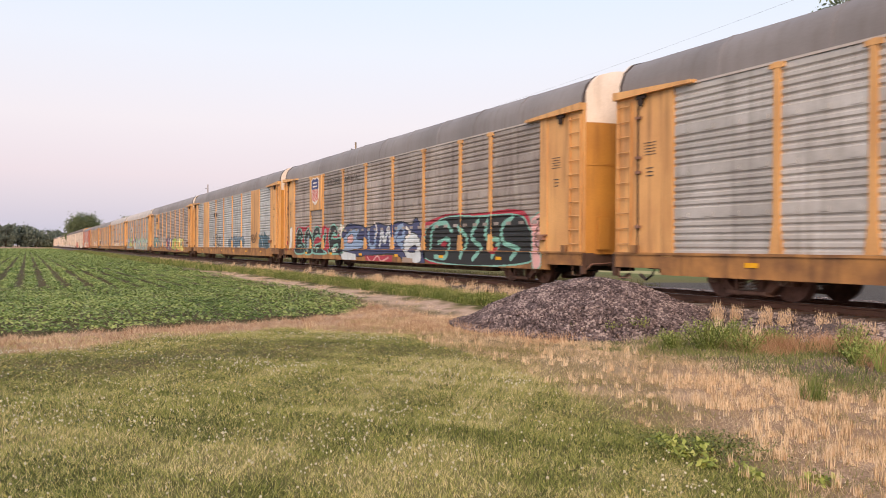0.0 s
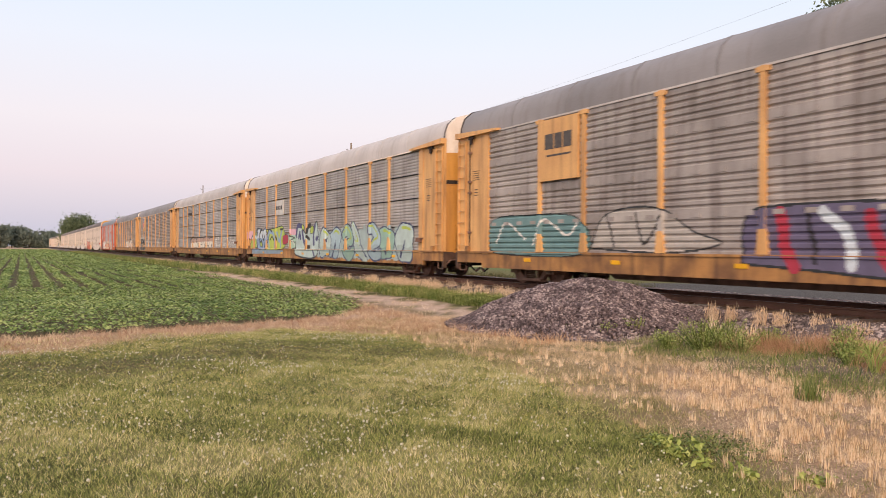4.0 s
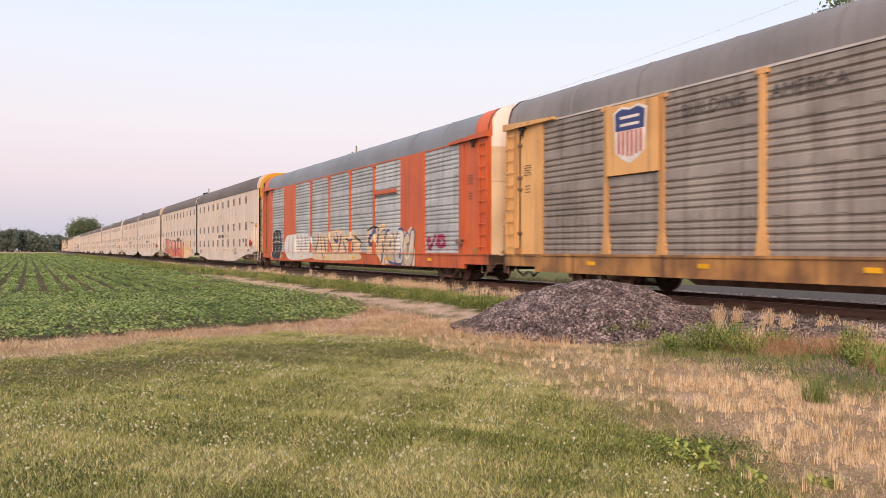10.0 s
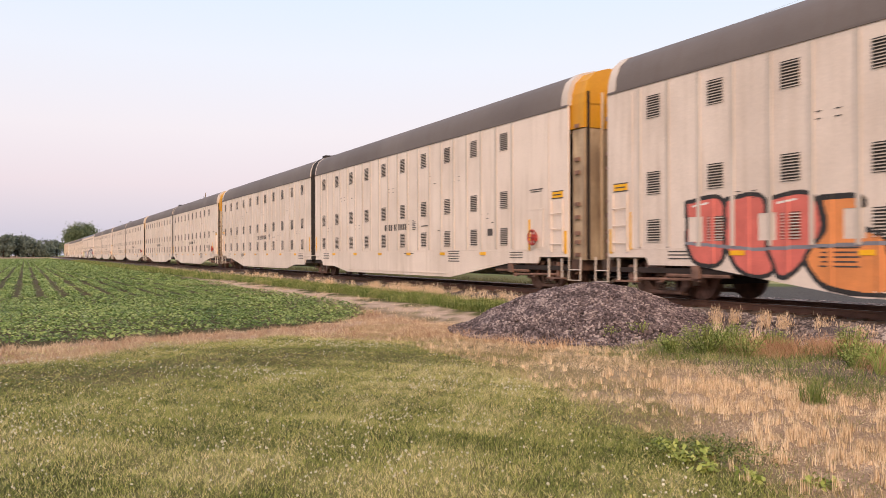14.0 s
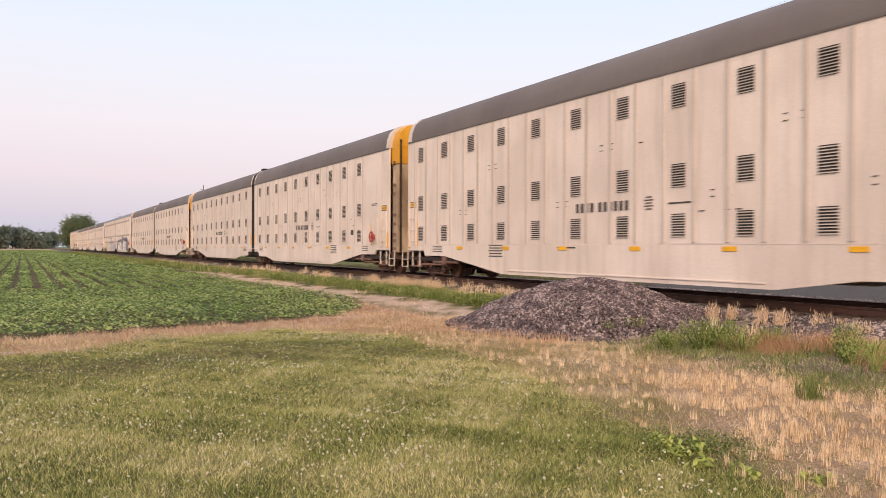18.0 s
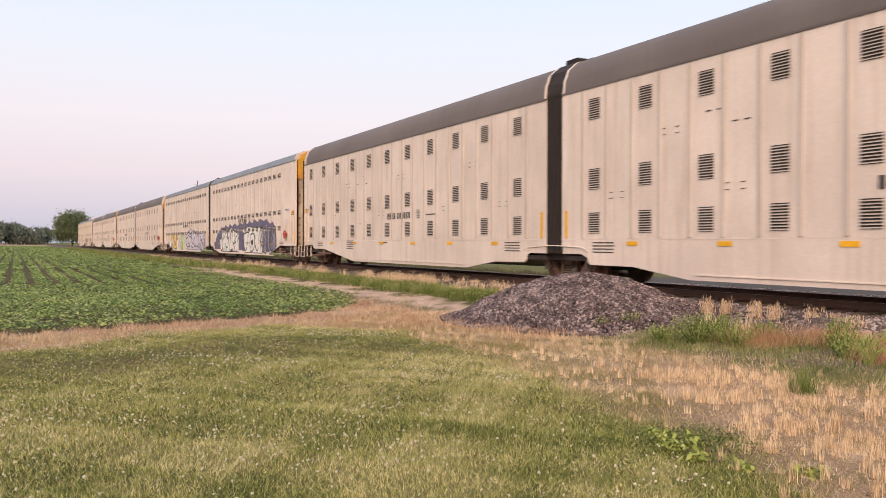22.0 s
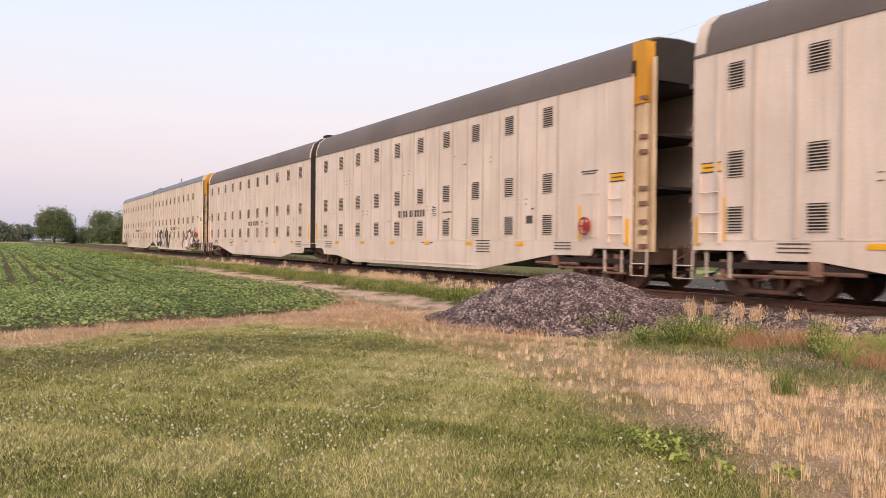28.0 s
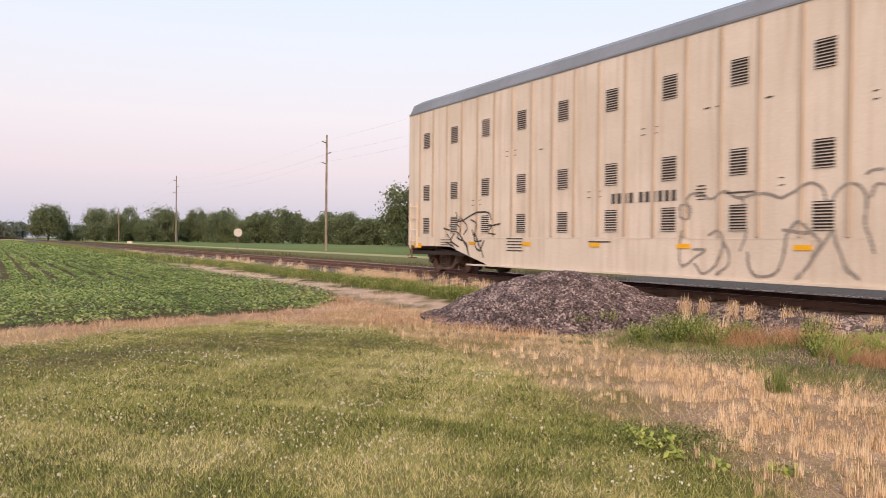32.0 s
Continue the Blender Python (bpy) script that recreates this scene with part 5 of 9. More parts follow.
art.line("INK", 0.06, (20.4, 1.95), (20.1, 1.15))
art.line("INK", 0.06, (19.35, 1.95), (19.05, 1.2), (18.5, 1.85))
art.blob("VIOLET", 0.05, (16.15, 0.8), (16.05, 1.8), (14.9, 1.95), (13.65, 1.95), (12.85, 1.9), (12.3, 1.7), (12.05, 0.95), (12.5, 0.6), (14.45, 0.7))
art.line("CHERRY", 0.26, (15.25, 1.8), (15.15, 1.15), (14.9, 0.75))
art.line("FROST", 0.22, (14.35, 1.8), (13.85, 1.35), (13.75, 0.8))
art.line("CHERRY", 0.24, (13.45, 1.7), (13.25, 1.15), (12.95, 0.7))
art.line("FROST", 0.2, (12.75, 1.75), (12.85, 1.25))
art.line("INK", 0.09, (14.7, 1.85), (14.45, 0.85))
art.blob("LIME", 0.06, (12.05, 0.85), (11.75, 1.7), (10.75, 1.8), (10, 1.9), (9.25, 1.8), (9.25, 0.7), (10.75, 0.7))
art.line("CREAMY", 0.24, (11.6, 1.55), (11.75, 0.95))
art.line("MINT", 0.24, (9.5, 1.7), (9.4, 1.15), (9.7, 0.7))
art.blob("FLAME", 0.05, (9.95, 1.45), (9.6, 1.5), (9.55, 1), (10.15, 0.75))
art.line("INDIGO", 0.1, (10.95, 1.55), (11.1, 1))
art.line("INDIGO", 0.1, (10.4, 1.65), (10.3, 0.95))
art.blob("LEMON", 0.05, (9.1, 1), (8.9, 1.75), (8.2, 1.75), (7.45, 1.9), (6.75, 1.9), (6.1, 1.8), (5.5, 1.8), (5.05, 1.7), (4.85, 0.65), (6.3, 0.6), (8.2, 0.7))
art.line("CREAMY", 0.24, (8.8, 1.7), (8.9, 1))
art.line("MINT", 0.22, (8.2, 1.7), (7.8, 1.65))
art.blob("FLAME", 0.05, (8.4, 1.4), (8, 1.4), (8.05, 1.05), (8.35, 1))
art.line("CREAMY", 0.28, (6.9, 1.75), (7.05, 1))
art.line("MINT", 0.24, (6.3, 1.65), (6.05, 1.3), (6.4, 1.1))
art.blob("BLUSH", 0.05, (5.85, 1.45), (5.3, 1.55), (5, 1.4), (5, 1), (5.5, 1.05))
art.line("INK", 0.09, (7.6, 1.6), (7.55, 0.9))
art.line("INK", 0.09, (6.65, 1.2), (6.05, 1.25))
art.line("INK", 0.09, (6.75, 1.6), (6.7, 0.75))
art.flat("CHERRY", 0, (9.2, 0.85), (8.2, 0.85), (8.2, 0.55), (9.2, 0.6))
art.line("CHERRY", 0.08, (5.9, 1.6), (5.8, 1.1))
art.flat("FLAME", 0, (7.1, 0.75), (6.3, 0.75), (6.4, 0.55), (7.1, 0.55))
art.done("bright multicoloured graffiti letters")
c3 = rack_car(J0 + 3 * PITCH, "yellow railcar with grey slit sides and blue-green graffiti", "C", PANEL_GREY, roof=ROOF_PALE, shield=False)
art = Spray(c3, "C", "JET")
art.flat("BLOSSOM", 0, (28.05, 2.05), (26.95, 2.1), (26.05, 2.1), (26, 1.6), (28, 1.6))
art.flat("LIME", 0, (26.9, 1.45), (26.15, 1.55), (25.75, 1.3), (25.85, 1), (26.85, 1.05))
art.blob("LIME", 0.05, (25.95, 1.6), (25.65, 2.05), (23.05, 2.15), (21.35, 2.2), (19.85, 2.2), (19.85, 1), (25.65, 1))
art.blob("SKY", 0.06, (25.65, 1.15), (25.6, 2.2), (24.7, 2.2), (24.15, 2.1), (23.35, 2.2), (23.2, 1), (25.4, 1))
art.line("SKY", 0.24, (22.75, 1.05), (22.95, 1.8), (22.45, 2), (21.75, 1.75), (21.6, 1.05))
art.line("SKY", 0.24, (21.1, 1.9), (20.6, 1.45), (20.1, 2.05))
art.line("SKY", 0.2, (20.45, 1.4), (20.35, 1.1))
art.line("INK", 0.1, (25.65, 2.15), (24.95, 2.2))
art.line("INK", 0.1, (24.75, 1.95), (24.5, 1.35), (24.15, 1.9), (23.75, 1.05))
art.line("INK", 0.1, (23.2, 1.85), (22.75, 2.15), (22.15, 2))
art.line("INK", 0.1, (22.6, 1.5), (22.15, 1.7), (21.75, 1.5))
art.line("INK", 0.12, (21.35, 1.85), (21.1, 1.35))
art.line("INK", 0.12, (20.45, 2.1), (19.95, 2.1))
art.blob("LEMON", 0.03, (21.5, 1.4), (21.15, 1.45), (21.1, 1.1), (21.5, 1.05))
art.blob("CHERRY", 0.03, (19.95, 1.7), (19.3, 1.8), (18.85, 1.65), (18.9, 1.35), (19.85, 1.25))
art.blob("MINT", 0.03, (18.85, 1.7), (17.5, 1.75), (17.5, 1.1), (18.8, 1.05))
art.flat("BLOSSOM", 0, (18.8, 2.1), (17.4, 2.05), (17.5, 1.75), (18.35, 1.75))
art.line("INK", 0.06, (18.7, 1.7), (17.7, 1.6), (18.45, 1.45), (17.6, 1.35))
art.line("CHALK", 0.06, (18.65, 1.3), (18.2, 1.45), (17.7, 1.2))
art.flat("STEELY", 0, (26.55, 0.95), (19.75, 0.9), (19.75, 0.7), (26.55, 0.65))
art.blob("AQUA", 0.08, (17.5, 1.15), (17.4, 1.8), (17.1, 2.25), (16.5, 2.2), (16.25, 2), (15.65, 1.8), (15.45, 2.15), (15.1, 2.2), (14.6, 2.05), (14.3, 2.25), (13.95, 2.25), (13.95, 0.65), (17.25, 0.65))
art.line("INDIGO", 0.26, (17.4, 1.7), (17.15, 2.2), (16.5, 2.2))
art.line("INDIGO", 0.22, (16.95, 1.6), (16.8, 1.85), (16.65, 1.55))
art.line("INDIGO", 0.26, (16.35, 1.95), (16.2, 1.55), (15.75, 1.1))
art.line("JET", 0.26, (15.55, 1.9), (15.35, 2.15), (15.05, 2.2))
art.line("JET", 0.18, (15.6, 1.65), (15.2, 1.5))
art.line("INDIGO", 0.22, (14.5, 1.25), (14.5, 1.8), (14.3, 2.2))
art.blob("LIME", 0.04, (15, 2.15), (14.55, 2.15), (14.6, 1.85), (15, 1.8))
art.blob("LIME", 0.04, (16.45, 2.3), (16.1, 2.2), (16, 2), (16.4, 2.05))
art.line("JET", 0.2, (15.5, 1.1), (15.15, 1.1))
art.line("INDIGO", 0.16, (14.5, 0.9), (14.3, 0.65))
art.line("INDIGO", 0.24, (14.1, 1.5), (13.95, 1.55))
art.blob("FROST", 0, (25.45, 1.66), (25.42, 2.08), (25.0, 2.22), (24.78, 2.04), (24.45, 2.17), (24.17, 2.02), (23.84, 2.14), (23.4, 2.05), (23.4, 1.66), (24.1, 1.60), (24.85, 1.63))
art.line("JET", 0.15, (24.45, 2.17), (24.72, 2.06), (24.94, 1.82), (24.94, 1.52), (24.77, 1.37), (24.5, 1.41), (24.34, 1.31), (24.29, 1.12))
art.line("JET", 0.14, (24.24, 1.79), (24.14, 1.60), (23.94, 1.54), (23.74, 1.77))
art.line("JET", 0.13, (25.40, 2.0), (25.34, 1.64), (25.40, 1.02))
art.blob("LIME", 0.05, (24.83, 1.38), (24.45, 1.38), (24.36, 1.17), (24.66, 1.10))
art.line("FROST", 0.16, (26.6, 1.75), (26.3, 1.6), (26.1, 1.75), (25.6, 1.65), (25.2, 1.8))
art.line("JET", 0.09, (27, 1.05), (26.8, 1.6), (26.4, 1.75), (26.2, 1.2), (26.5, 0.95))
art.line("JET", 0.08, (23.5, 1.75), (23.2, 1.35), (22.7, 1.8))
art.line("JET", 0.08, (23.2, 1.3), (23.3, 0.95))
art.line("SKY", 0.14, (26.3, 1.1), (25.6, 0.85), (24.8, 1))
art.blob("LIME", 0.04, (26.05, 1.35), (25.9, 1.2), (26, 1.05), (26.2, 1.15))
art.done("blue and green graffiti letters")
bars(c3, [(20.6, 3.35, 1.7, 0.85)], paint((0.60, 0.58, 0.56)), "sign_plate")
bars(c3, word(20.6, 3.35, 1.3, 0.22, 3), name="sign_bars", lift=0.01)
graffiti(c3, 3.0, 13.6, 0.58, 2.0, 7, [(0.50, 0.62, 0.60), (0.32, 0.50, 0.42), (0.42, 0.56, 0.62)], (0.05, 0.06, 0.14), 31, 0.30, "C", (0.40, 0.50, 0.50), (0.45, 0.56, 0.10))
c4 = rack_car(J0 + 4 * PITCH, "yellow railcar with grey slit sides, pale roof and outlined graffiti", "C", PANEL_GREY, roof=ROOF_PALE, shield=False)
art = Spray(c4, "C", "INK")
art.blob("FLESH", 0.03, (19.95, 0.75), (19.4, 1.7), (18.15, 1.75), (16.85, 1.8), (15.7, 1.9), (14.4, 1.85), (13.65, 1.9), (12.75, 1.9), (11.95, 1.8), (10.85, 1.8), (10.05, 1.8), (10, 1.1), (11.75, 1.1), (15.7, 1.05), (19.35, 1))
art.flat("PALE", 0, (19.55, 1.4), (16.55, 1.45), (13.9, 1.5), (10.85, 1.5), (10.05, 1.45), (10.05, 1.05), (11.75, 1.05), (19.55, 1))
art.line("INK", 0.09, (19.95, 0.65), (20.1, 1.25), (19.6, 1.75), (19, 1.65), (18.75, 0.8))
art.line("INK", 0.08, (19, 1.8), (17.95, 1.9), (18.5, 1.25), (18.15, 0.6))
art.line("INK", 0.1, (16.55, 0.7), (16.65, 1.4), (17.1, 1.5), (16.85, 1.75), (15.8, 1.9), (15.4, 1.8))
art.line("INK", 0.08, (16.2, 1.4), (16.1, 1.1), (15.7, 1.25))
art.line("INK", 0.08, (15.4, 1.85), (14.15, 1.85))
art.line("INK", 0.07, (15, 1.25), (14.5, 1.3), (14.65, 1.5))
art.line("INK", 0.1, (14, 1.45), (14.15, 1.65), (13.65, 1.85), (12.75, 1.9))
art.line("INK", 0.09, (13.7, 1.4), (13.35, 0.6))
art.line("INK", 0.12, (13.15, 1.2), (12.65, 0.95), (12.25, 0.55))
art.line("INK", 0.08, (12.45, 1.75), (12.35, 1.2), (11.9, 1.15), (11.65, 1.35), (11.7, 1.65), (11.2, 1.8), (10.05, 1.85))
art.line("INK", 0.12, (10.85, 1.25), (10.45, 0.9), (10.3, 0.55))
art.line("INK", 0.07, (15, 0.6), (14.4, 1))
art.line("CHALK", 0.05, (9.6, 1.6), (8.85, 1.65), (9.35, 1.5), (8.6, 1.45))
art.line("CHALK", 0.05, (9.6, 1.35), (8.5, 1.3), (9.2, 1.2), (7.25, 1.15))
art.line("CHALK", 0.05, (8.6, 1.75), (8.25, 1.8), (8, 1.7), (8.4, 1.65))
art.line("CHALK", 0.05, (9.2, 1.1), (8.2, 1.15), (7.25, 1.05))
art.line("CHALK", 0.05, (8.05, 1.25), (7.25, 1.25))
art.done("pale graffiti letters with thin black outlines")
bars(c4, word(20.0, 3.98, 1.8, 0.16, 8), name="slogan_bars")
art = Spray(c4, "C", "INK")
scrub = random.Random(5)
for i in range(120):
    sy, sz = scrub.uniform(2.45, 7.6), scrub.uniform(1.05, 1.75) if i % 3 else scrub.uniform(1.05, 1.4)
    art.line("CHALK", scrub.uniform(0.03, 0.06), (sy, sz), (sy + scrub.uniform(0.08, 0.30), sz + scrub.uniform(-0.07, 0.07)))
art.done("faded scrubbed white paint along the lower panels")
c5 = rack_car(J0 + 5 * PITCH - 0.15, "yellow railcar with brown-grey sides and black block graffiti", "A", PANEL_TAN)
art = Spray(c5, "A", "INK")
art.flat("CHALK", 0.03, (25.8, 2.1), (25.1, 2.25), (21.55, 2.15), (21.4, 0.6), (25.8, 0.6))
art.flat("JET", 0, (25.7, 2.05), (21.5, 2.05), (21.45, 0.6), (25.7, 0.6))
art.line("CHALK", 0.05, (25.6, 1.6), (25.3, 2.1), (24.75, 2.05), (24.55, 1.5))
art.line("CHALK", 0.05, (24.35, 1.6), (24.05, 2.1), (23.55, 2), (23.45, 1.35))
art.line("CHALK", 0.05, (23.15, 1.5), (22.9, 2.1), (22.35, 2), (22.45, 1.35))
art.line("CHALK", 0.05, (22.1, 1.45), (21.9, 2.1), (21.5, 1.9))
art.line("CHALK", 0.05, (25.6, 1.15), (24.35, 1.35), (22.9, 1.1), (21.5, 1.3))
art.line("CHALK", 0.05, (25.3, 0.65), (25.05, 1.05), (24.45, 0.7))
art.line("CHALK", 0.05, (23.75, 0.65), (23.6, 1.15), (22.9, 0.65))
art.line("CHALK", 0.05, (22.2, 0.65), (22, 1.15), (21.65, 0.7))
art.blob("DUSTY", 0.02, (20.8, 1.55), (19.95, 1.95), (18.5, 1.85), (17.85, 1.5), (17.65, 1.05), (20.55, 1.05))
art.blob("DUSTY", 0.02, (12.05, 1.4), (11.7, 1.8), (10.6, 1.9), (9.85, 1.9), (9.8, 1.05), (11.9, 1.05))
art.line("CHALK", 0.05, (20.55, 1.45), (19.6, 1.8), (18.85, 1.35))
art.line("CHALK", 0.05, (11.7, 1.7), (10.95, 1.8), (11.3, 1.25), (10.05, 1.65))
art.done("black block and dusty white graffiti")
art = Spray(c5, "A", "INK")
art.line("CHALK", 0.11, (26.71, 4.08), (26.40, 3.86), (26.40, 3.66), (26.68, 3.58), (26.95, 3.75), (26.96, 4.01), (26.71, 4.08))
art.line("CHALK", 0.10, (26.83, 3.42), (26.17, 3.38))
art.line("CHALK", 0.10, (26.51, 3.50), (26.48, 3.14))
art.line("CHALK", 0.10, (26.74, 2.99), (26.12, 2.95))
art.line("CHALK", 0.11, (26.51, 2.94), (26.42, 2.56))
art.line("CHALK", 0.10, (26.48, 2.74), (26.15, 2.75))
art.line("CHALK", 0.10, (26.32, 2.51), (25.99, 2.35), (25.96, 2.12), (26.26, 1.97), (26.65, 2.09), (26.71, 2.33), (26.32, 2.51))
art.line("CHALK", 0.09, (26.45, 2.21), (26.07, 2.23))
art.line("CHALK", 0.10, (26.91, 1.25), (26.71, 1.07), (26.31, 1.05), (26.12, 1.20))
art.done("white painted letters down the end panel")
bars(c5, [(26.28, 1.60, 0.60, 0.20)], MARK, "placard", lift=0.012)
c6 = rack_car(J0 + 6 * PITCH, "yellow railcar with brown-grey sides and white graffiti", "A", PANEL_TAN)
art = Spray(c6, "A", "SLATE")
art.blob("CHALK", 0.04, (14.25, 1.1), (14.1, 1.95), (13.6, 2), (13.4, 1.8), (13.05, 1.95), (12.75, 1.75), (12.3, 2), (11.8, 1.75), (11.35, 1.95), (11, 1.75), (10.65, 1.95), (10, 1.75), (9.9, 1.05), (10.25, 0.9), (14.1, 0.95))
art.line("INK", 0.06, (14.1, 1.95), (13.75, 2), (13.45, 1.9))
art.line("INK", 0.06, (13.25, 1.9), (13, 1.95))
art.line("INK", 0.06, (12.55, 1.9), (12.2, 1.95), (12, 1.8))
art.line("INK", 0.06, (11.6, 1.85), (11.3, 1.9), (11.1, 1.75))
art.line("INK", 0.06, (11, 1.85), (10.65, 1.95), (10.35, 1.8))
art.line("INK", 0.05, (14.2, 1.6), (13.75, 1.55))
art.line("INK", 0.06, (13.4, 1.3), (12.8, 1.35))
art.line("INK", 0.06, (12.6, 1.6), (12.2, 1.55))
art.line("INK", 0.08, (11.5, 1.15), (10.85, 1.15))
art.line("INK", 0.06, (11.1, 1.4), (10.75, 1.45))
art.line("INK", 0.06, (10.55, 1.35), (10.1, 1.4))
art.line("SLATE", 0.05, (13.2, 1.65), (12.9, 1.5), (13.1, 1.15))
art.line("SLATE", 0.05, (12.2, 1.7), (12, 1.3))
art.line("SLATE", 0.05, (10.75, 1.7), (10.6, 1.3))
art.blob("CHALK", 0.04, (9.6, 1.45), (8.85, 1.65), (8.85, 2.1), (8.25, 2.05), (7.85, 1.85), (7.55, 1.75), (7.55, 2.05), (7.05, 2.05), (6.9, 1.8), (6.65, 2.1), (6.2, 2.1), (6.2, 0.85), (7.05, 0.8), (7.15, 1.05), (9.5, 1.05))
art.line("INK", 0.08, (8.85, 2.05), (8.25, 2.05))
art.line("INK", 0.07, (8.65, 1.8), (8.25, 1.95), (7.9, 1.8), (7.85, 1.45))
art.line("INK", 0.08, (7.6, 2.05), (7, 2.05))
art.flat("SLATE", 0, (8.6, 1.15), (8.35, 1.3), (8.1, 1.15), (8.3, 1.1))
art.line("SLATE", 0.07, (9, 1.55), (8.8, 1.7), (8.85, 1.95))
art.line("SLATE", 0.08, (7.8, 1.45), (7.5, 1.5), (7.5, 1.25))
art.line("INK", 0.09, (6.7, 2.05), (6.4, 2.1))
art.blob("SLATE", 0.02, (7.05, 1.65), (6.75, 1.65), (6.75, 1.45), (7, 1.45))
art.blob("SLATE", 0.02, (6.9, 1.05), (6.65, 1.05), (6.7, 0.95), (6.9, 1))
art.line("SLATE", 0.06, (7.4, 1.75), (7.35, 1.15))
art.line("SLATE", 0.06, (9.35, 1.3), (8.95, 1.2))
art.done("white graffiti with dark shading")
c7 = rack_car(J0 + 7 * PITCH, "orange railcar with silver corrugated sides and white graffiti", "B", PANEL_BLUE, ORANGE, CREAM_DOOR, ROOF_BLUE, shield=False)
art = Spray(c7, "B", "INDIGO")
art.blob("CHALK", 0, (26.1, 0.9), (25.9, 2.15), (25, 2.25), (24.25, 2.2), (24.1, 1.6), (24.1, 0.65), (25.9, 0.65))
art.blob("JET", 0.02, (25.95, 0.95), (25.8, 2.1), (24.25, 2.15), (24.15, 0.7), (25.8, 0.65))
art.line("CHALK", 0.05, (25.85, 1.55), (25, 1.6), (24.15, 1.55))
art.line("CHALK", 0.05, (25.35, 2.15), (25.2, 1.6), (25.4, 0.85))
art.line("CHALK", 0.05, (24.65, 2.15), (24.55, 1.6), (24.7, 0.9))
art.blob("CHALK", 0, (23.4, 1.2), (22.8, 1.85), (21.35, 1.95), (19.9, 1.95), (18.45, 1.8), (18.25, 1.05), (18.25, 0.7), (22.2, 0.55))
art.line("FLESH", 0.08, (22.25, 1.8), (22.55, 0.85))
art.line("SLATE", 0.07, (21.55, 1.8), (21.75, 0.75))
art.line("FLESH", 0.08, (20.9, 1.75), (20.3, 1), (20.1, 1.75))
art.line("SLATE", 0.07, (19.5, 1.75), (19.35, 1.05))
art.line("FLESH", 0.08, (18.8, 1.7), (18.6, 1.1))
art.blob("SAND", 0, (18.1, 0.9), (17.6, 1.9), (16.4, 1.9), (15.3, 2), (14.3, 2.1), (13.35, 1.85), (12.35, 1.95), (11.65, 1.55), (11.5, 1), (11.85, 0.65), (17.6, 0.6))
art.line("INDIGO", 0.15, (17.85, 1), (17.45, 1.5), (17.35, 1.85))
art.line("INDIGO", 0.1, (17, 1.75), (16.85, 1.1))
art.line("INDIGO", 0.15, (16.45, 1.65), (16.25, 1.05))
art.line("INDIGO", 0.12, (15.8, 1.75), (15.3, 1))
art.line("INDIGO", 0.16, (14.6, 1.85), (14.5, 1.5), (15, 1.6))
art.line("INDIGO", 0.15, (14.4, 1), (14.05, 1.75))
art.line("INDIGO", 0.14, (13.7, 1.45), (13.35, 1))
art.line("INDIGO", 0.16, (13.05, 1.1), (12.7, 1.55))
art.line("INK", 0.1, (13.35, 1.6), (12.85, 1.5))
art.line("INDIGO", 0.12, (12.45, 1.4), (12.55, 0.95))
art.line("INK", 0.1, (12.3, 1.7), (11.5, 1.45), (11.6, 1.15))
art.line("INDIGO", 0.1, (16.6, 0.9), (16.4, 0.65))
art.blob("SAND", 0, (10.9, 1.65), (10.55, 2), (9.85, 2.05), (9.6, 2.1), (8.75, 2.1), (8.75, 0.55), (9.15, 0.6), (9.65, 0.95), (10.65, 0.95))
art.line("INDIGO", 0.2, (9.85, 1.9), (10.45, 1.65), (10.5, 1.35), (9.85, 1.3))
art.line("INDIGO", 0.16, (9.5, 1.95), (9.6, 1.4))
art.line("INDIGO", 0.14, (9.1, 1.4), (8.95, 0.95), (9.05, 0.6))
art.line("INK", 0.1, (10.7, 1.95), (10.15, 2.05), (9.65, 2.05))
art.line("INDIGO", 0.12, (9.05, 1.85), (8.75, 1.9))
art.done("sandy white graffiti with indigo shading")
bars(c7, [(8.75, 3.50, 2.2, 0.15)], ORANGE, "emblem_bar")
bars(c7, [(8.7, 3.36, 2.3, 0.04)], LETTER, "emblem_line")

graffiti(c7, 5.9, 8.6, 0.50, 1.95, 3, [(0.72, 0.57, 0.42), (0.76, 0.71, 0.66)], (0.08, 0.08, 0.20), 71, 0.34, "B", (0.70, 0.60, 0.50), (0.82, 0.76, 0.70))
graffiti(c7, 3.4, 5.0, 1.1, 1.7, 2, [(0.40, 0.05, 0.13)], None, 73, 0.3, "B")
w0 = plain_white(0, "off-white articulated railcar with brown-grey roof and red graffiti", seed=1, shift=0.55)
art = Spray(w0, "W", "INK", **on_white(w0, 1))
art.flat("GLOW", 0, (28.95, 1.35), (28.5, 1.85), (27.65, 2), (26.4, 1.9), (25.1, 1.95), (25.05, 0.55), (27.25, 0.35), (28.9, 0.35))
art.line("RUSTY", 0.07, (28.6, 1.55), (28.3, 1.9), (27.55, 2))
art.line("RUSTY", 0.07, (28.85, 1.45), (28.1, 1.55), (27.2, 1.55))
art.line("RUSTY", 0.07, (27.3, 1.85), (26.8, 1.9), (26.35, 1.9))
art.line("RUSTY", 0.1, (26.75, 1.7), (26.35, 1.35), (26.1, 1.25))
art.line("RUSTY", 0.1, (27.9, 1.05), (27.8, 0.7), (27.65, 0.3))
art.line("RUSTY", 0.07, (26.9, 1.1), (25.9, 1.15), (25.1, 1.2))
art.line("RUSTY", 0.12, (25.8, 1.1), (25.65, 0.55))
art.line("RUSTY", 0.07, (25.4, 1.8), (25.05, 1.95))
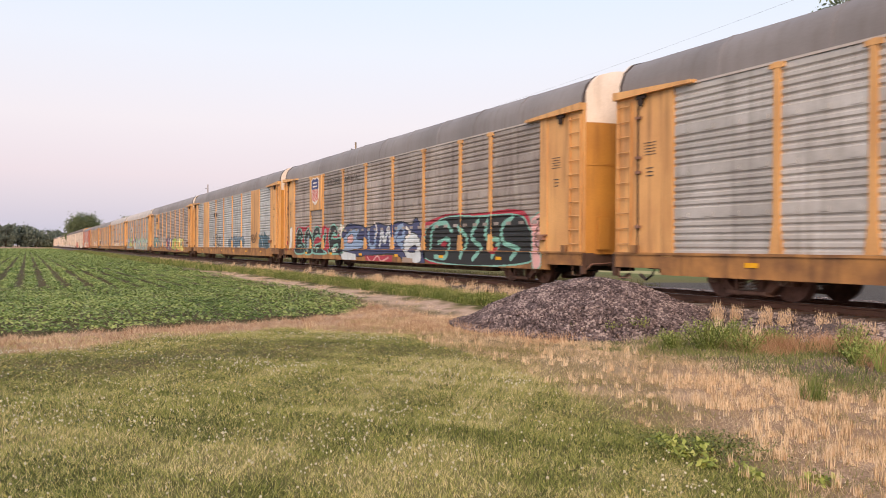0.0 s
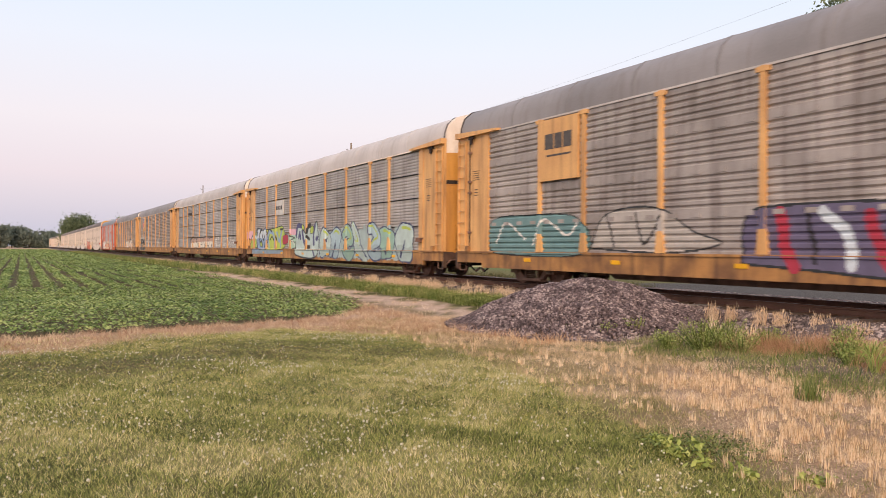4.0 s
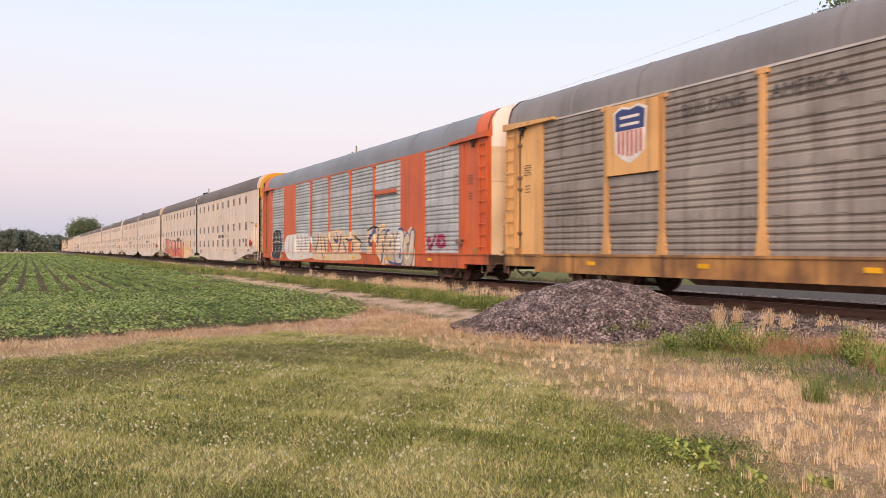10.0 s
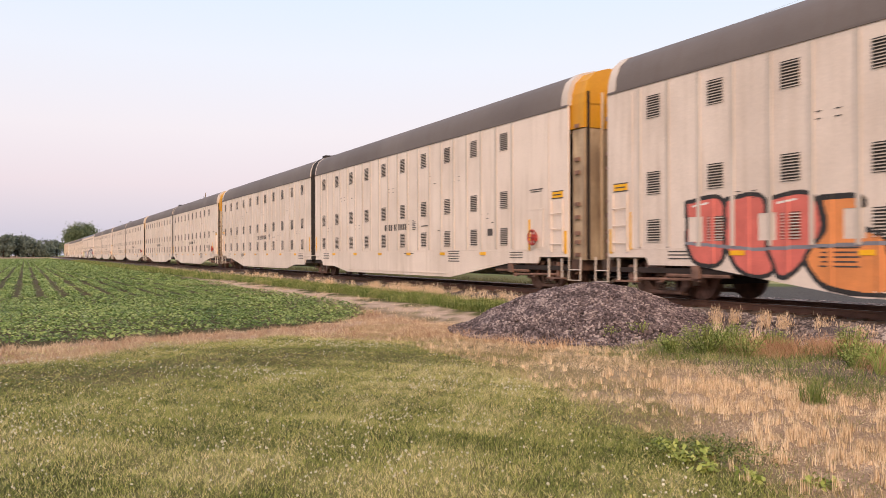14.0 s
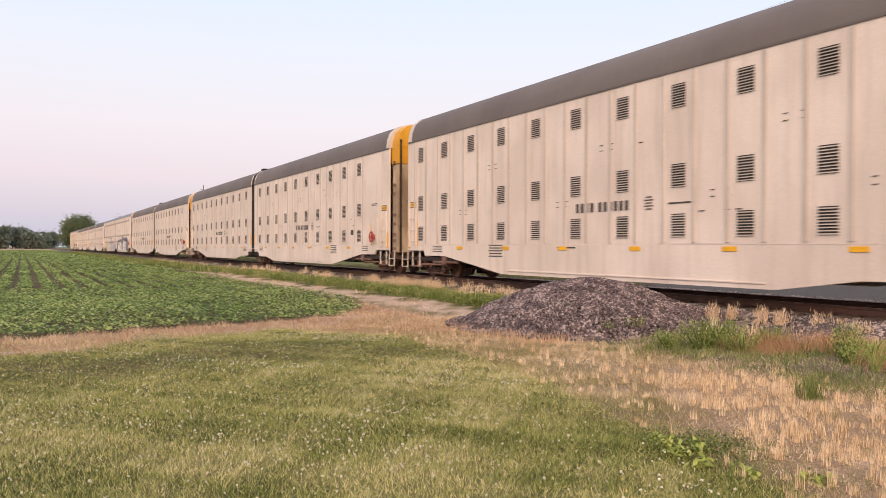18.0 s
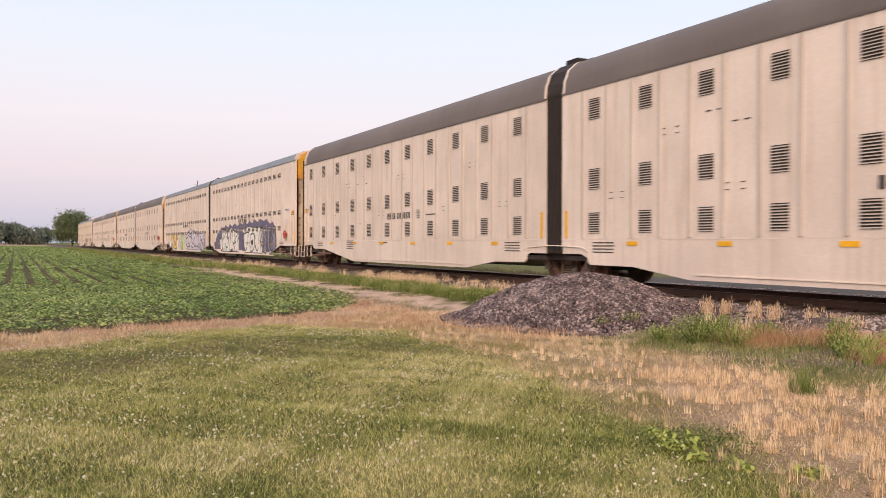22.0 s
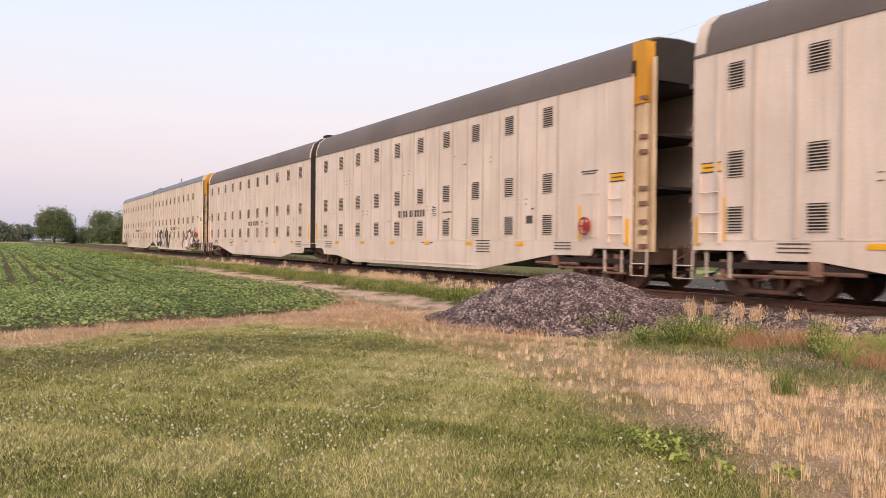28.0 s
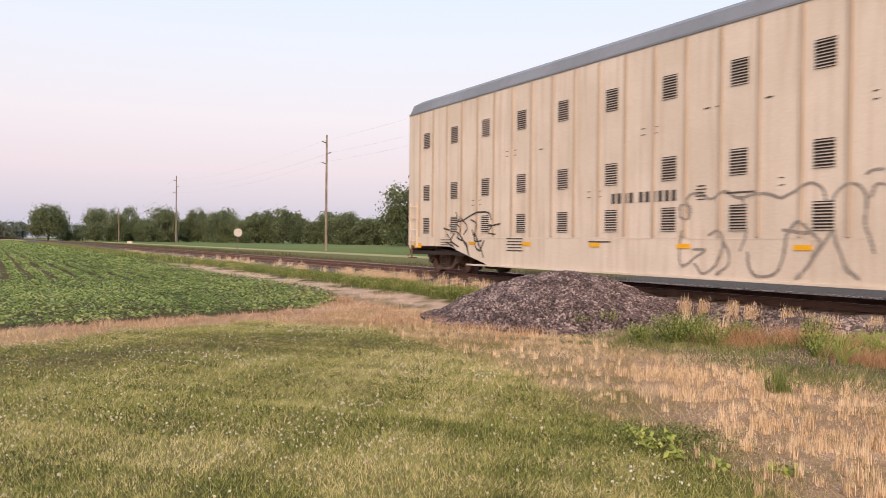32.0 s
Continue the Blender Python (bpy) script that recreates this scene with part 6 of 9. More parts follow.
art.line("RUSTY", 0.07, (28.15, 1.15), (27.2, 1.25), (26.8, 1.35), (26.2, 1.3))
art.blob("CORAL", 0.09, (41.2, 2.2), (40.2, 2.2), (40.15, 1.05), (40.6, 0.8), (41.15, 1.1))
art.blob("CORAL", 0.09, (40.1, 2.2), (39.2, 2.2), (39.05, 1.3), (38.95, 0.7), (39.6, 0.65), (40.1, 1.2))
art.blob("CORAL", 0.09, (39.05, 2.15), (38.15, 2.2), (37.85, 1.65), (38.2, 0.95), (38.75, 0.6), (39.05, 1.2))
art.blob("FLAME", 0.1, (37.9, 2.1), (37.1, 2.05), (37.1, 1.55), (36.65, 1.3), (36.55, 0.4), (37.75, 0.45), (38.2, 0.95), (37.8, 1.55))
art.blob("CORAL", 0.11, (36.5, 2.05), (35.45, 2.05), (35.45, 1.55), (35.15, 1.05), (35.1, 0.35), (36.2, 0.35), (36.2, 0.95), (36.55, 1.3))
art.blob("CORAL", 0.11, (35.3, 1.9), (34.45, 2.05), (34, 1.65), (33.95, 0.95), (34.05, 0.3), (35, 0.3), (35.25, 0.95))
art.blob("CORAL", 0.11, (34, 1.95), (32.9, 2), (32.8, 1.3), (32.3, 1.1), (32.35, 0.3), (33.65, 0.25), (33.8, 0.95))
art.blob("FLAME", 0.11, (32.8, 1.8), (32.2, 2), (31.55, 1.75), (31.6, 1.35), (32.3, 1.15), (32.75, 1.35))
art.blob("CORAL", 0.11, (32.7, 1.1), (31.9, 1.2), (31.3, 1), (31.15, 0.25), (32.2, 0.25), (32.4, 0.6))
art.blob("CORAL", 0.11, (31.6, 1.95), (30.75, 1.95), (30.85, 1.4), (30.5, 1.15), (30.35, 0.4), (31, 0.3), (31.25, 0.8), (31.5, 1.35))
art.blob("FLAME", 0.1, (30.85, 1.85), (30.1, 2.05), (30.2, 1.55), (30.85, 1.4))
art.blob("FLAME", 0.12, (30.3, 1.5), (29.7, 1.7), (29.15, 1.45), (29, 0.85), (29.15, 0.3), (30.05, 0.25), (30.35, 0.75))
art.line("INK", 0.16, (34.75, 1.5), (34.45, 1.2), (34.65, 0.8))
art.line("INK", 0.1, (36.5, 2.05), (36.65, 1.4), (36.4, 0.75))
art.bent("INK", 0.08, (30.85, 1.3), (30.55, 1.4))
art.line("CHALK", 0.04, (41, 2.1), (40.6, 2.15))
art.line("CHALK", 0.04, (38.8, 2.05), (38.4, 2.1))
art.line("CHALK", 0.05, (30.1, 1.35), (29.7, 1.55))
art.line("CHALK", 0.05, (32.55, 1), (31.9, 1.1))
art.bent("SLATE", 0.07, (41.2, 1.3), (39.35, 1.15), (35.15, 1.3), (32.9, 1.3))
art.done("red and orange bubble graffiti with black outlines")
plain_white(1, "plain off-white articulated railcar with brown-grey roof", seed=2)
plain_white(2, "plain off-white articulated railcar with brown-grey roof", seed=3)
plain_white(3, "plain off-white articulated railcar with brown-grey roof", seed=4)
plain_white(4, "plain off-white articulated railcar with brown-grey roof", seed=5)
w5 = plain_white(5, "off-white articulated railcar with blue-grey roof and violet graffiti", kind=2, roof_mat=ROOF_BLUE, seed=6)
art = Spray(w5, "W", "INK", **on_white(w5, 2))
art.flat("VIOLET", 0, (20.6, 0.75), (20.1, 1.35), (19.5, 1.75), (18.8, 1.9), (18.2, 2.25), (17.6, 2.1), (17, 2.35), (16.3, 2.15), (15.7, 2.4), (15, 2.2), (14.3, 2.4), (13.6, 2.2), (12.9, 2.45), (12.2, 2.25), (12.2, 0.6), (20.6, 0.6))
art.flat("CHALK", 0.06, (18.75, 1.35), (18.15, 1.45), (17.95, 2.05), (17.45, 2), (16.65, 2.1), (16.5, 1.65), (16.4, 1.95), (15.7, 2), (15.3, 2.15), (14.8, 1.95), (14.3, 1.85), (13.9, 1.75), (13.2, 1.8), (13.2, 0.45), (14.8, 0.5), (16.3, 0.45), (17.85, 0.45), (18.45, 0.55), (18.7, 0.9))
art.line("INK", 0.1, (18.65, 1.4), (18.1, 1.3), (17.85, 1), (18.05, 0.65), (18.4, 0.5))
art.line("INK", 0.09, (18.1, 1.8), (17.85, 2.05), (17.5, 2), (17.85, 1.45), (17.65, 1.35), (16.65, 2))
art.line("INK", 0.10, (16.65, 1.5), (16.15, 1.2), (15.75, 0.7), (15.65, 0.45))
art.line("INK", 0.12, (16.5, 1.95), (16.4, 1.55), (16.05, 1.35))
art.line("INK", 0.09, (15.7, 1.9), (15.5, 1.55), (15.45, 1.1), (15.6, 1.45))
art.flat("INK", 0, (15.3, 1.95), (14.85, 1.95), (14.8, 1.8), (15.2, 1.8))
art.line("INK", 0.08, (15.15, 1.8), (15.05, 1.55), (14.85, 1.55), (14.75, 1.8))
art.bent("INK", 0.07, (14.65, 1.15), (13.65, 1.55))
art.flat("INK", 0, (14.55, 1.05), (13.95, 1.25), (13.9, 1.15), (14.3, 0.95))
art.line("INK", 0.1, (14.35, 1.85), (14.2, 1.35))
art.flat("INK", 0, (15.55, 0.6), (14.95, 0.7), (14.8, 0.45), (15.55, 0.45))
art.line("INK", 0.1, (14.8, 1.15), (14.35, 0.65), (14.4, 0.45))
art.flat("AQUA", 0, (17.4, 1.1), (17.05, 0.9), (17, 0.45), (17.4, 0.45))
art.flat("BLUSH", 0, (18, 0.65), (17.45, 0.7), (17.35, 0.5), (18.05, 0.45))
art.flat("BLUSH", 0, (14.2, 0.6), (13.65, 0.65), (13.6, 0.5), (14.15, 0.5))
art.line("INK", 0.1, (17.05, 1), (16.85, 0.65), (17, 0.45))
art.flat("INK", 0, (16.85, 0.85), (16.5, 0.85), (16.4, 0.7), (16.8, 0.7))
art.line("INK", 0.1, (13.55, 1.15), (13.4, 1.35), (13.2, 1.4))
art.line("INK", 0.1, (13.6, 1.65), (13.45, 1.75), (13.2, 1.7))
art.done("white, violet and yellow graffiti with black outlines")
art = Spray(w5, "W", "INK", **on_white(w5, 2))
art.flat("VIOLET", 0, (12.3, 2.3), (11.6, 2.5), (11, 2.25), (10.4, 2.5), (9.8, 2.3), (9.2, 2.55), (8.5, 2.35), (7.9, 2.55), (7.2, 2.4), (6.5, 2.5), (5.8, 2.2), (5.2, 2.3), (4.6, 1.9), (4.4, 0.9), (5, 0.6), (12.3, 0.55))
art.flat("CHALK", 0.05, (11.95, 2), (10.75, 2.1), (9.5, 2.05), (8.65, 2.05), (7.4, 2.05), (7.4, 0.45), (9.25, 0.45), (11.65, 0.45))
art.line("INK", 0.09, (11.75, 1.65), (11.15, 1.75), (10.6, 1.75))
art.line("INK", 0.09, (10.75, 1.7), (10.9, 1.1), (11.35, 0.6), (11.8, 0.75))
art.line("INK", 0.09, (10.35, 1.05), (10.1, 1.55), (9.45, 1.65), (9.15, 1.2), (9.4, 0.7), (10.05, 0.55), (10.35, 1.05))
art.line("INK", 0.09, (9.1, 1.65), (9.05, 0.95), (8.7, 0.6), (8.3, 0.75), (8.2, 1.45))
art.line("INK", 0.09, (8, 1.8), (7.9, 1.15), (7.95, 0.55))
art.line("INK", 0.09, (7.4, 1.8), (7.8, 1.2), (7.4, 0.8))
art.flat("INK", 0, (10.05, 1.2), (9.55, 1.3), (9.6, 0.95), (9.95, 0.9))
art.done("white, violet and yellow graffiti with black outlines")
art = Spray(w5, "W", "INK", **on_white(w5, 2))
art.flat("MINT", 0, (38.95, 0.95), (38.3, 0.65), (37.3, 0.65), (36.65, 0.7), (36.55, 0.5), (38.9, 0.45))
art.line("GOLD", 0.62, (39.55, 1.65), (38.9, 1.65), (38.45, 1.35), (38.05, 0.95), (37.45, 0.75), (36.85, 0.9), (36.7, 1.25), (36.75, 1.6), (37.1, 1.5))
art.line("GOLD", 0.4, (38.3, 1.5), (38.1, 1.8), (37.7, 1.85))
art.line("INK", 0.09, (39.85, 1.8), (39.4, 1.95), (38.75, 1.8), (38.3, 1.45), (37.9, 1.1), (37.4, 0.9), (36.95, 1.1), (36.85, 1.45), (37.2, 1.4), (37.2, 1.55), (36.55, 1.8), (36.2, 1.6), (36.25, 1.45), (36.6, 1.35), (36.65, 0.8), (37.1, 0.5), (37.9, 0.5))
art.line("INK", 0.09, (38.55, 0.95), (38.3, 0.6), (37.95, 0.5))
art.line("INK", 0.08, (38.3, 1.6), (38.05, 2), (37.65, 1.95))
art.flat("LILAC", 0, (41, 1.25), (40.5, 1.3), (40.45, 0.75), (41, 0.8))
art.flat("CHALK", 0, (40.45, 1.15), (39.95, 1.25), (39.8, 0.65), (40.35, 0.65))
art.flat("BROWNISH", 0, (39.85, 0.95), (39.15, 1.1), (38.95, 0.6), (39.65, 0.6))
art.flat("LILAC", 0, (35.95, 1.45), (35.4, 1.55), (35.3, 0.5), (35.95, 0.55))
art.flat("CHALK", 0, (36.5, 1.35), (35.95, 1.35), (35.95, 0.55), (36.5, 0.65))
art.flat("LEAFY", 0, (35.35, 1.75), (34.4, 1.75), (33.9, 1.95), (33.15, 1.9), (32.45, 1.9), (32.45, 0.5), (35.25, 0.5))
art.line("MINT", 0.14, (35.35, 1.75), (34.9, 1.55), (34.75, 1.75))
art.line("OLIVEY", 0.16, (35.1, 1.2), (34.8, 0.5))
art.line("INK", 0.14, (34.25, 1.8), (33.85, 1.95), (33.6, 1.8), (33.8, 1.7))
art.blob("MINT", 0, (33.6, 1.7), (33.3, 1.8), (33.1, 1.6), (33.2, 1.3), (33.5, 1.35))
art.line("OLIVEY", 0.3, (33.85, 1.65), (33.9, 1.15), (33.75, 0.55))
art.blob("OLIVEY", 0.05, (34.35, 0.75), (34.05, 0.9), (34, 0.5), (34.35, 0.45))
art.line("MINT", 0.3, (33, 1.15), (32.65, 1.2), (32.45, 1.05))
art.line("OLIVEY", 0.16, (32.9, 1.65), (32.65, 1.7), (32.45, 1.6))
art.line("OLIVEY", 0.12, (34.6, 1.6), (34.25, 1.3), (34.5, 0.95))
art.done("white, violet and yellow graffiti with black outlines")
art = Spray(w5, "W", "INK", **on_white(w5, 2))
art.flat("LILAC", 0.05, (32.25, 1.2), (32, 1.75), (30.9, 2.05), (30, 2.3), (29.15, 2.05), (28.25, 2.1), (27.6, 1.85), (26.7, 1.9), (26.65, 0.5), (29.8, 0.45), (32, 0.55))
art.line("INK", 0.1, (32.2, 1.2), (32, 1.7), (31.15, 2), (30.7, 1.8), (31.3, 1.6), (31.85, 1.45))
art.line("INK", 0.1, (32, 1), (31.35, 0.7), (30.55, 0.8), (30.95, 1.05))
art.line("INK", 0.1, (30.4, 1.95), (29.7, 1.7), (29.25, 1.3), (29.85, 1.55), (30.5, 1.6))
art.line("INK", 0.1, (28.9, 1.9), (28.25, 2.05), (28, 1.75), (28.4, 1.5), (28.7, 1.05), (28, 0.75), (27.65, 1.1))
art.line("INK", 0.1, (29.55, 1.2), (28.9, 0.9), (29.15, 0.65), (29.8, 0.8))
art.line("INK", 0.12, (27.45, 1.3), (27.25, 1.7), (26.65, 1.75))
art.line("INK", 0.12, (27.45, 0.7), (27.05, 0.8), (26.65, 0.65))
art.blob("CHALK", 0.05, (28.5, 1.8), (28.15, 1.9), (28.05, 1.6), (28.35, 1.5))
art.line("CHALK", 0.06, (31.7, 1.65), (31.05, 1.8))
art.blob("LEAFY", 0, (30.55, 1.55), (29.95, 1.3), (30.4, 0.95), (30.8, 1.2))
art.done("white, violet and yellow graffiti with black outlines")
graffiti(w5, 4.6, 7.4, 0.50, 2.0, 3, [(0.76, 0.73, 0.70)], (0.03, 0.027, 0.028), 91, 0.26, "W", (0.14, 0.12, 0.20), **on_white(w5, 2))
graffiti(w5, 24.0, 26.6, 0.45, 2.0, 3, [(0.55, 0.50, 0.60), (0.62, 0.58, 0.64)], (0.05, 0.045, 0.06), 92, 0.32, "W", (0.55, 0.50, 0.60), **on_white(w5, 2))
plain_white(6, "plain off-white articulated railcar with brown-grey roof", seed=7)
plain_white(7, "off-white articulated railcar with an open dark front end", seed=8, open_front=True)
w8 = plain_white(8, "aged cream articulated railcar at the tail with black graffiti", kind=3, roof_mat=ROOF_BLUE, wall=CREAM_OLD, seed=9, tail=True)
art = Spray(w8, "W", "PALE", **on_white(w8, 3))
art.flat("PALE", 0.05, (19.85, 2.25), (19.2, 2.2), (19.35, 1.2), (18.7, 1.2), (18.45, 2.15), (17.35, 2.1), (17.4, 1.7), (17.35, 0.95), (17.75, 0.45), (18.5, 0.4), (18.8, 0.5), (20.1, 0.55), (20.3, 1.85), (19.85, 1.85))
art.flat("INK", 0, (19.75, 2.15), (19.3, 2.1), (19.3, 1.5), (19.45, 1.05), (19.05, 0.9), (18.7, 1.1), (18.45, 0.85), (18.8, 0.55), (20.05, 0.6), (20.1, 0.85), (19.85, 0.9), (19.85, 1.4), (20.2, 1.4), (20.15, 1.8), (19.8, 1.75))
art.bent("INK", 0.36, (17.45, 1.9), (18.1, 1.85), (18.6, 1.65))
art.bent("INK", 0.4, (18.1, 1.9), (18.3, 1.25), (18.2, 0.7), (17.75, 0.75), (17.5, 1.05))
art.bent("INK", 0.3, (18.25, 1.4), (17.9, 1.4))
art.flat("ROSE", 0.05, (16.8, 2.1), (16.2, 2.1), (16.25, 1.4), (16.2, 1.1), (15.75, 1.1), (15.8, 0.55), (17.2, 0.45), (17.25, 0.75), (16.9, 1.2), (17.35, 1.35), (17.2, 1.75), (16.8, 1.75))
art.flat("PALE", 0, (16.7, 1.2), (16.45, 1.2), (16.45, 0.8), (16.7, 0.8))
art.bent("INK", 0.44, (15.25, 2.05), (15.35, 1.3), (15.35, 0.45))
art.line("INK", 0.4, (15.9, 1.45), (15.55, 1.75), (15.05, 1.9), (14.65, 1.75), (14.6, 1.5), (14.9, 1.35), (15.3, 1.3))
art.line("INK", 0.46, (14.95, 1.25), (14.65, 0.8), (14.3, 0.65), (13.95, 0.95), (13.85, 1.45))
art.done("large sprayed graffiti letters and outlines on faded paint")
art = Spray(w8, "W", "PALE", **on_white(w8, 3))
art.line("TAN", 0.14, (12.95, 0.5), (12.9, 1.7), (12, 1.8), (11.9, 1.3), (12.6, 1.25))
art.bent("TAN", 0.14, (12.4, 1.2), (11.6, 0.55))
art.flat("MIST", 0, (11.6, 1.7), (10.85, 1.75), (10.65, 1.05), (11.1, 0.7), (11.65, 0.95))
art.line("TAN", 0.14, (9.8, 1.6), (10.4, 1.4), (10.45, 0.85), (9.75, 0.6))
art.line("TAN", 0.14, (9.5, 1.7), (9.45, 0.6))
art.line("TAN", 0.14, (9.05, 1.5), (9.45, 1.15), (8.95, 0.7))
art.flat("PALE", 0.04, (7.6, 1.55), (6.5, 1.75), (5.25, 1.85), (4.3, 1.6), (3.7, 1.35), (3.25, 0.9), (3.65, 0.65), (5.8, 0.5), (7.85, 0.55), (8, 1.1))
art.line("WINE", 0.34, (7.65, 1.8), (7.4, 1.4), (8.15, 0.95), (7.95, 0.55))
art.line("WINE", 0.22, (6.4, 1.8), (6.9, 1.25), (7.15, 0.85), (6.45, 0.5), (5.75, 0.6))
art.line("INK", 0.22, (6.55, 1.2), (5.95, 1.7), (5.3, 1.9), (4.9, 1.75))
art.line("WINE", 0.2, (5, 1.9), (4.45, 1.55), (5, 1.35), (5.3, 1.05), (4.75, 0.7), (3.85, 1))
art.line("INK", 0.24, (3.4, 1.95), (3.65, 1.4), (4.15, 1.05))
art.line("INK", 0.2, (3.65, 1.15), (3.1, 0.95), (2.35, 1.05), (1.65, 1.3))
art.line("INK", 0.16, (5.75, 1.25), (5.45, 0.7), (4.85, 0.5))
art.flat("CHALK", 0, (7.35, 1.2), (6.2, 1.15), (6.2, 0.6), (7.4, 0.6))
art.line("CHALK", 0.16, (3.3, 1.35), (3, 1.05), (2.8, 0.75))
art.done("large sprayed graffiti letters and outlines on faded paint")
art = Spray(w8, "W", "PALE", **on_white(w8, 3))
art.line("SOOT", 0.043, (31.35, 1.65), (31.1, 1.6), (31.05, 1.85), (31.3, 1.9), (31.35, 1.65))
art.line("SOOT", 0.056, (31.1, 1.6), (31.1, 2.05), (30.8, 2.15), (30.5, 2), (30.15, 2.15), (29.8, 2), (29.45, 2.05), (29.15, 2.05), (28.8, 1.95))
art.line("SOOT", 0.056, (28.8, 1.95), (28.55, 2.05), (28.2, 2.2), (27.95, 2), (27.8, 1.35), (28.2, 0.75), (28.5, 0.45))
art.line("SOOT", 0.05, (31.25, 1.35), (31.35, 0.85), (31.2, 0.6), (30.85, 0.8), (30.6, 0.95), (30.95, 0.95))
art.line("SOOT", 0.056, (30.55, 1.25), (30.3, 1.35), (30.15, 1.15), (30.35, 0.65), (30.7, 0.45), (30.9, 0.65))
art.line("SOOT", 0.056, (30.15, 1.15), (30, 0.7), (30.3, 0.45))
art.line("SOOT", 0.056, (29.7, 1.95), (29.6, 1.4), (29.75, 0.95))
art.line("SOOT", 0.062, (29.55, 0.9), (29.5, 0.55), (29.2, 0.45), (28.85, 0.6), (28.7, 1.2), (28.45, 1.5), (28.25, 1.3), (28.75, 1.35))
art.line("SOOT", 0.062, (28.2, 1.3), (28, 1.1), (28.15, 0.85))
art.line("SOOT", 0.056, (27.8, 1.7), (27.7, 2), (27.45, 2.15), (27.2, 2), (27.15, 1.35), (27, 0.95))
art.line("SOOT", 0.062, (27.75, 1.35), (27.6, 0.85), (27.3, 0.5))
art.line("SOOT", 0.05, (27.15, 2.3), (27.05, 2.35), (26.85, 2.35))
art.line("SOOT", 0.05, (27.1, 1.9), (27, 2.1), (26.85, 2.1))
art.line("INK", 0.05, (40.8, 2), (40.55, 1.7), (39.65, 1.95), (38.9, 1.95), (38.75, 1.75))
art.line("INK", 0.05, (41.6, 1.5), (40.55, 1.3), (40, 0.7), (39.85, 0.5))
art.line("INK", 0.05, (41.4, 1.05), (40.75, 0.8), (40.15, 0.55))
art.line("INK", 0.05, (39.6, 1.3), (39.15, 0.6))
art.line("INK", 0.05, (40.5, 1.85), (41, 1.35))
art.line("INK", 0.05, (38.9, 1.85), (39, 1.55), (38.25, 1.6))
art.line("INK", 0.04, (39.8, 1.45), (39.6, 1.1), (39.25, 1.1))
art.line("INK", 0.05, (41.2, 1.6), (40.9, 1.35), (41.1, 1.1), (40.6, 0.9))
art.line("INK", 0.05, (40.9, 1.75), (40.5, 1.45), (40.7, 1.2), (40.2, 1.05), (40, 0.7))
art.line("INK", 0.05, (40.4, 1.8), (40.1, 1.5), (40.3, 1.3))
art.line("INK", 0.05, (39.9, 1.75), (39.5, 1.6), (39.7, 1.2), (39.4, 0.8), (39.1, 1.1))
art.line("INK", 0.04, (39.2, 1.6), (38.7, 1.55), (38.9, 1.35), (38.5, 1.3))
art.line("INK", 0.04, (41.3, 1.3), (41, 0.95), (40.7, 0.75), (40.5, 0.65))
art.done("large sprayed graffiti letters and outlines on faded paint")


# ---- the ground ----
rng = np.random.default_rng(7)


def lawn_edge(y):
    """How far to the right the mown lawn reaches."""
    return np.interp(y, [2, 3.7, 4.9, 5.8, 7.5, 10, 13.3, 20], [4.2, 4.5, 4.8, 5.0, 5.6, 5.9, 6.2, 6.2])


def stubble_edge(y):
    """Where the dense stubble begins, beyond the lawn's edge."""
    return np.interp(y, [3.0, 4.1, 5.0, 6.3, 7.6, 9.0], [4.6, 5.2, 5.7, 6.3, 6.9, 7.7])


def field_edge(x):
    """Where the crop begins, ahead of the camera."""
    return np.interp(x, [-60, 1.0, 2.6, 4.3, 6.6, 8.4, 9.2], [15.0, 16.2, 16.8, 16.9, 17.7, 20.3, 23.0])


def wavy(x, y, s, k=0.0):
    return (np.sin(x * s + k) * np.cos(y * s * 1.13 + 1.7 * k) + 0.6 * np.sin(x * s * 2.3 + y * s * 1.9 + k) + 0.4 * np.cos(x * s * 4.1 - y * s * 3.7 + 2 * k)) / 2.0


def sstep(v, a, b):
    t = np.clip((v - a) / (b - a), 0, 1)
    return t * t * (3 - 2 * t)


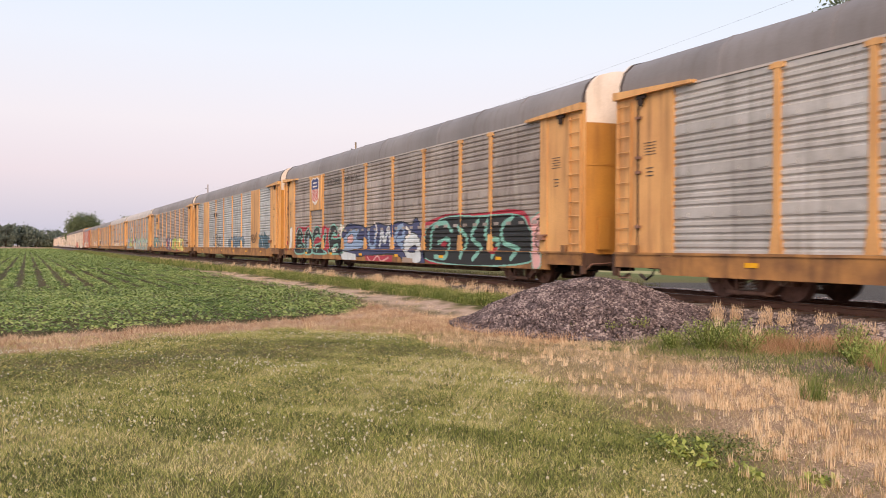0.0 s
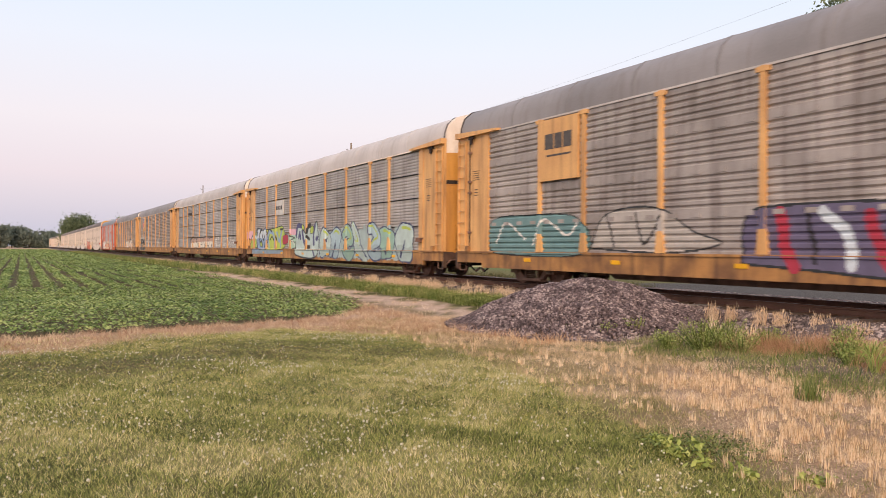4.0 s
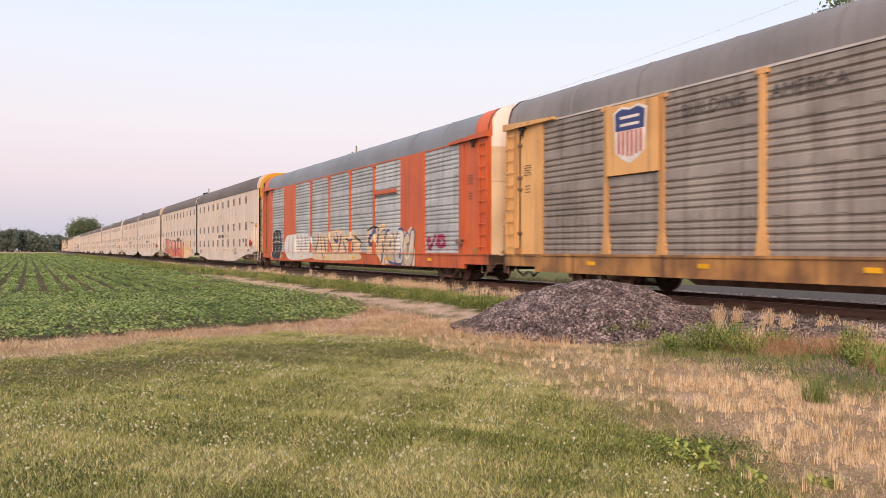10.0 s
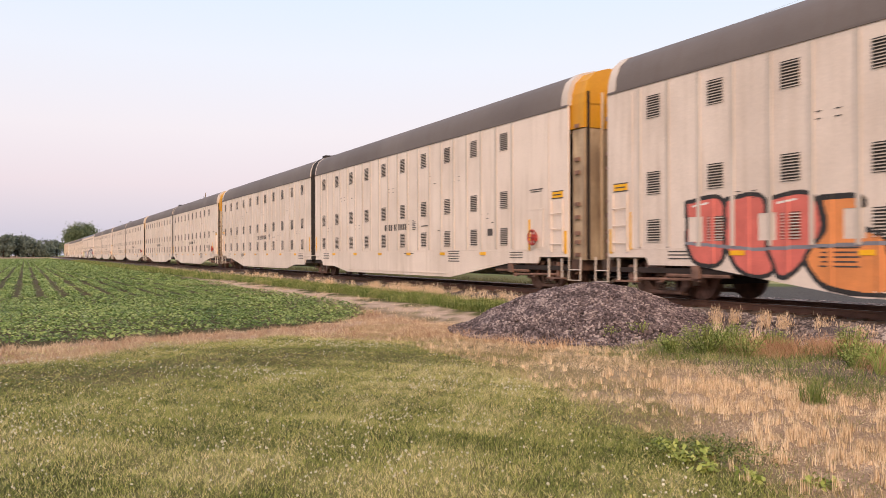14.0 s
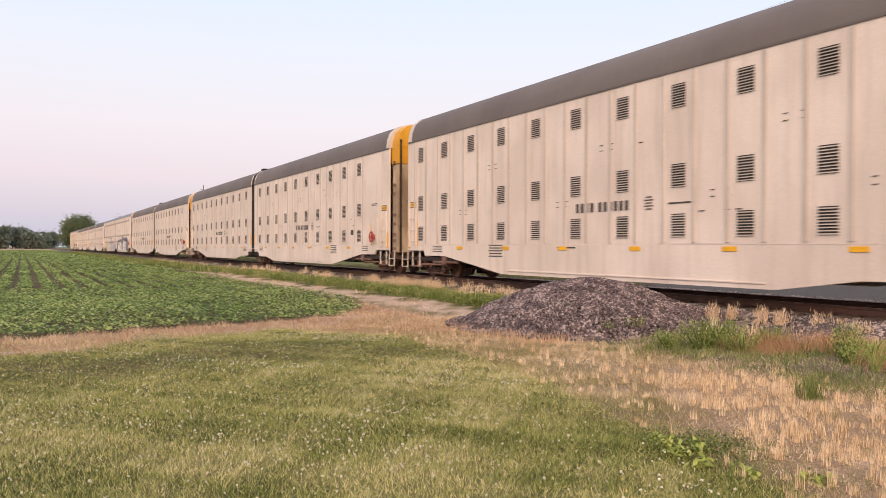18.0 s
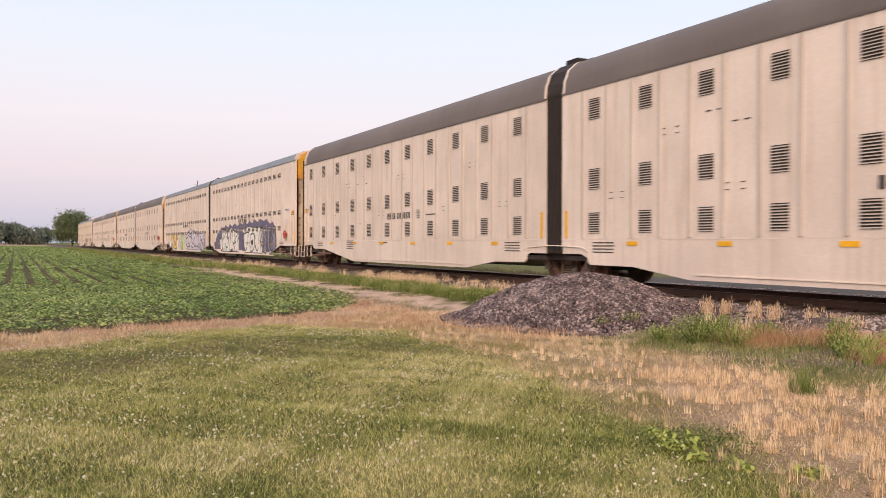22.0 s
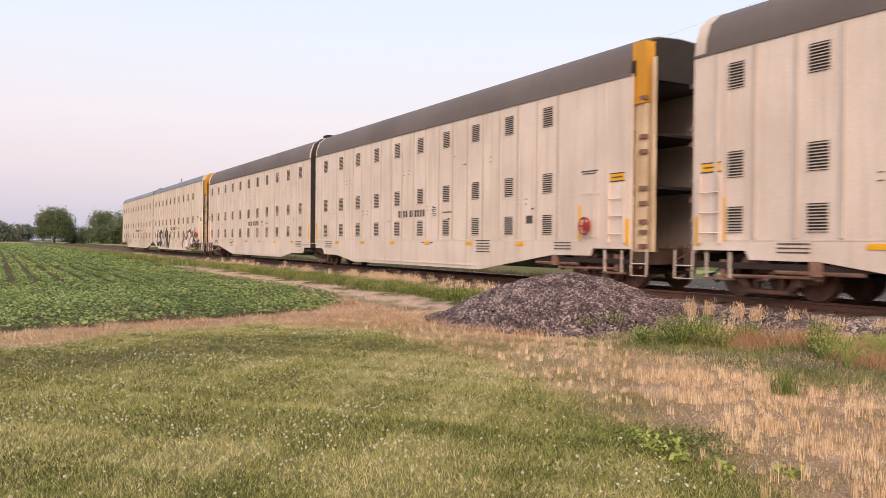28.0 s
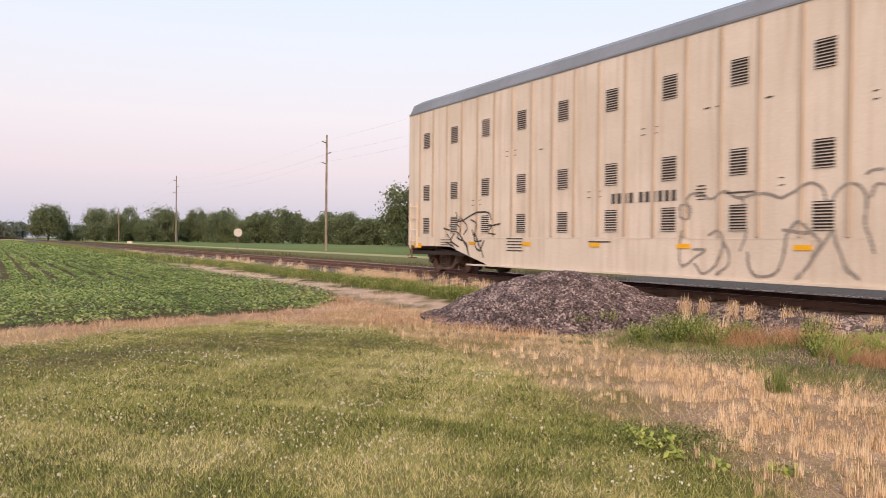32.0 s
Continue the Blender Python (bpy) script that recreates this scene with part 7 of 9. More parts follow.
def zones(x, y):
    """Shares of bare dirt, straw, field soil and dry turf at a place."""
    j = 0.35 * wavy(x, y, 1.7) + 0.15 * wavy(x, y, 5.1, 2)
    fe, le = field_edge(x), lawn_edge(y)
    band0 = np.interp(x, [-60, 0, 0.8, 2.2, 4.5, 6.2], [12.6, 13.3, 13.5, 14.7, 15.3, 13.2])
    field = sstep(y + j, fe - 0.2, fe + 0.2) * (1 - sstep(x + j, 9.0, 9.5)) * (1 - sstep(y, 355, 360))
    band = sstep(y + j, band0 - 0.3, band0 + 0.4) * (1 - field) * (1 - sstep(x, 8.5, 9.5))
    right = sstep(x + j, le - 0.25, le + 0.35) * (1 - sstep(x + j, 8.0, 9.2)) * (1 - sstep(y, 16, 18)) * sstep(y, -30, -10)
    path = sstep(x + 1.8 * j, 8.9, 9.6) * (1 - sstep(x + 1.8 * j, 10.0, 10.7)) * sstep(y + 2 * j, 13.5, 16) * (1 - sstep(y, 44, 60))
    thin = right * np.clip(sstep(y, 7.2, 9.0) + 1 - sstep(x + j, stubble_edge(y) - 0.5, stubble_edge(y) + 0.4), 0, 1)
    straw = np.clip(band + right - 0.55 * thin, 0, 1)
    patch = sstep(wavy(x, y, 1.1, 4) + 0.5 * wavy(x, y, 4.3, 1), 0.15, 0.7)
    dirt = np.clip(path + straw * patch * 0.75, 0, 1)
    turf = sstep(wavy(x, y, 0.75, 3) + 0.7 * wavy(x, y, 2.3, 5) + 0.4 * wavy(x, y, 7.0, 1), -0.1, 0.9)
    return dirt, straw, field, turf


def clover(x, y):
    """The darker, broad-leaved belt before the dry strip."""
    c = np.interp(x, [-20, 0.3, 2.9, 4.7, 5.7], [11.1, 11.7, 12.4, 12.1, 11.0])
    return np.exp(-((y - c + 0.35 * wavy(x, y, 1.2, 3)) / 1.15) ** 2) * (x < 6.4)


def spaced(parts):
    return np.unique(np.round(np.concatenate([np.arange(a, b, s) for a, b, s in parts] + [[parts[-1][1]]]), 4))


gx = spaced([(-3000, -300, 300), (-300, -40, 20), (-40, -10, 2), (-10, 14, 0.25), (14, 60, 1), (60, 300, 20), (300, 3000, 300)])
gy = spaced([(-3000, -800, 300), (-800, -40, 40), (-40, -12, 2), (-12, 46, 0.25), (46, 120, 2), (120, 400, 20), (400, 3000, 200)])
GX, GY = np.meshgrid(gx, gy, indexing="ij")


def ground_z(x, y):
    near = (1 - sstep(np.abs(y), 60, 120)) * (1 - sstep(x, 11, 12.5))
    return near * (0.035 * wavy(x, y, 0.8) + 0.02 * wavy(x, y, 2.9, 1)) - 0.01 + 0.10 * sstep(x, 8.2, 11.0) * (1 - sstep(x, 18.0, 24.0)) * near


GZ = ground_z(GX, GY)
nx, ny = len(gx), len(gy)
idx = np.arange(nx * ny).reshape(nx, ny)
gme = bpy.data.meshes.new("ground")
gme.from_pydata(np.stack([GX, GY, GZ], -1).reshape(-1, 3).tolist(), [], np.stack([idx[:-1, :-1], idx[1:, :-1], idx[1:, 1:], idx[:-1, 1:]], -1).reshape(-1, 4).tolist())
d_, s_, f_, t_ = zones(GX, GY)
for nm, val in (("dirt", d_), ("straw", s_), ("field", f_), ("turf", t_), ("clover", clover(GX, GY)), ("soil", sstep(GX + 0.5 * wavy(GX, GY, 1.7), 8.5, 9.6) * (1 - sstep(GX, 12.3, 12.8)) * (1 - sstep(GY + wavy(GX, GY, 1.1), 13.8, 15.0))), ("stony", 1 - sstep(GX + wavy(GX, GY, 0.4), np.interp(GY, [23, 31], [37.0, 21.0]), np.interp(GY, [23, 31], [40.0, 23.0])))):
    gme.attributes.new(nm, "FLOAT", "POINT").data.foreach_set("value", val.ravel().astype(np.float32))


def ground_material():
    m = bpy.data.materials.new("ground")
    m.use_nodes = True
    n, l = m.node_tree.nodes, m.node_tree.links
    b = n["Principled BSDF"]
    co = n.new("ShaderNodeTexCoord")

    def noise_tex(scale, detail=4):
        t = n.new("ShaderNodeTexNoise")
        t.inputs["Scale"].default_value, t.inputs["Detail"].default_value = scale, detail
        l.new(co.outputs["Object"], t.inputs["Vector"])
        r = n.new("ShaderNodeMapRange")
        r.inputs["From Min"].default_value, r.inputs["From Max"].default_value = 0.3, 0.7
        l.new(t.outputs["Fac"], r.inputs["Value"])
        return r.outputs[0]

    def mixed(f, a, c):
        x = n.new("ShaderNodeMix")
        x.data_type = "RGBA"
        for s, v in ((0, f), (6, a), (7, c)):
            if isinstance(v, tuple):
                x.inputs[s].default_value = (*v, 1)
            else:
                l.new(v, x.inputs[s])
        return x.outputs[2]

    def attr(nm):
        a = n.new("ShaderNodeAttribute")
        a.attribute_name = nm
        return a.outputs["Fac"]
    grain, blot, wide = noise_tex(38, 6), noise_tex(4.5), noise_tex(0.02, 5)
    sep, far = n.new("ShaderNodeSeparateXYZ"), n.new("ShaderNodeMapRange")
    l.new(co.outputs["Object"], sep.inputs[0])
    turf = mixed(grain, mixed(blot, (0.085, 0.09, 0.03), (0.13, 0.125, 0.045)), (0.05, 0.055, 0.02))
    turf = mixed(attr("turf"), turf, mixed(grain, (0.24, 0.215, 0.095), (0.14, 0.13, 0.055)))
    turf = mixed(attr("clover"), turf, mixed(blot, mixed(grain, (0.06, 0.06, 0.026), (0.13, 0.09, 0.06)), mixed(grain, (0.10, 0.10, 0.04), (0.22, 0.15, 0.10))))
    # the far side: meadow with a pale mown strip beside the line
    meadow = mixed(wide, (0.10, 0.15, 0.05), (0.15, 0.19, 0.07))
    strip = n.new("ShaderNodeMapRange")
    strip.inputs["From Min"].default_value, strip.inputs["From Max"].default_value = 30.0, 38.0
    l.new(sep.outputs["X"], strip.inputs["Value"])
    meadow = mixed(strip.outputs[0], mixed(blot, (0.17, 0.15, 0.068), (0.11, 0.112, 0.045)), meadow)
    pale, pale2, pale3 = n.new("ShaderNodeMapRange"), n.new("ShaderNodeMapRange"), n.new("ShaderNodeMath")
    pale.inputs["From Min"].default_value, pale.inputs["From Max"].default_value = 35.0, 36.0
    pale2.inputs["From Min"].default_value, pale2.inputs["From Max"].default_value = 40.0, 41.0
    pale3.operation = "SUBTRACT"
    for q in (pale, pale2):
        l.new(sep.outputs["X"], q.inputs["Value"])
    l.new(pale.outputs[0], pale3.inputs[0])
    l.new(pale2.outputs[0], pale3.inputs[1])
    meadow = mixed(pale3.outputs[0], meadow, (0.34, 0.31, 0.16))
    far.inputs["From Min"].default_value, far.inputs["From Max"].default_value = 14.0, 18.0
    l.new(sep.outputs["X"], far.inputs["Value"])
    meadow = mixed(attr("stony"), meadow, mixed(grain, (0.045, 0.04, 0.038), (0.15, 0.138, 0.128)))
    col = mixed(far.outputs[0], turf, meadow)
    wheat = n.new("ShaderNodeMapRange")
    wheat.inputs["From Min"].default_value, wheat.inputs["From Max"].default_value = 357.0, 360.0
    l.new(sep.outputs["Y"], wheat.inputs["Value"])
    wheat2 = n.new("ShaderNodeMath")
    wheat2.operation = "SUBTRACT"
    l.new(wheat.outputs[0], wheat2.inputs[0])
    l.new(far.outputs[0], wheat2.inputs[1])
    wheat2.use_clamp = True
    col = mixed(wheat2.outputs[0], col, mixed(wide, (0.36, 0.28, 0.13), (0.26, 0.22, 0.10)))
    col = mixed(attr("straw"), col, mixed(grain, mixed(blot, (0.52, 0.37, 0.255), (0.36, 0.25, 0.165)), (0.22, 0.152, 0.10)))
    col = mixed(attr("dirt"), col, mixed(grain, mixed(blot, (0.68, 0.53, 0.43), (0.50, 0.38, 0.305)), (0.34, 0.25, 0.19)))
    col = mixed(attr("soil"), col, mixed(grain, mixed(blot, (0.30, 0.235, 0.18), (0.17, 0.135, 0.10)), (0.10, 0.08, 0.06)))
    col = mixed(attr("field"), col, mixed(grain, (0.13, 0.105, 0.06), (0.07, 0.062, 0.034)))
    l.new(col, b.inputs["Base Color"])
    b.inputs["Roughness"].default_value = 0.95
    b.inputs["Specular IOR Level"].default_value = 0.1
    bp = n.new("ShaderNodeBump")
    bp.inputs["Strength"].default_value, bp.inputs["Distance"].default_value = 0.6, 0.03
    l.new(grain, bp.inputs["Height"])
    l.new(bp.outputs[0], b.inputs["Normal"])
    return m


gme.materials.append(ground_material())
gme.polygons.foreach_set("use_smooth", [True] * len(gme.polygons))
tagged(new("ground", gme), "level farmland with mown lawn, dry strips and bare dirt", "ground", kind="structure")


# ---- track ----
GRAVEL = surf("ballast_stone", (0.10, 0.08, 0.082), (0.06, 0.047, 0.05), 0.85, scale=9, fine=70, bump=0.9, vary=0.05)
RAIL = surf("rusty_rail", (0.20, 0.10, 0.07), (0.13, 0.068, 0.05), 0.7, 0.25, scale=2, fine=30, bump=0.15)
SHINE = surf("worn_rail_head", (0.30, 0.26, 0.24), (0.22, 0.19, 0.175), 0.35, 0.8, scale=2, bump=0.05)
TIE = surf("weathered_timber", (0.14, 0.095, 0.07), (0.085, 0.06, 0.048), 0.9, scale=4, fine=60, bump=0.5)
CONCRETE_GREY = surf("grey_timber", (0.30, 0.27, 0.25), (0.2, 0.17, 0.15), 0.9, scale=4, fine=60, bump=0.4)
TRACK_Y0, TRACK_Y1 = -720.0, 900.0
bed = thing("railway_track", (0, 0, 0), "straight railway track on grey ballast, steel rails on timber ties", "track", kind="structure")
bed.matrix_basis = TRACK
prof = [(11.9, -0.05), (12.2, 0.10), (12.65, 0.29), (13.0, 0.355), (13.30, 0.375), (13.55, 0.39), (15.85, 0.39), (17.2, 0.36), (20.0, 0.24), (25.0, -0.06)]
s = Shape()
ys = [TRACK_Y0, -30] + [float(v) for v in np.arange(-28, 90, 0.7)] + [110, 200, TRACK_Y1]
n = len(prof)
vs = [(x + (0.10 * math.sin(y * 1.3 + x * 3) if 0 < i < n - 1 else 0), y, z + (0.02 * math.sin(y * 2.9 + 5 * x) if 0 < i < n - 1 else 0)) for y in ys for i, (x, z) in enumerate(prof)]
s.add(vs, [(j * n + i, j * n + i + 1, (j + 1) * n + i + 1, (j + 1) * n + i) for j in range(len(ys) - 1) for i in range(n - 1)])
part("ballast_bed", s, GRAVEL, bed, "grey-brown crushed stone ballast")
rail_prof = [(-0.076, 0.40), (0.076, 0.40), (0.076, 0.415), (0.012, 0.435), (0.010, 0.525), (0.036, 0.535), (0.036, 0.566), (0.026, 0.572), (-0.026, 0.572), (-0.036, 0.566), (-0.036, 0.535), (-0.010, 0.525), (-0.012, 0.435), (-0.076, 0.415)]
for sx in (-1, 1):
    r = part("rail", Shape().along_y(rail_prof, TRACK_Y0, TRACK_Y1), RAIL, bed, at=(TRACK_X + sx * 0.755, 0, 0))
    part("rail_head", Shape().box((-0.022, TRACK_Y0, 0.566), (0.022, TRACK_Y1, 0.574)), SHINE, r)
TIE_KEYS = []
for i in range(300):
    y = -6 + i * 0.52
    ln = 1.30 + 0.05 * math.sin(i * 7.7)
    part("tie", lambda: Shape().box((-1.32, -0.115, 0.25), (1.32, 0.115, 0.425)), TIE if i % 9 else CONCRETE_GREY, bed, at=(TRACK_X + 0.04 * math.sin(i * 3.1), y, 0.004 * math.sin(i * 5.0)), key="tie")
s = Shape()
for i in range(1100):
    y = -6 + 300 * 0.52 + i * 0.52
    s.box((TRACK_X - 1.3, y - 0.115, 0.25), (TRACK_X + 1.3, y + 0.115, 0.425))
part("far_ties", s, TIE, bed)["kind"] = "stuff"
for i in range(46):
    for sx in (-1, 1):
        part("tie_plate", lambda: Shape().box((-0.19, -0.09, 0.42), (0.19, 0.09, 0.437)).box((-0.12, -0.03, 0.43), (-0.09, 0.0, 0.46)).box((0.09, 0.0, 0.43), (0.12, 0.03, 0.46)), RAIL, bed, at=(TRACK_X + sx * 0.755, 2.32 + i * 0.52, 0), key="plate_t")


def stones(pts, size):
    """Rough lumps, one eight-cornered stone at each point."""
    m = len(pts)
    cube = np.array([(-1, -1, -1), (1, -1, -1), (1, 1, -1), (-1, 1, -1), (-1, -1, 1), (1, -1, 1), (1, 1, 1), (-1, 1, 1)], float)
    v = cube[None] * rng.uniform(0.55, 1.0, (m, 8, 3)) * rng.uniform(0.55, 1.0, (m, 1, 3))
    a, b2 = rng.uniform(0, 6.28, m), rng.uniform(-0.9, 0.9, m)
    ca, sa, cb, sb = np.cos(a)[:, None], np.sin(a)[:, None], np.cos(b2)[:, None], np.sin(b2)[:, None]
    x, y, z = v[..., 0], v[..., 1], v[..., 2]
    y, z = y * cb - z * sb, y * sb + z * cb
    x, y = x * ca - y * sa, x * sa + y * ca
    v = np.stack([x, y, z], -1) * (size * rng.uniform(0.6, 1.3, m))[:, None, None] + pts[:, None]
    return v


def stone_mesh(name, pts, size, material):
    v = stones(pts, size)
    m = len(pts)
    me = bpy.data.meshes.new(name)
    faces = np.array([(0, 3, 2, 1), (4, 5, 6, 7), (0, 1, 5, 4), (1, 2, 6, 5), (2, 3, 7, 6), (3, 0, 4, 7)])
    allf = (np.arange(m)[:, None, None] * 8 + faces[None]).reshape(-1, 4)
    me.vertices.add(m * 8)
    me.vertices.foreach_set("co", v.astype(np.float32).ravel())
    me.loops.add(len(allf) * 4)
    me.loops.foreach_set("vertex_index", allf.astype(np.int32).ravel())
    me.polygons.add(len(allf))
    me.polygons.foreach_set("loop_start", np.arange(0, len(allf) * 4, 4, dtype=np.int32))
    me.update(calc_edges=True)
    me.materials.append(material)
    return me


STONE = leafy("crushed_stone", [(0.040, 0.029, 0.031), (0.076, 0.057, 0.060), (0.120, 0.091, 0.094), (0.185, 0.142, 0.144), (0.36, 0.295, 0.28)], 0.85, 3.0, 0)
BALLAST = leafy("ballast_stones_mixed", [(0.05, 0.039, 0.038), (0.10, 0.077, 0.075), (0.18, 0.142, 0.135), (0.28, 0.225, 0.212), (0.46, 0.385, 0.36)], 0.85, 0.8, 0)
k = 30000
by = np.concatenate([rng.uniform(-3, 22, k * 2 // 3), rng.uniform(22, 70, k // 3)])
bx = 11.75 + 10.5 * rng.random(len(by)) ** 1.25
bz = np.interp(bx, [p[0] for p in prof], [p[1] for p in prof])
more = 16000
by = np.concatenate([by, rng.uniform(1.5, 20, more)])
bx = np.concatenate([bx, rng.uniform(11.9, 13.35, more)])
bz = np.interp(bx, [p[0] for p in prof], [p[1] for p in prof])
keep = ~((np.abs(bx - TRACK_X) < 1.0) & (rng.random(len(bx)) < 0.8))
tagged(new("ballast_stones", stone_mesh("ballast_stones", np.stack([bx, by, bz], -1)[keep], 0.034, BALLAST)), "loose crushed ballast stones, grey and brown", "ballast", kind="stuff").matrix_basis = TRACK

# the gravel heap
PX, PY, PH = 10.72, 13.30, 1.0


def heap_z(x, y):
    r = np.sqrt(((x - PX) / 2.85) ** 2 + ((y - PY) / 2.95) ** 2) + 0.05 * wavy(x, y, 1.9, 2)
    return PH * np.clip(1 - r ** 1.6, 0, 1) + 0.025 * wavy(x, y, 4.0)


hx, hy = np.meshgrid(np.linspace(PX - 3.2, PX + 3.2, 50), np.linspace(PY - 3.2, PY + 3.2, 50), indexing="ij")
hz = np.where(np.sqrt(((hx - PX) / 2.85) ** 2 + ((hy - PY) / 2.95) ** 2) > 1.04, -0.15, heap_z(hx, hy) - 0.05)
pile = thing("gravel_heap", (PX, PY, 0), "heap of crushed purple-grey gravel beside the track", "gravel heap")
hs = Shape()
hi = np.arange(2500).reshape(50, 50)
hs.add(np.stack([hx - PX, hy - PY, hz], -1).reshape(-1, 3).tolist(), np.stack([hi[:-1, :-1], hi[1:, :-1], hi[1:, 1:], hi[:-1, 1:]], -1).reshape(-1, 4).tolist())
part("heap_core", hs, GRAVEL, pile, smooth=True)
k = 44000
ra, rr = rng.uniform(0, 6.283, k), np.sqrt(rng.uniform(0, 1.0, k)) * 1.06
sx_, sy_ = PX + 2.85 * rr * np.cos(ra), PY + 2.95 * rr * np.sin(ra)
ob = new("gravel", stone_mesh("gravel", np.stack([sx_ - PX, sy_ - PY, np.maximum(heap_z(sx_, sy_), 0.02)], -1), 0.030, STONE))
ob.parent = pile
ob["kind"] = "stuff"


# ---- grass, straw, weeds and crop ----
def blades(x, y, z, h, w, lean=0.5, rows=1):
    """Grass blades as slim triangles standing at (x, y, z)."""
    m = len(x)
    a, b2 = rng.uniform(0, 6.283, m), rng.uniform(0, 6.283, m)
    l = lean * h * rng.uniform(0.1, 1.0, m)
    dx, dy = np.cos(a) * w / 2, np.sin(a) * w / 2
    p0, p1 = np.stack([x - dx, y - dy, z], -1), np.stack([x + dx, y + dy, z], -1)
    p2 = np.stack([x + l * np.cos(b2), y + l * np.sin(b2), z + h], -1)
    return np.stack([p0, p1, p2], 1)


def scatter(n, x0, x1, y0, y1, power=1.0):
    return rng.uniform(x0, x1, n), y0 + (y1 - y0) * rng.random(n) ** power


LAWN = leafy("lawn_blades", [(0.065, 0.09, 0.022), (0.26, 0.30, 0.075), (0.46, 0.45, 0.15), (0.70, 0.61, 0.29), (0.86, 0.74, 0.48)], 0.6, 0.9, 0.3, "dryness")
k = 760000
x, y = scatter(k, -6.5, 7.5, 3.0, 15.5, 1.35)
ok = (np.abs(x - 0.53 * y) < 0.62 * y + 0.8) & (x < lawn_edge(y) + 0.9 * rng.random(k) ** 3 + 0.1)
x, y = x[ok], y[ok]
dd, ss, ff, tt = zones(x, y)
cl = clover(x, y)
keep = (rng.random(len(x)) > np.maximum(ss * 0.8, 0.55 * cl)) & (ff < 0.5)
x, y, tt, cl = x[keep], y[keep], tt[keep], cl[keep]
h = rng.uniform(0.014, 0.050, len(x)) * (1 + 0.25 * wavy(x, y, 1.3)) * (1 - 0.35 * cl)
me = quad_mesh("lawn_grass", blades(x, y, ground_z(x, y), h, rng.uniform(0.0028, 0.0058, len(x)) * (1 + y * 0.03), 1.3), LAWN, ("dryness", np.clip(0.25 + 0.24 * tt - 0.19 * sstep(x, -0.3, 2.2) * (1 - sstep(y + 0.4 * wavy(x, y, 1.1, 5), 5.2, 8.2)) * (1 - 0.5 * tt) + 0.16 * np.exp(-((x - 5.0) / 1.3) ** 2 - ((y - 9.0) / 1.9) ** 2) - 0.42 * cl + 0.01 + 0.32 * rng.standard_normal(len(x)) + 0.16 * wavy(x, y, 4.0, 3), 0, 1)))
tagged(new("lawn_grass", me), "short mown lawn grass, green and straw blades mixed", "grass", kind="stuff")
k = 80000
x, y = scatter(k, -9.0, 4.6, -8.0, 3.6)
h = rng.uniform(0.014, 0.050, k) * (1 + 0.25 * wavy(x, y, 1.3))
tagged(new("lawn_grass", quad_mesh("lawn_grass", blades(x, y, ground_z(x, y), h, rng.uniform(0.005, 0.009, k), 1.3), LAWN, ("dryness", np.clip(0.22 + 0.34 * zones(x, y)[3] + 0.27 * rng.standard_normal(k), 0, 1)))), "short mown lawn grass, green and straw blades mixed", "grass", kind="stuff")

# clover leaves low among the grass
DEEP = leafy("deep_clover_leaf", [(0.08, 0.105, 0.03), (0.14, 0.17, 0.045), (0.24, 0.26, 0.07)], 0.5, 0.9, 0.25)
CLOVER = leafy("clover_leaf", [(0.09, 0.115, 0.03), (0.16, 0.19, 0.05), (0.27, 0.27, 0.08), (0.56, 0.46, 0.15)], 0.5, 0.9, 0.25)
k = 170000
x, y = scatter(k, -6, 6.3, 3.5, 14.8)
pk = np.clip(clover(x, y) * (0.40 + 0.60 * sstep(wavy(x, y, 2.6, 2), -0.2, 0.4)) + 0.5 * sstep(wavy(x, y, 0.9, 6), 0.2, 0.7), 0, 1) * (x < lawn_edge(y)) * (zones(x, y)[1] < 0.5)
keep = (rng.random(k) < pk) & (np.abs(x - 0.53 * y) < 0.62 * y + 0.8)
x, y = x[keep], y[keep]


def leaves(x, y, z, size, tilt=0.6):
    """Small leaves as tilted quads."""
    m = len(x)
    a = rng.uniform(0, 6.283, m)
    u = np.stack([np.cos(a), np.sin(a), tilt * rng.uniform(-1, 1, m)], -1)
    v = np.stack([-np.sin(a), np.cos(a), tilt * rng.uniform(-1, 1, m)], -1)
    c = np.stack([x, y, z], -1)
    s_ = np.asarray(size)[..., None] if np.ndim(size) else size
    return np.stack([c - u * s_, c + v * s_ * 0.62, c + u * s_, c - v * s_ * 0.62], 1)


tagged(new("clover_leaves", quad_mesh("clover_leaves", leaves(x, y, ground_z(x, y) + rng.uniform(0.01, 0.06, len(x)), 0.016), CLOVER)), "low dark green clover leaves in the lawn", "clover", kind="stuff")
k = 2000
x, y = 4.98 + rng.normal(0, 0.22, k), 4.72 + rng.normal(0, 0.26, k)
tagged(new("clover_patch", quad_mesh("clover_patch", leaves(x, y, ground_z(x, y) + rng.uniform(0.01, 0.07, k), 0.013, 0.8), DEEP)), "dense dark green clover patch at the lawn's edge", "clover", kind="stuff")
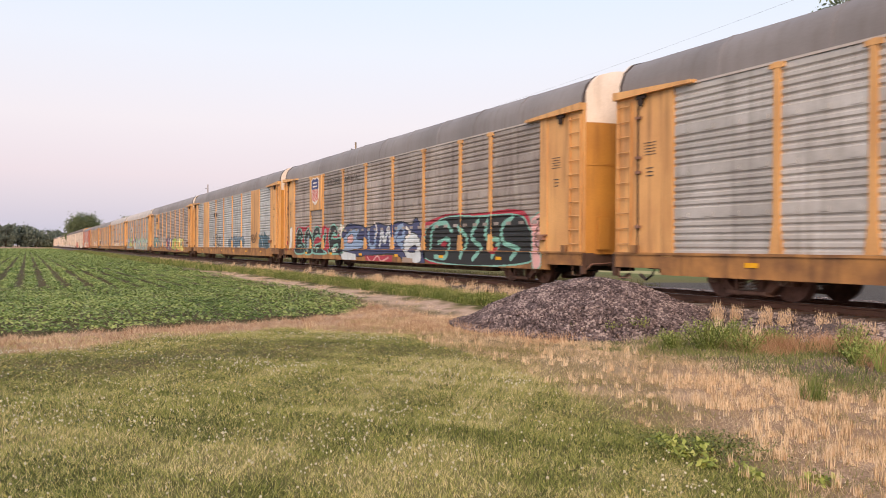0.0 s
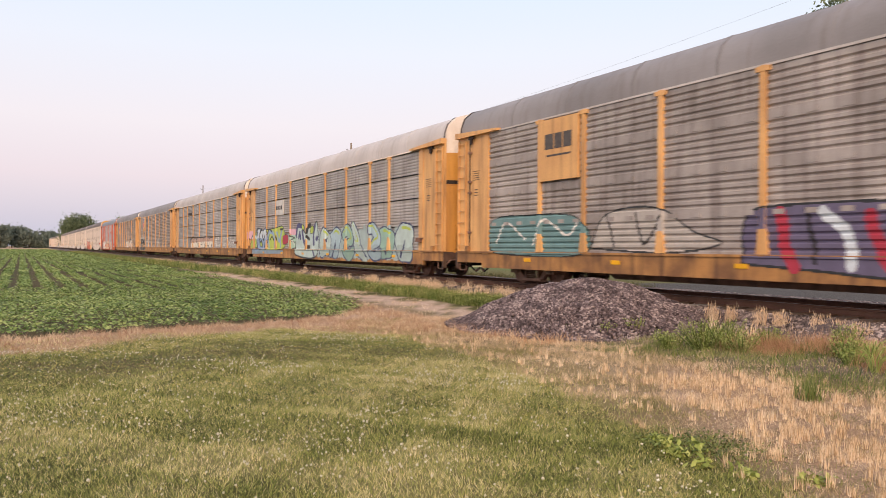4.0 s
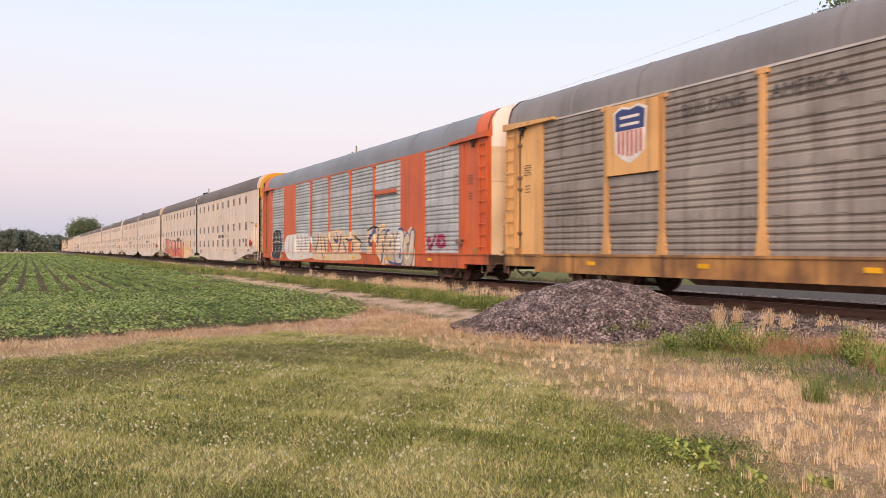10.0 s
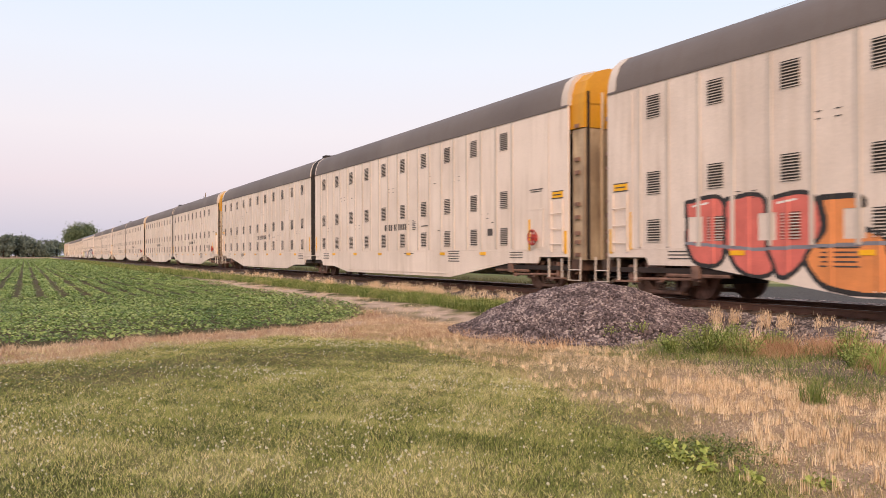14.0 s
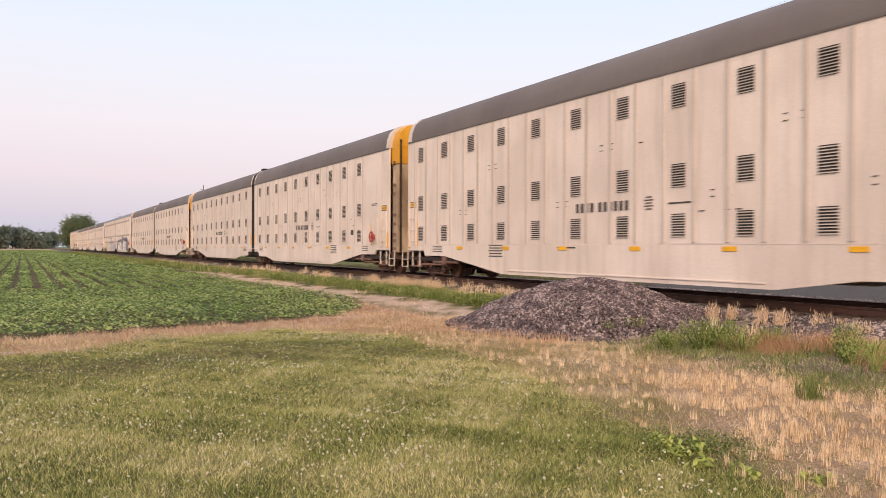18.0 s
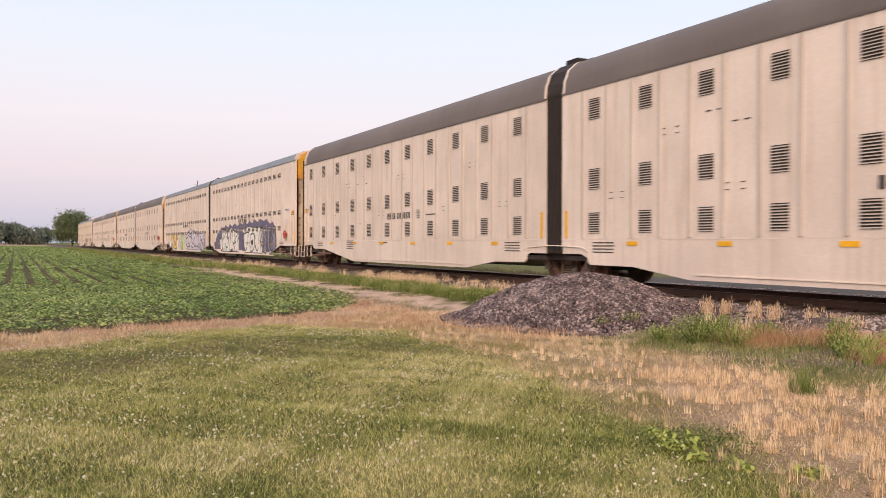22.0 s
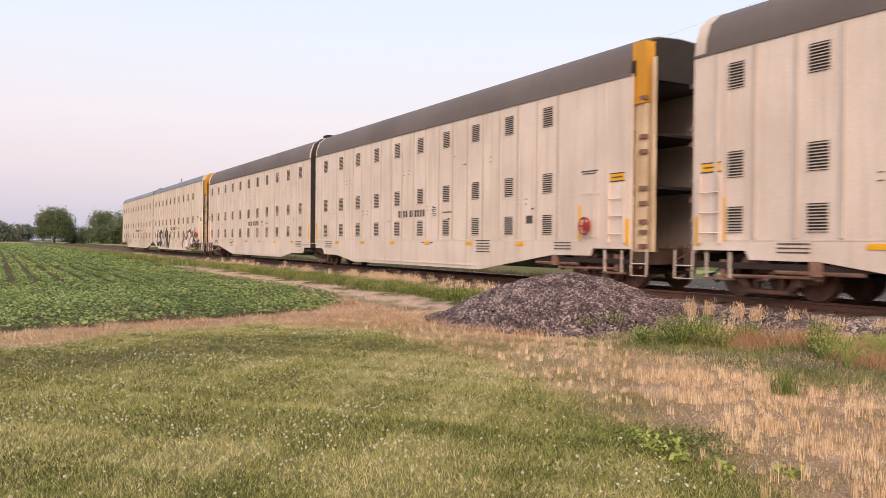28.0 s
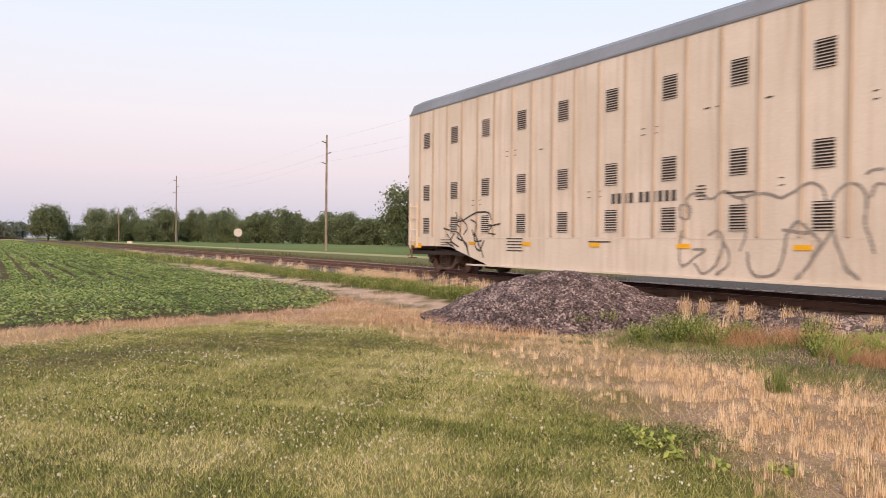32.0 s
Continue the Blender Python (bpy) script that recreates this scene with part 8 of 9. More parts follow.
# white clover heads
BLOOM = surf("clover_bloom", (0.78, 0.74, 0.60), (0.62, 0.56, 0.42), 0.8, scale=30, vary=0.1)
k = 13500
x, y = scatter(k, -5, 6.0, 3.6, 14.6)
pk = (0.20 + 1.0 * sstep(wavy(x, y, 1.2, 8), 0.1, 0.6)) * (x < lawn_edge(y) - 0.2) * (zones(x, y)[1] < 0.4)
keep = (rng.random(k) < 0.75 * pk) & (np.abs(x - 0.53 * y) < 0.62 * y + 0.5)
x, y = x[keep], y[keep]
tagged(new("clover_blossom", stone_mesh("clover_blossom", np.stack([x, y, ground_z(x, y) + rng.uniform(0.05, 0.10, len(x))], -1), 0.0095, BLOOM)), "small white clover blossoms dotted over the lawn", "clover blossom", kind="stuff")

# straw stubble: bunches of pale stalks
STRAW = leafy("straw_stalk", [(0.34, 0.225, 0.12), (0.66, 0.48, 0.30), (0.84, 0.66, 0.45), (0.90, 0.76, 0.57)], 0.7, 0.6, 0.15)
REDDISH = leafy("reddish_dry_grass", [(0.28, 0.155, 0.095), (0.44, 0.28, 0.18), (0.60, 0.44, 0.29), (0.74, 0.60, 0.42)], 0.7, 0.6, 0.15)


def bunches(n, x0, x1, y0, y1, test, per, spread, h0, h1, w, lean=0.35):
    x, y = scatter(n, x0, x1, y0, y1)
    keep = rng.random(n) < test(x, y)
    x, y = x[keep], y[keep]
    m = rng.integers(per // 2, per, len(x))
    hh = np.repeat(rng.uniform(h0, h1, len(x)), m)
    x, y = np.repeat(x, m) + rng.normal(0, spread, m.sum()), np.repeat(y, m) + rng.normal(0, spread, m.sum())
    return blades(x, y, ground_z(x, y), hh * rng.uniform(0.5, 1.05, len(x)), np.full(len(x), w) * rng.uniform(0.7, 1.3, len(x)), lean)


def in_straw(x, y):
    d, s2, f, t = zones(x, y)
    e = lawn_edge(y)
    deep = sstep(x + 0.5 * wavy(x, y, 2.1, 9), stubble_edge(y) - 0.25, stubble_edge(y) + 0.35) * (1 - sstep(x, 8.1, 8.5))
    gaps = sstep(wavy(x, y, 1.4, 9) + 0.8 * wavy(x, y, 4.4, 2), -0.5, 0.35)
    return np.clip((x > e - 0.1) * (x < 8.8) * (y < 14.5) * (0.10 + 0.90 * deep * gaps * (1 - 0.8 * sstep(y, 7.0, 8.6))), 0, 1)


tagged(new("straw_stubble", quad_mesh("straw_stubble", bunches(4200, 4.3, 9.2, 2.2, 14.0, in_straw, 38, 0.019, 0.05, 0.165, 0.006, 0.24), STRAW)), "pale dry straw stubble standing in bunches on bare soil", "straw", kind="stuff")


def in_band(x, y):
    d, s2, f, t = zones(x, y)
    return s2 * (1 - f) * (y > 12.0) * (1 - 0.6 * d) * ((x < 8.6))


tagged(new("dry_grass_strip", quad_mesh("dry_grass_strip", bunches(8000, -7, 9.5, 12.0, 22.0, in_band, 16, 0.07, 0.03, 0.17, 0.008, 1.3), REDDISH)), "reddish dry grass along the edge of the field", "dry grass", kind="stuff")
k = 70000
x, y = scatter(k, 4.0, 10.4, 2.2, 15)
keep = (rng.random(k) < in_straw(x, y) * 0.7 + 0.25 * (x > lawn_edge(y)))
x, y = x[keep], y[keep]
gp = bunches(1900, 7.4, 11.2, 14.0, 50, lambda x, y: 0.2 + 0.8 * sstep(wavy(x, y, 1.2, 21), 0.1, 0.6), 14, 0.09, 0.03, 0.12, 0.009, 1.2)
tagged(new("path_grass", quad_mesh("path_grass", gp, STRAW)), "short dry grass on the dirt path", "dry grass", kind="stuff")
DRY_TURF = leafy("dry_turf_blade", [(0.15, 0.16, 0.05), (0.28, 0.25, 0.10), (0.45, 0.335, 0.19), (0.60, 0.45, 0.29), (0.76, 0.60, 0.42)], 0.7, 0.8, 0.2, "dryness")
# short dry turf, part green, between the bunches
k = 190000
tx, ty = scatter(k, 4.0, 11.4, 2.4, 16.5, 1.15)
tn = sstep(wavy(tx, ty, 1.3, 31) + 0.6 * wavy(tx, ty, 3.7, 12) + 0.5 * sstep(ty, 7.5, 10.5), -0.25, 0.5)
kp = (tx > lawn_edge(ty)) & (rng.random(k) < 0.28 + 0.70 * tn) & ((tx < 9.0 + 0.3 * wavy(tx, ty, 2.0)) | (rng.random(k) < 0.35))
tx, ty = tx[kp], ty[kp]
tagged(new("dry_turf", quad_mesh("dry_turf", blades(tx, ty, ground_z(tx, ty), rng.uniform(0.015, 0.065, len(tx)), rng.uniform(0.004, 0.008, len(tx)), 1.4), DRY_TURF, ("dryness", np.clip(0.30 + 0.5 * wavy(tx, ty, 1.9, 7) + 0.25 * sstep(tx - lawn_edge(ty), 0.6, 1.8) + 0.24 * rng.standard_normal(len(tx)), 0, 1)))), "short half-dry turf between the straw and the lawn", "dry grass", kind="stuff")
tagged(new("straw_litter", quad_mesh("straw_litter", blades(x, y, ground_z(x, y) + 0.005, np.full(len(x), 0.018) * rng.uniform(0.3, 1.5, len(x)), rng.uniform(0.003, 0.007, len(x)), 4.0), STRAW)), "broken straw lying on the soil", "straw", kind="stuff")

k = 5200
x, y = scatter(k, 4.6, 11.6, 2.6, 15)
keep = (x > lawn_edge(y) + 0.2) & (rng.random(k) < 0.25 + 0.35 * (x > 8.4))
x, y = x[keep], y[keep]
PEBBLE = leafy("soil_pebble", [(0.24, 0.18, 0.145), (0.34, 0.26, 0.21), (0.44, 0.345, 0.28), (0.56, 0.46, 0.39)], 0.85, 0.8, 0)
tagged(new("pebbles", stone_mesh("pebbles", np.stack([x, y, ground_z(x, y) + 0.004], -1), 0.013, PEBBLE)), "small pale pebbles and clods on the bare soil", "pebbles", kind="stuff")

# the green weedy strip beside the track, with pale seed heads
WEED = leafy("weed_leaf", [(0.07, 0.11, 0.03), (0.14, 0.195, 0.05), (0.24, 0.285, 0.085), (0.47, 0.42, 0.20)], 0.6, 0.8, 0.3)
TALLISH = leafy("verge_weed_leaf", [(0.13, 0.17, 0.045), (0.25, 0.29, 0.08), (0.40, 0.41, 0.14)], 0.6, 0.8, 0.3)
DOCK = leafy("dock_leaf", [(0.22, 0.27, 0.06), (0.34, 0.39, 0.09), (0.50, 0.51, 0.16)], 0.5, 0.8, 0.3)


def in_strip(x, y):
    return ((x > 10.7 + 0.3 * wavy(x, y, 0.9)) & (x < 12.5 + 0.25 * wavy(x, y, 1.4, 3)) & (y > 16.5)) * (0.4 + 0.6 * sstep(wavy(x, y, 0.7, 2), -0.5, 0.3))


g1 = bunches(7500, 10.2, 13.0, 16.0, 50, in_strip, 28, 0.07, 0.14, 0.46, 0.010, 0.5)
g2 = bunches(5000, 10.0, 13.2, 50, 240, lambda x, y: np.full(len(x), 0.9), 14, 0.25, 0.2, 0.5, 0.05, 0.6)
OLIVE = leafy("olive_rank_grass", [(0.045, 0.052, 0.022), (0.08, 0.088, 0.034), (0.14, 0.13, 0.056), (0.22, 0.18, 0.09)], 0.7, 0.5, 0.2)
gf = bunches(2200, 19.6, 24.0, 25, 70, lambda x, y: 0.35 + 0.65 * sstep(wavy(x, y, 0.5, 8), -0.4, 0.3), 22, 0.16, 0.14, 0.46, 0.02, 0.6)
gg = bunches(3500, 18.8, 25.0, 70, 260, lambda x, y: np.full(len(x), 0.8), 12, 0.3, 0.25, 0.6, 0.06, 0.6)
tagged(new("far_verge_grass", quad_mesh("far_verge_grass", np.concatenate([gf, gg]), OLIVE)), "olive brown rank grass along the far side of the track", "grass", kind="stuff").matrix_basis = TRACK
k = 52000
vx, vy = scatter(k, 10.6, 12.7, 16.3, 44, 1.5)
vk = rng.random(k) < in_strip(vx, vy)
vx, vy = vx[vk], vy[vk]
tagged(new("verge_weeds", quad_mesh("verge_weeds", leaves(vx, vy, ground_z(vx, vy) + 0.36 * rng.random(len(vx)) * (0.7 + 0.4 * wavy(vx, vy, 2.2, 4)), 0.022 * (0.6 + vy / 40) * rng.uniform(0.6, 1.4, len(vx)), 0.9), TALLISH)), "leafy green weeds among the grass beside the path", "weed", kind="stuff").matrix_basis = TRACK
tagged(new("verge_grass", quad_mesh("verge_grass", np.concatenate([g1, g2]), WEED)), "rank green grass between the dirt path and the ballast", "grass", kind="stuff").matrix_basis = TRACK
g3 = bunches(1500, 11.7, 12.9, 15.0, 95, lambda x, y: sstep(wavy(x, y, 0.8, 11), -0.2, 0.3), 34, 0.09, 0.26, 0.52, 0.020, 0.35)
g4 = bunches(260, 11.6, 12.9, 4.0, 12.0, lambda x, y: sstep(wavy(x, y, 1.6, 3), 0.0, 0.4), 30, 0.06, 0.20, 0.42, 0.012, 0.3)


def plumes(x, y, z0, h, n, spread):
    """A tuft of stalks, each with a thick pale feathered head."""
    a = rng.normal(0, spread, (n, 2))
    hh = h * rng.uniform(0.55, 1.0, n)
    px, py = x + a[:, 0], y + a[:, 1]
    z = np.full(n, z0)
    stalks = blades(px, py, z, hh, np.full(n, 0.007), 0.25)
    m = 16
    u = rng.uniform(0.45, 1.08, (n, m))
    bx = (px[:, None] + rng.normal(0, 0.028, (n, m))).ravel()
    by = (py[:, None] + rng.normal(0, 0.028, (n, m))).ravel()
    return np.concatenate([stalks, blades(bx, by, (z[:, None] + hh[:, None] * u).ravel() - 0.03, rng.uniform(0.04, 0.09, n * m), np.full(n * m, 0.010), 0.45)])


tufts = [(12.25, 11.3, 0.55), (12.45, 11.0, 0.5), (12.35, 10.2, 0.52), (12.5, 9.9, 0.48), (12.65, 9.2, 0.46), (12.8, 8.9, 0.36), (12.5, 8.3, 0.40), (12.75, 7.6, 0.40), (12.6, 6.7, 0.42), (12.4, 5.9, 0.40),
         (12.75, 22.1, 0.55), (12.65, 21.2, 0.5), (12.7, 20.0, 0.5), (12.6, 19.3, 0.48), (12.75, 17.9, 0.5), (12.6, 16.6, 0.5)]
for i in range(46):
    tufts.append((rng.uniform(12.0, 12.9), rng.uniform(22.5, 30) if i < 26 else rng.uniform(30, 60), rng.uniform(0.42, 0.62)))
PLUME = leafy("pale_seed_plume", [(0.62, 0.45, 0.29), (0.78, 0.60, 0.42), (0.90, 0.74, 0.56)], 0.7, 0.4, 0.3)
for tx, ty, th in tufts:
    tagged(new("plume_grass", quad_mesh("plume_grass", plumes(tx, ty, 0.05, th, 26, 0.085), PLUME)), "tuft of pale feathery seeding grass at the ballast's foot", "grass tuft", group="seeding tufts").matrix_basis = TRACK
tagged(new("seeding_grass", quad_mesh("seeding_grass", np.concatenate([g3, g4]), STRAW)), "tufts of pale seeding grass at the foot of the ballast", "grass tuft", kind="stuff").matrix_basis = TRACK
g5 = bunches(900, 9.9, 11.7, 3.2, 8.9, lambda x, y: sstep(wavy(x, y, 1.3, 14), -0.15, 0.15), 70, 0.13, 0.10, 0.36, 0.005, 1.1)
RUST = leafy("rust_brown_grass", [(0.30, 0.16, 0.09), (0.46, 0.27, 0.155), (0.58, 0.37, 0.22), (0.70, 0.50, 0.32)], 0.7, 0.8, 0.2)
g6 = bunches(260, 7.6, 9.8, 11.0, 14.0, lambda x, y: np.full(len(x), 0.8), 22, 0.12, 0.06, 0.22, 0.009, 0.9)
tagged(new("reddish_weeds", quad_mesh("reddish_weeds", np.concatenate([g5, g6]), RUST)), "withered reddish brown weeds round the gravel", "weed", kind="stuff")
g7 = bunches(1700, 8.2, 11.2, 3.0, 10.5, lambda x, y: (0.25 + 0.75 * sstep(wavy(x, y, 0.9, 17), -0.3, 0.3)) * (0.25 + 0.75 * sstep(x + 0.4 * wavy(x, y, 1.5, 2), 8.4, 9.2)), 20, 0.09, 0.04, 0.18, 0.008, 0.9)
tagged(new("low_weeds", quad_mesh("low_weeds", g7, WEED)), "low green weeds on the dark soil beside the ballast", "weed", kind="stuff")


def leafy_weed(name, x, y, h, n, spread, label, size=0.024, mat_=WEED):
    """A branching weed: thin stems with leaves up their length."""
    w = thing(name, (x, y, float(ground_z(np.array([x]), np.array([y]))[0])), label, "weed")
    stems, lx, ly, lz = Shape(), [], [], []
    for i in range(n):
        a, r = rng.uniform(0, 6.283), spread * rng.random() ** 0.6
        tip = (r * math.cos(a), r * math.sin(a), h * rng.uniform(0.55, 1.0))
        base = (tip[0] * 0.25, tip[1] * 0.25, -0.03)
        mid = (tip[0] * 0.7, tip[1] * 0.7, tip[2] * 0.55)
        stems.tube([base, mid, tip], [0.006, 0.005, 0.003], 4)
        for u in np.linspace(0.12, 1.0, 22):
            p = np.array(base) * (1 - u) ** 2 + 2 * np.array(mid) * u * (1 - u) + np.array(tip) * u * u
            lx.append(p[0] + rng.normal(0, 0.035)); ly.append(p[1] + rng.normal(0, 0.035)); lz.append(p[2] + rng.normal(0, 0.02))
    part("stalk", stems, WEED, w)["kind"] = "stuff"
    ob = new("foliage", quad_mesh("foliage", leaves(np.array(lx), np.array(ly), np.array(lz), size * rng.uniform(0.6, 1.3, len(lx)), 0.9), mat_))
    ob.parent = w
    ob["kind"] = "stuff"
    return w


def sedge(x, y, n, h):
    """Long arching leaves from one root."""
    w = thing("sedge_plant", (x, y, float(ground_z(np.array([x]), np.array([y]))[0])), "light green sedge with long arching leaves beside the ballast", "weed")
    for i in range(n):
        a, r, hh = rng.uniform(0, 6.283), rng.uniform(0.12, 0.38), h * rng.uniform(0.6, 1.0)
        ca, sa = math.cos(a), math.sin(a)
        pts = [(0.03 * ca, 0.03 * sa, -0.02), (0.35 * r * ca, 0.35 * r * sa, 0.7 * hh), (0.75 * r * ca, 0.75 * r * sa, hh), (1.25 * r * ca, 1.25 * r * sa, 0.72 * hh)]
        part("leaf", Shape().tube(pts, [0.006, 0.008, 0.006, 0.0015], 4), SEDGE, w)
    return w


SEDGE = leafy("sedge_leaf", [(0.20, 0.27, 0.07), (0.34, 0.40, 0.12), (0.52, 0.50, 0.20)], 0.6, 0.8, 0.3)
TALL = leafy("tall_weed_leaf", [(0.19, 0.25, 0.065), (0.30, 0.37, 0.10), (0.45, 0.49, 0.17)], 0.6, 0.8, 0.3)
for wx, wy, wh, wn, ws, kind_ in ((9.65, 9.05, 0.50, 60, 0.46, "tall"), (10.1, 9.0, 0.46, 40, 0.40, "tall"), (9.85, 8.45, 0.34, 40, 0.40, "tall"), (9.35, 9.5, 0.32, 34, 0.34, "tall"), (10.55, 7.15, 0.30, 34, 0.30, "small"), (10.05, 6.75, 0.30, 30, 0.30, "small"), (9.95, 11.0, 0.36, 26, 0.24, "small"), (9.45, 11.2, 0.30, 22, 0.22, "small"), (9.0, 11.6, 0.24, 18, 0.20, "small"), (11.15, 7.6, 0.42, 34, 0.30, "small"), (11.7, 6.6, 0.40, 30, 0.30, "small"), (10.7, 8.6, 0.30, 26, 0.28, "small"), (10.5, 6.3, 0.26, 22, 0.26, "small")):
    leafy_weed("bushy_weed", wx, wy, wh, wn, ws, "tall willowy green weed at the foot of the gravel heap" if kind_ == "tall" else "small green weed on the dark soil near the gravel heap", 0.017, TALL)
for wx, wy, wn, wh in ((10.2, 6.55, 26, 0.38), (10.6, 6.2, 22, 0.40), (9.7, 6.2, 18, 0.30), (10.3, 5.75, 20, 0.36), (11.0, 6.6, 18, 0.34)):
    sedge(wx, wy, wn, wh)
for px, py, hh in ((4.79, 5.03, 0.07), (4.72, 4.80, 0.07), (4.62, 4.60, 0.08), (4.86, 4.62, 0.08), (4.56, 4.36, 0.06), (4.86, 3.60, 0.06), (4.62, 3.95, 0.05)):
    leafy_weed("dock_plant", px, py, hh, 5, 0.13, "low broad-leaved green weed at the lawn's edge", 0.026, DOCK)
gt = bunches(1, 7.65, 7.75, 5.6, 5.75, lambda x, y: np.full(len(x), 1.0), 300, 0.07, 0.20, 0.34, 0.010, 0.6)
tagged(new("grass_tuft", quad_mesh("grass_tuft", gt, WEED)), "single upright tuft of dark green grass", "grass tuft")

# the crop in rows that run with the track
CROP = leafy("soybean_leaf", [(0.10, 0.16, 0.042), (0.195, 0.275, 0.072), (0.30, 0.375, 0.11), (0.44, 0.49, 0.175)], 0.5, 0.35, 0.35)
chunks = []
ROW = 0.78
for row in range(-74, 12):
    rx = row * ROW + 0.12
    for ya, yb, step, per, size, tall in ((15.0, 46.0, 0.056, 10, 0.040, 0.24), (46.0, 110.0, 0.20, 9, 0.075, 0.27), (110.0, 356.0, 0.6, 8, 0.16, 0.29)):
        if rx < 0.53 * ya - 0.62 * yb - 4 or rx > 9.2:
            continue
        py = np.arange(ya, yb, step)
        py = py + rng.normal(0, step * 0.3, len(py))
        # the headland is sown across, so no rows show in it
        head = sstep(32.0 - 0.5 * rx + 0.8 * np.sin(rx * 0.7) - py, 0.0, 1.0) > 0.5
        px = rx + np.where(head, rng.uniform(-0.39, 0.39, len(py)), rng.normal(0, 0.03, len(py)))
        j = 0.35 * wavy(px, py, 1.7) + 0.15 * wavy(px, py, 5.1, 2)
        thin = 0.05 + 0.65 * sstep(px + 0.9 * wavy(px, py, 0.5, 6) - np.interp(py, [18, 30, 60], [7.6, 7.0, 8.2]), 0.0, 1.6) + 0.45 * np.exp(-((py - 31.5 + 0.5 * px) / 0.9) ** 2) * (wavy(px, py, 0.9, 3) > 0.1)
        keep = (py + j > field_edge(px) + 0.1) & (px > 0.53 * py - 0.66 * py - 6) & (rng.random(len(py)) > thin)
        px, py, hd = px[keep], py[keep], head[keep]
        grow = 0.80 + 0.30 * wavy(px, py, 0.35, 5)
        grow *= 0.55 + 0.45 * sstep(py - field_edge(px), 0, 2.5) if ya < 40 else 1.0
        m = len(px)
        if not m:
            continue
        qx, qy = np.repeat(px, per), np.repeat(py, per)
        hgt = np.repeat(grow, per) * tall * np.where(np.repeat(hd, per), rng.uniform(0.35, 1.0, m * per), rng.uniform(0.50, 1.12, m * per))
        qx = qx + rng.normal(0, 1.0, m * per) * np.repeat(np.where(hd, 0.16, 0.102), per)
        qy = qy + rng.normal(0, 0.06 + step * 0.3, m * per)
        chunks.append(leaves(qx, qy, hgt, np.minimum(size, 0.16) * rng.uniform(0.7, 1.3, m * per), 0.6))
tagged(new("soybean_crop", quad_mesh("soybean_crop", np.concatenate(chunks), CROP)), "rows of knee-low green soybean plants beyond a dense headland", "crop", kind="stuff")

# ---- trees ----
BARK = surf("bark", (0.10, 0.075, 0.055), (0.06, 0.045, 0.035), 0.9, scale=3, bump=0.5)
LEAF = leafy("tree_leaf", [(0.085, 0.108, 0.060), (0.13, 0.16, 0.085), (0.18, 0.215, 0.11), (0.24, 0.275, 0.14)], 0.7, 0.05, 0.3)


# Skyline leaves: aerial haze put into a paler, greyer green.
LEAF_HAZED = leafy("hazed_tree_leaf", [(0.11, 0.132, 0.108), (0.145, 0.172, 0.135), (0.19, 0.218, 0.165)], 0.7, 0.12, 0.2)


def tree(x, y, height, width, seed, clumps=46, per=70, size=0.30, low=0.18, label="leafy green tree at the edge of the fields", name="tree", ragged=1.0, leaf=LEAF):
    r = np.random.default_rng(seed)
    t = thing(name, (x, y, 0), label, "tree")
    s = Shape()
    top = height * 0.75
    s.tube([(0, 0, -0.1), (0.02 * height, 0, height * 0.25), (0, 0.02 * height, height * 0.5), (0, 0, top)], [height * 0.03, height * 0.024, height * 0.016, height * 0.006], 7)
    part("trunk", s, BARK, t)
    cen = []
    for i in range(clumps):
        u, v = r.uniform(-1, 1), r.uniform(0, 6.283)
        rad = r.uniform(0.45, 1.0) ** 0.5 * ragged
        zc = height * (low + (1 - low) * (0.5 + 0.46 * u * rad))
        prof_w = math.sqrt(max(0.05, 1 - (2 * (zc / height - low) / (1 - low) - 0.9) ** 2 * 0.85)) if zc > height * low else 0.4
        cen.append((width / 2 * prof_w * rad * math.cos(v) * r.uniform(0.5, 1), width / 2 * prof_w * rad * math.sin(v) * r.uniform(0.5, 1), zc))
    for i in range(0, clumps, max(1, clumps // 9)):
        cx, cy, cz = cen[i]
        b2 = Shape().tube([(0, 0, min(cz * 0.6, top * 0.9)), (cx * 0.5, cy * 0.5, cz * 0.85), (cx, cy, cz)], [height * 0.011, height * 0.007, height * 0.003], 5)
        part("limb", b2, BARK, t)
    pts = []
    for cx, cy, cz in cen:
        cr = width * r.uniform(0.10, 0.19)
        p = r.normal(0, 0.5, (per, 3)) * cr + (cx, cy, cz)
        p[:, 2] = np.maximum(p[:, 2], height * low * 0.6)
        pts.append(p)
    pts = np.concatenate(pts)
    m = len(pts)
    a, b1 = r.normal(0, 1, (m, 3)), r.normal(0, 1, (m, 3))
    a /= np.linalg.norm(a, axis=1)[:, None]
    b1 /= np.linalg.norm(b1, axis=1)[:, None]
    sz = (size * r.uniform(0.6, 1.3, m))[:, None]
    quads = np.stack([pts - a * sz, pts + b1 * sz * 0.7, pts + a * sz, pts - b1 * sz * 0.7], 1)
    ob = new("crown", quad_mesh("crown", quads, leaf))
    ob.parent = t
    return t


tree(21.5, 372, 14.6, 15.5, 1, 190, 100, 0.36, 0.10, "round dark green tree beside the far end of the track")
tr = random.Random(5)
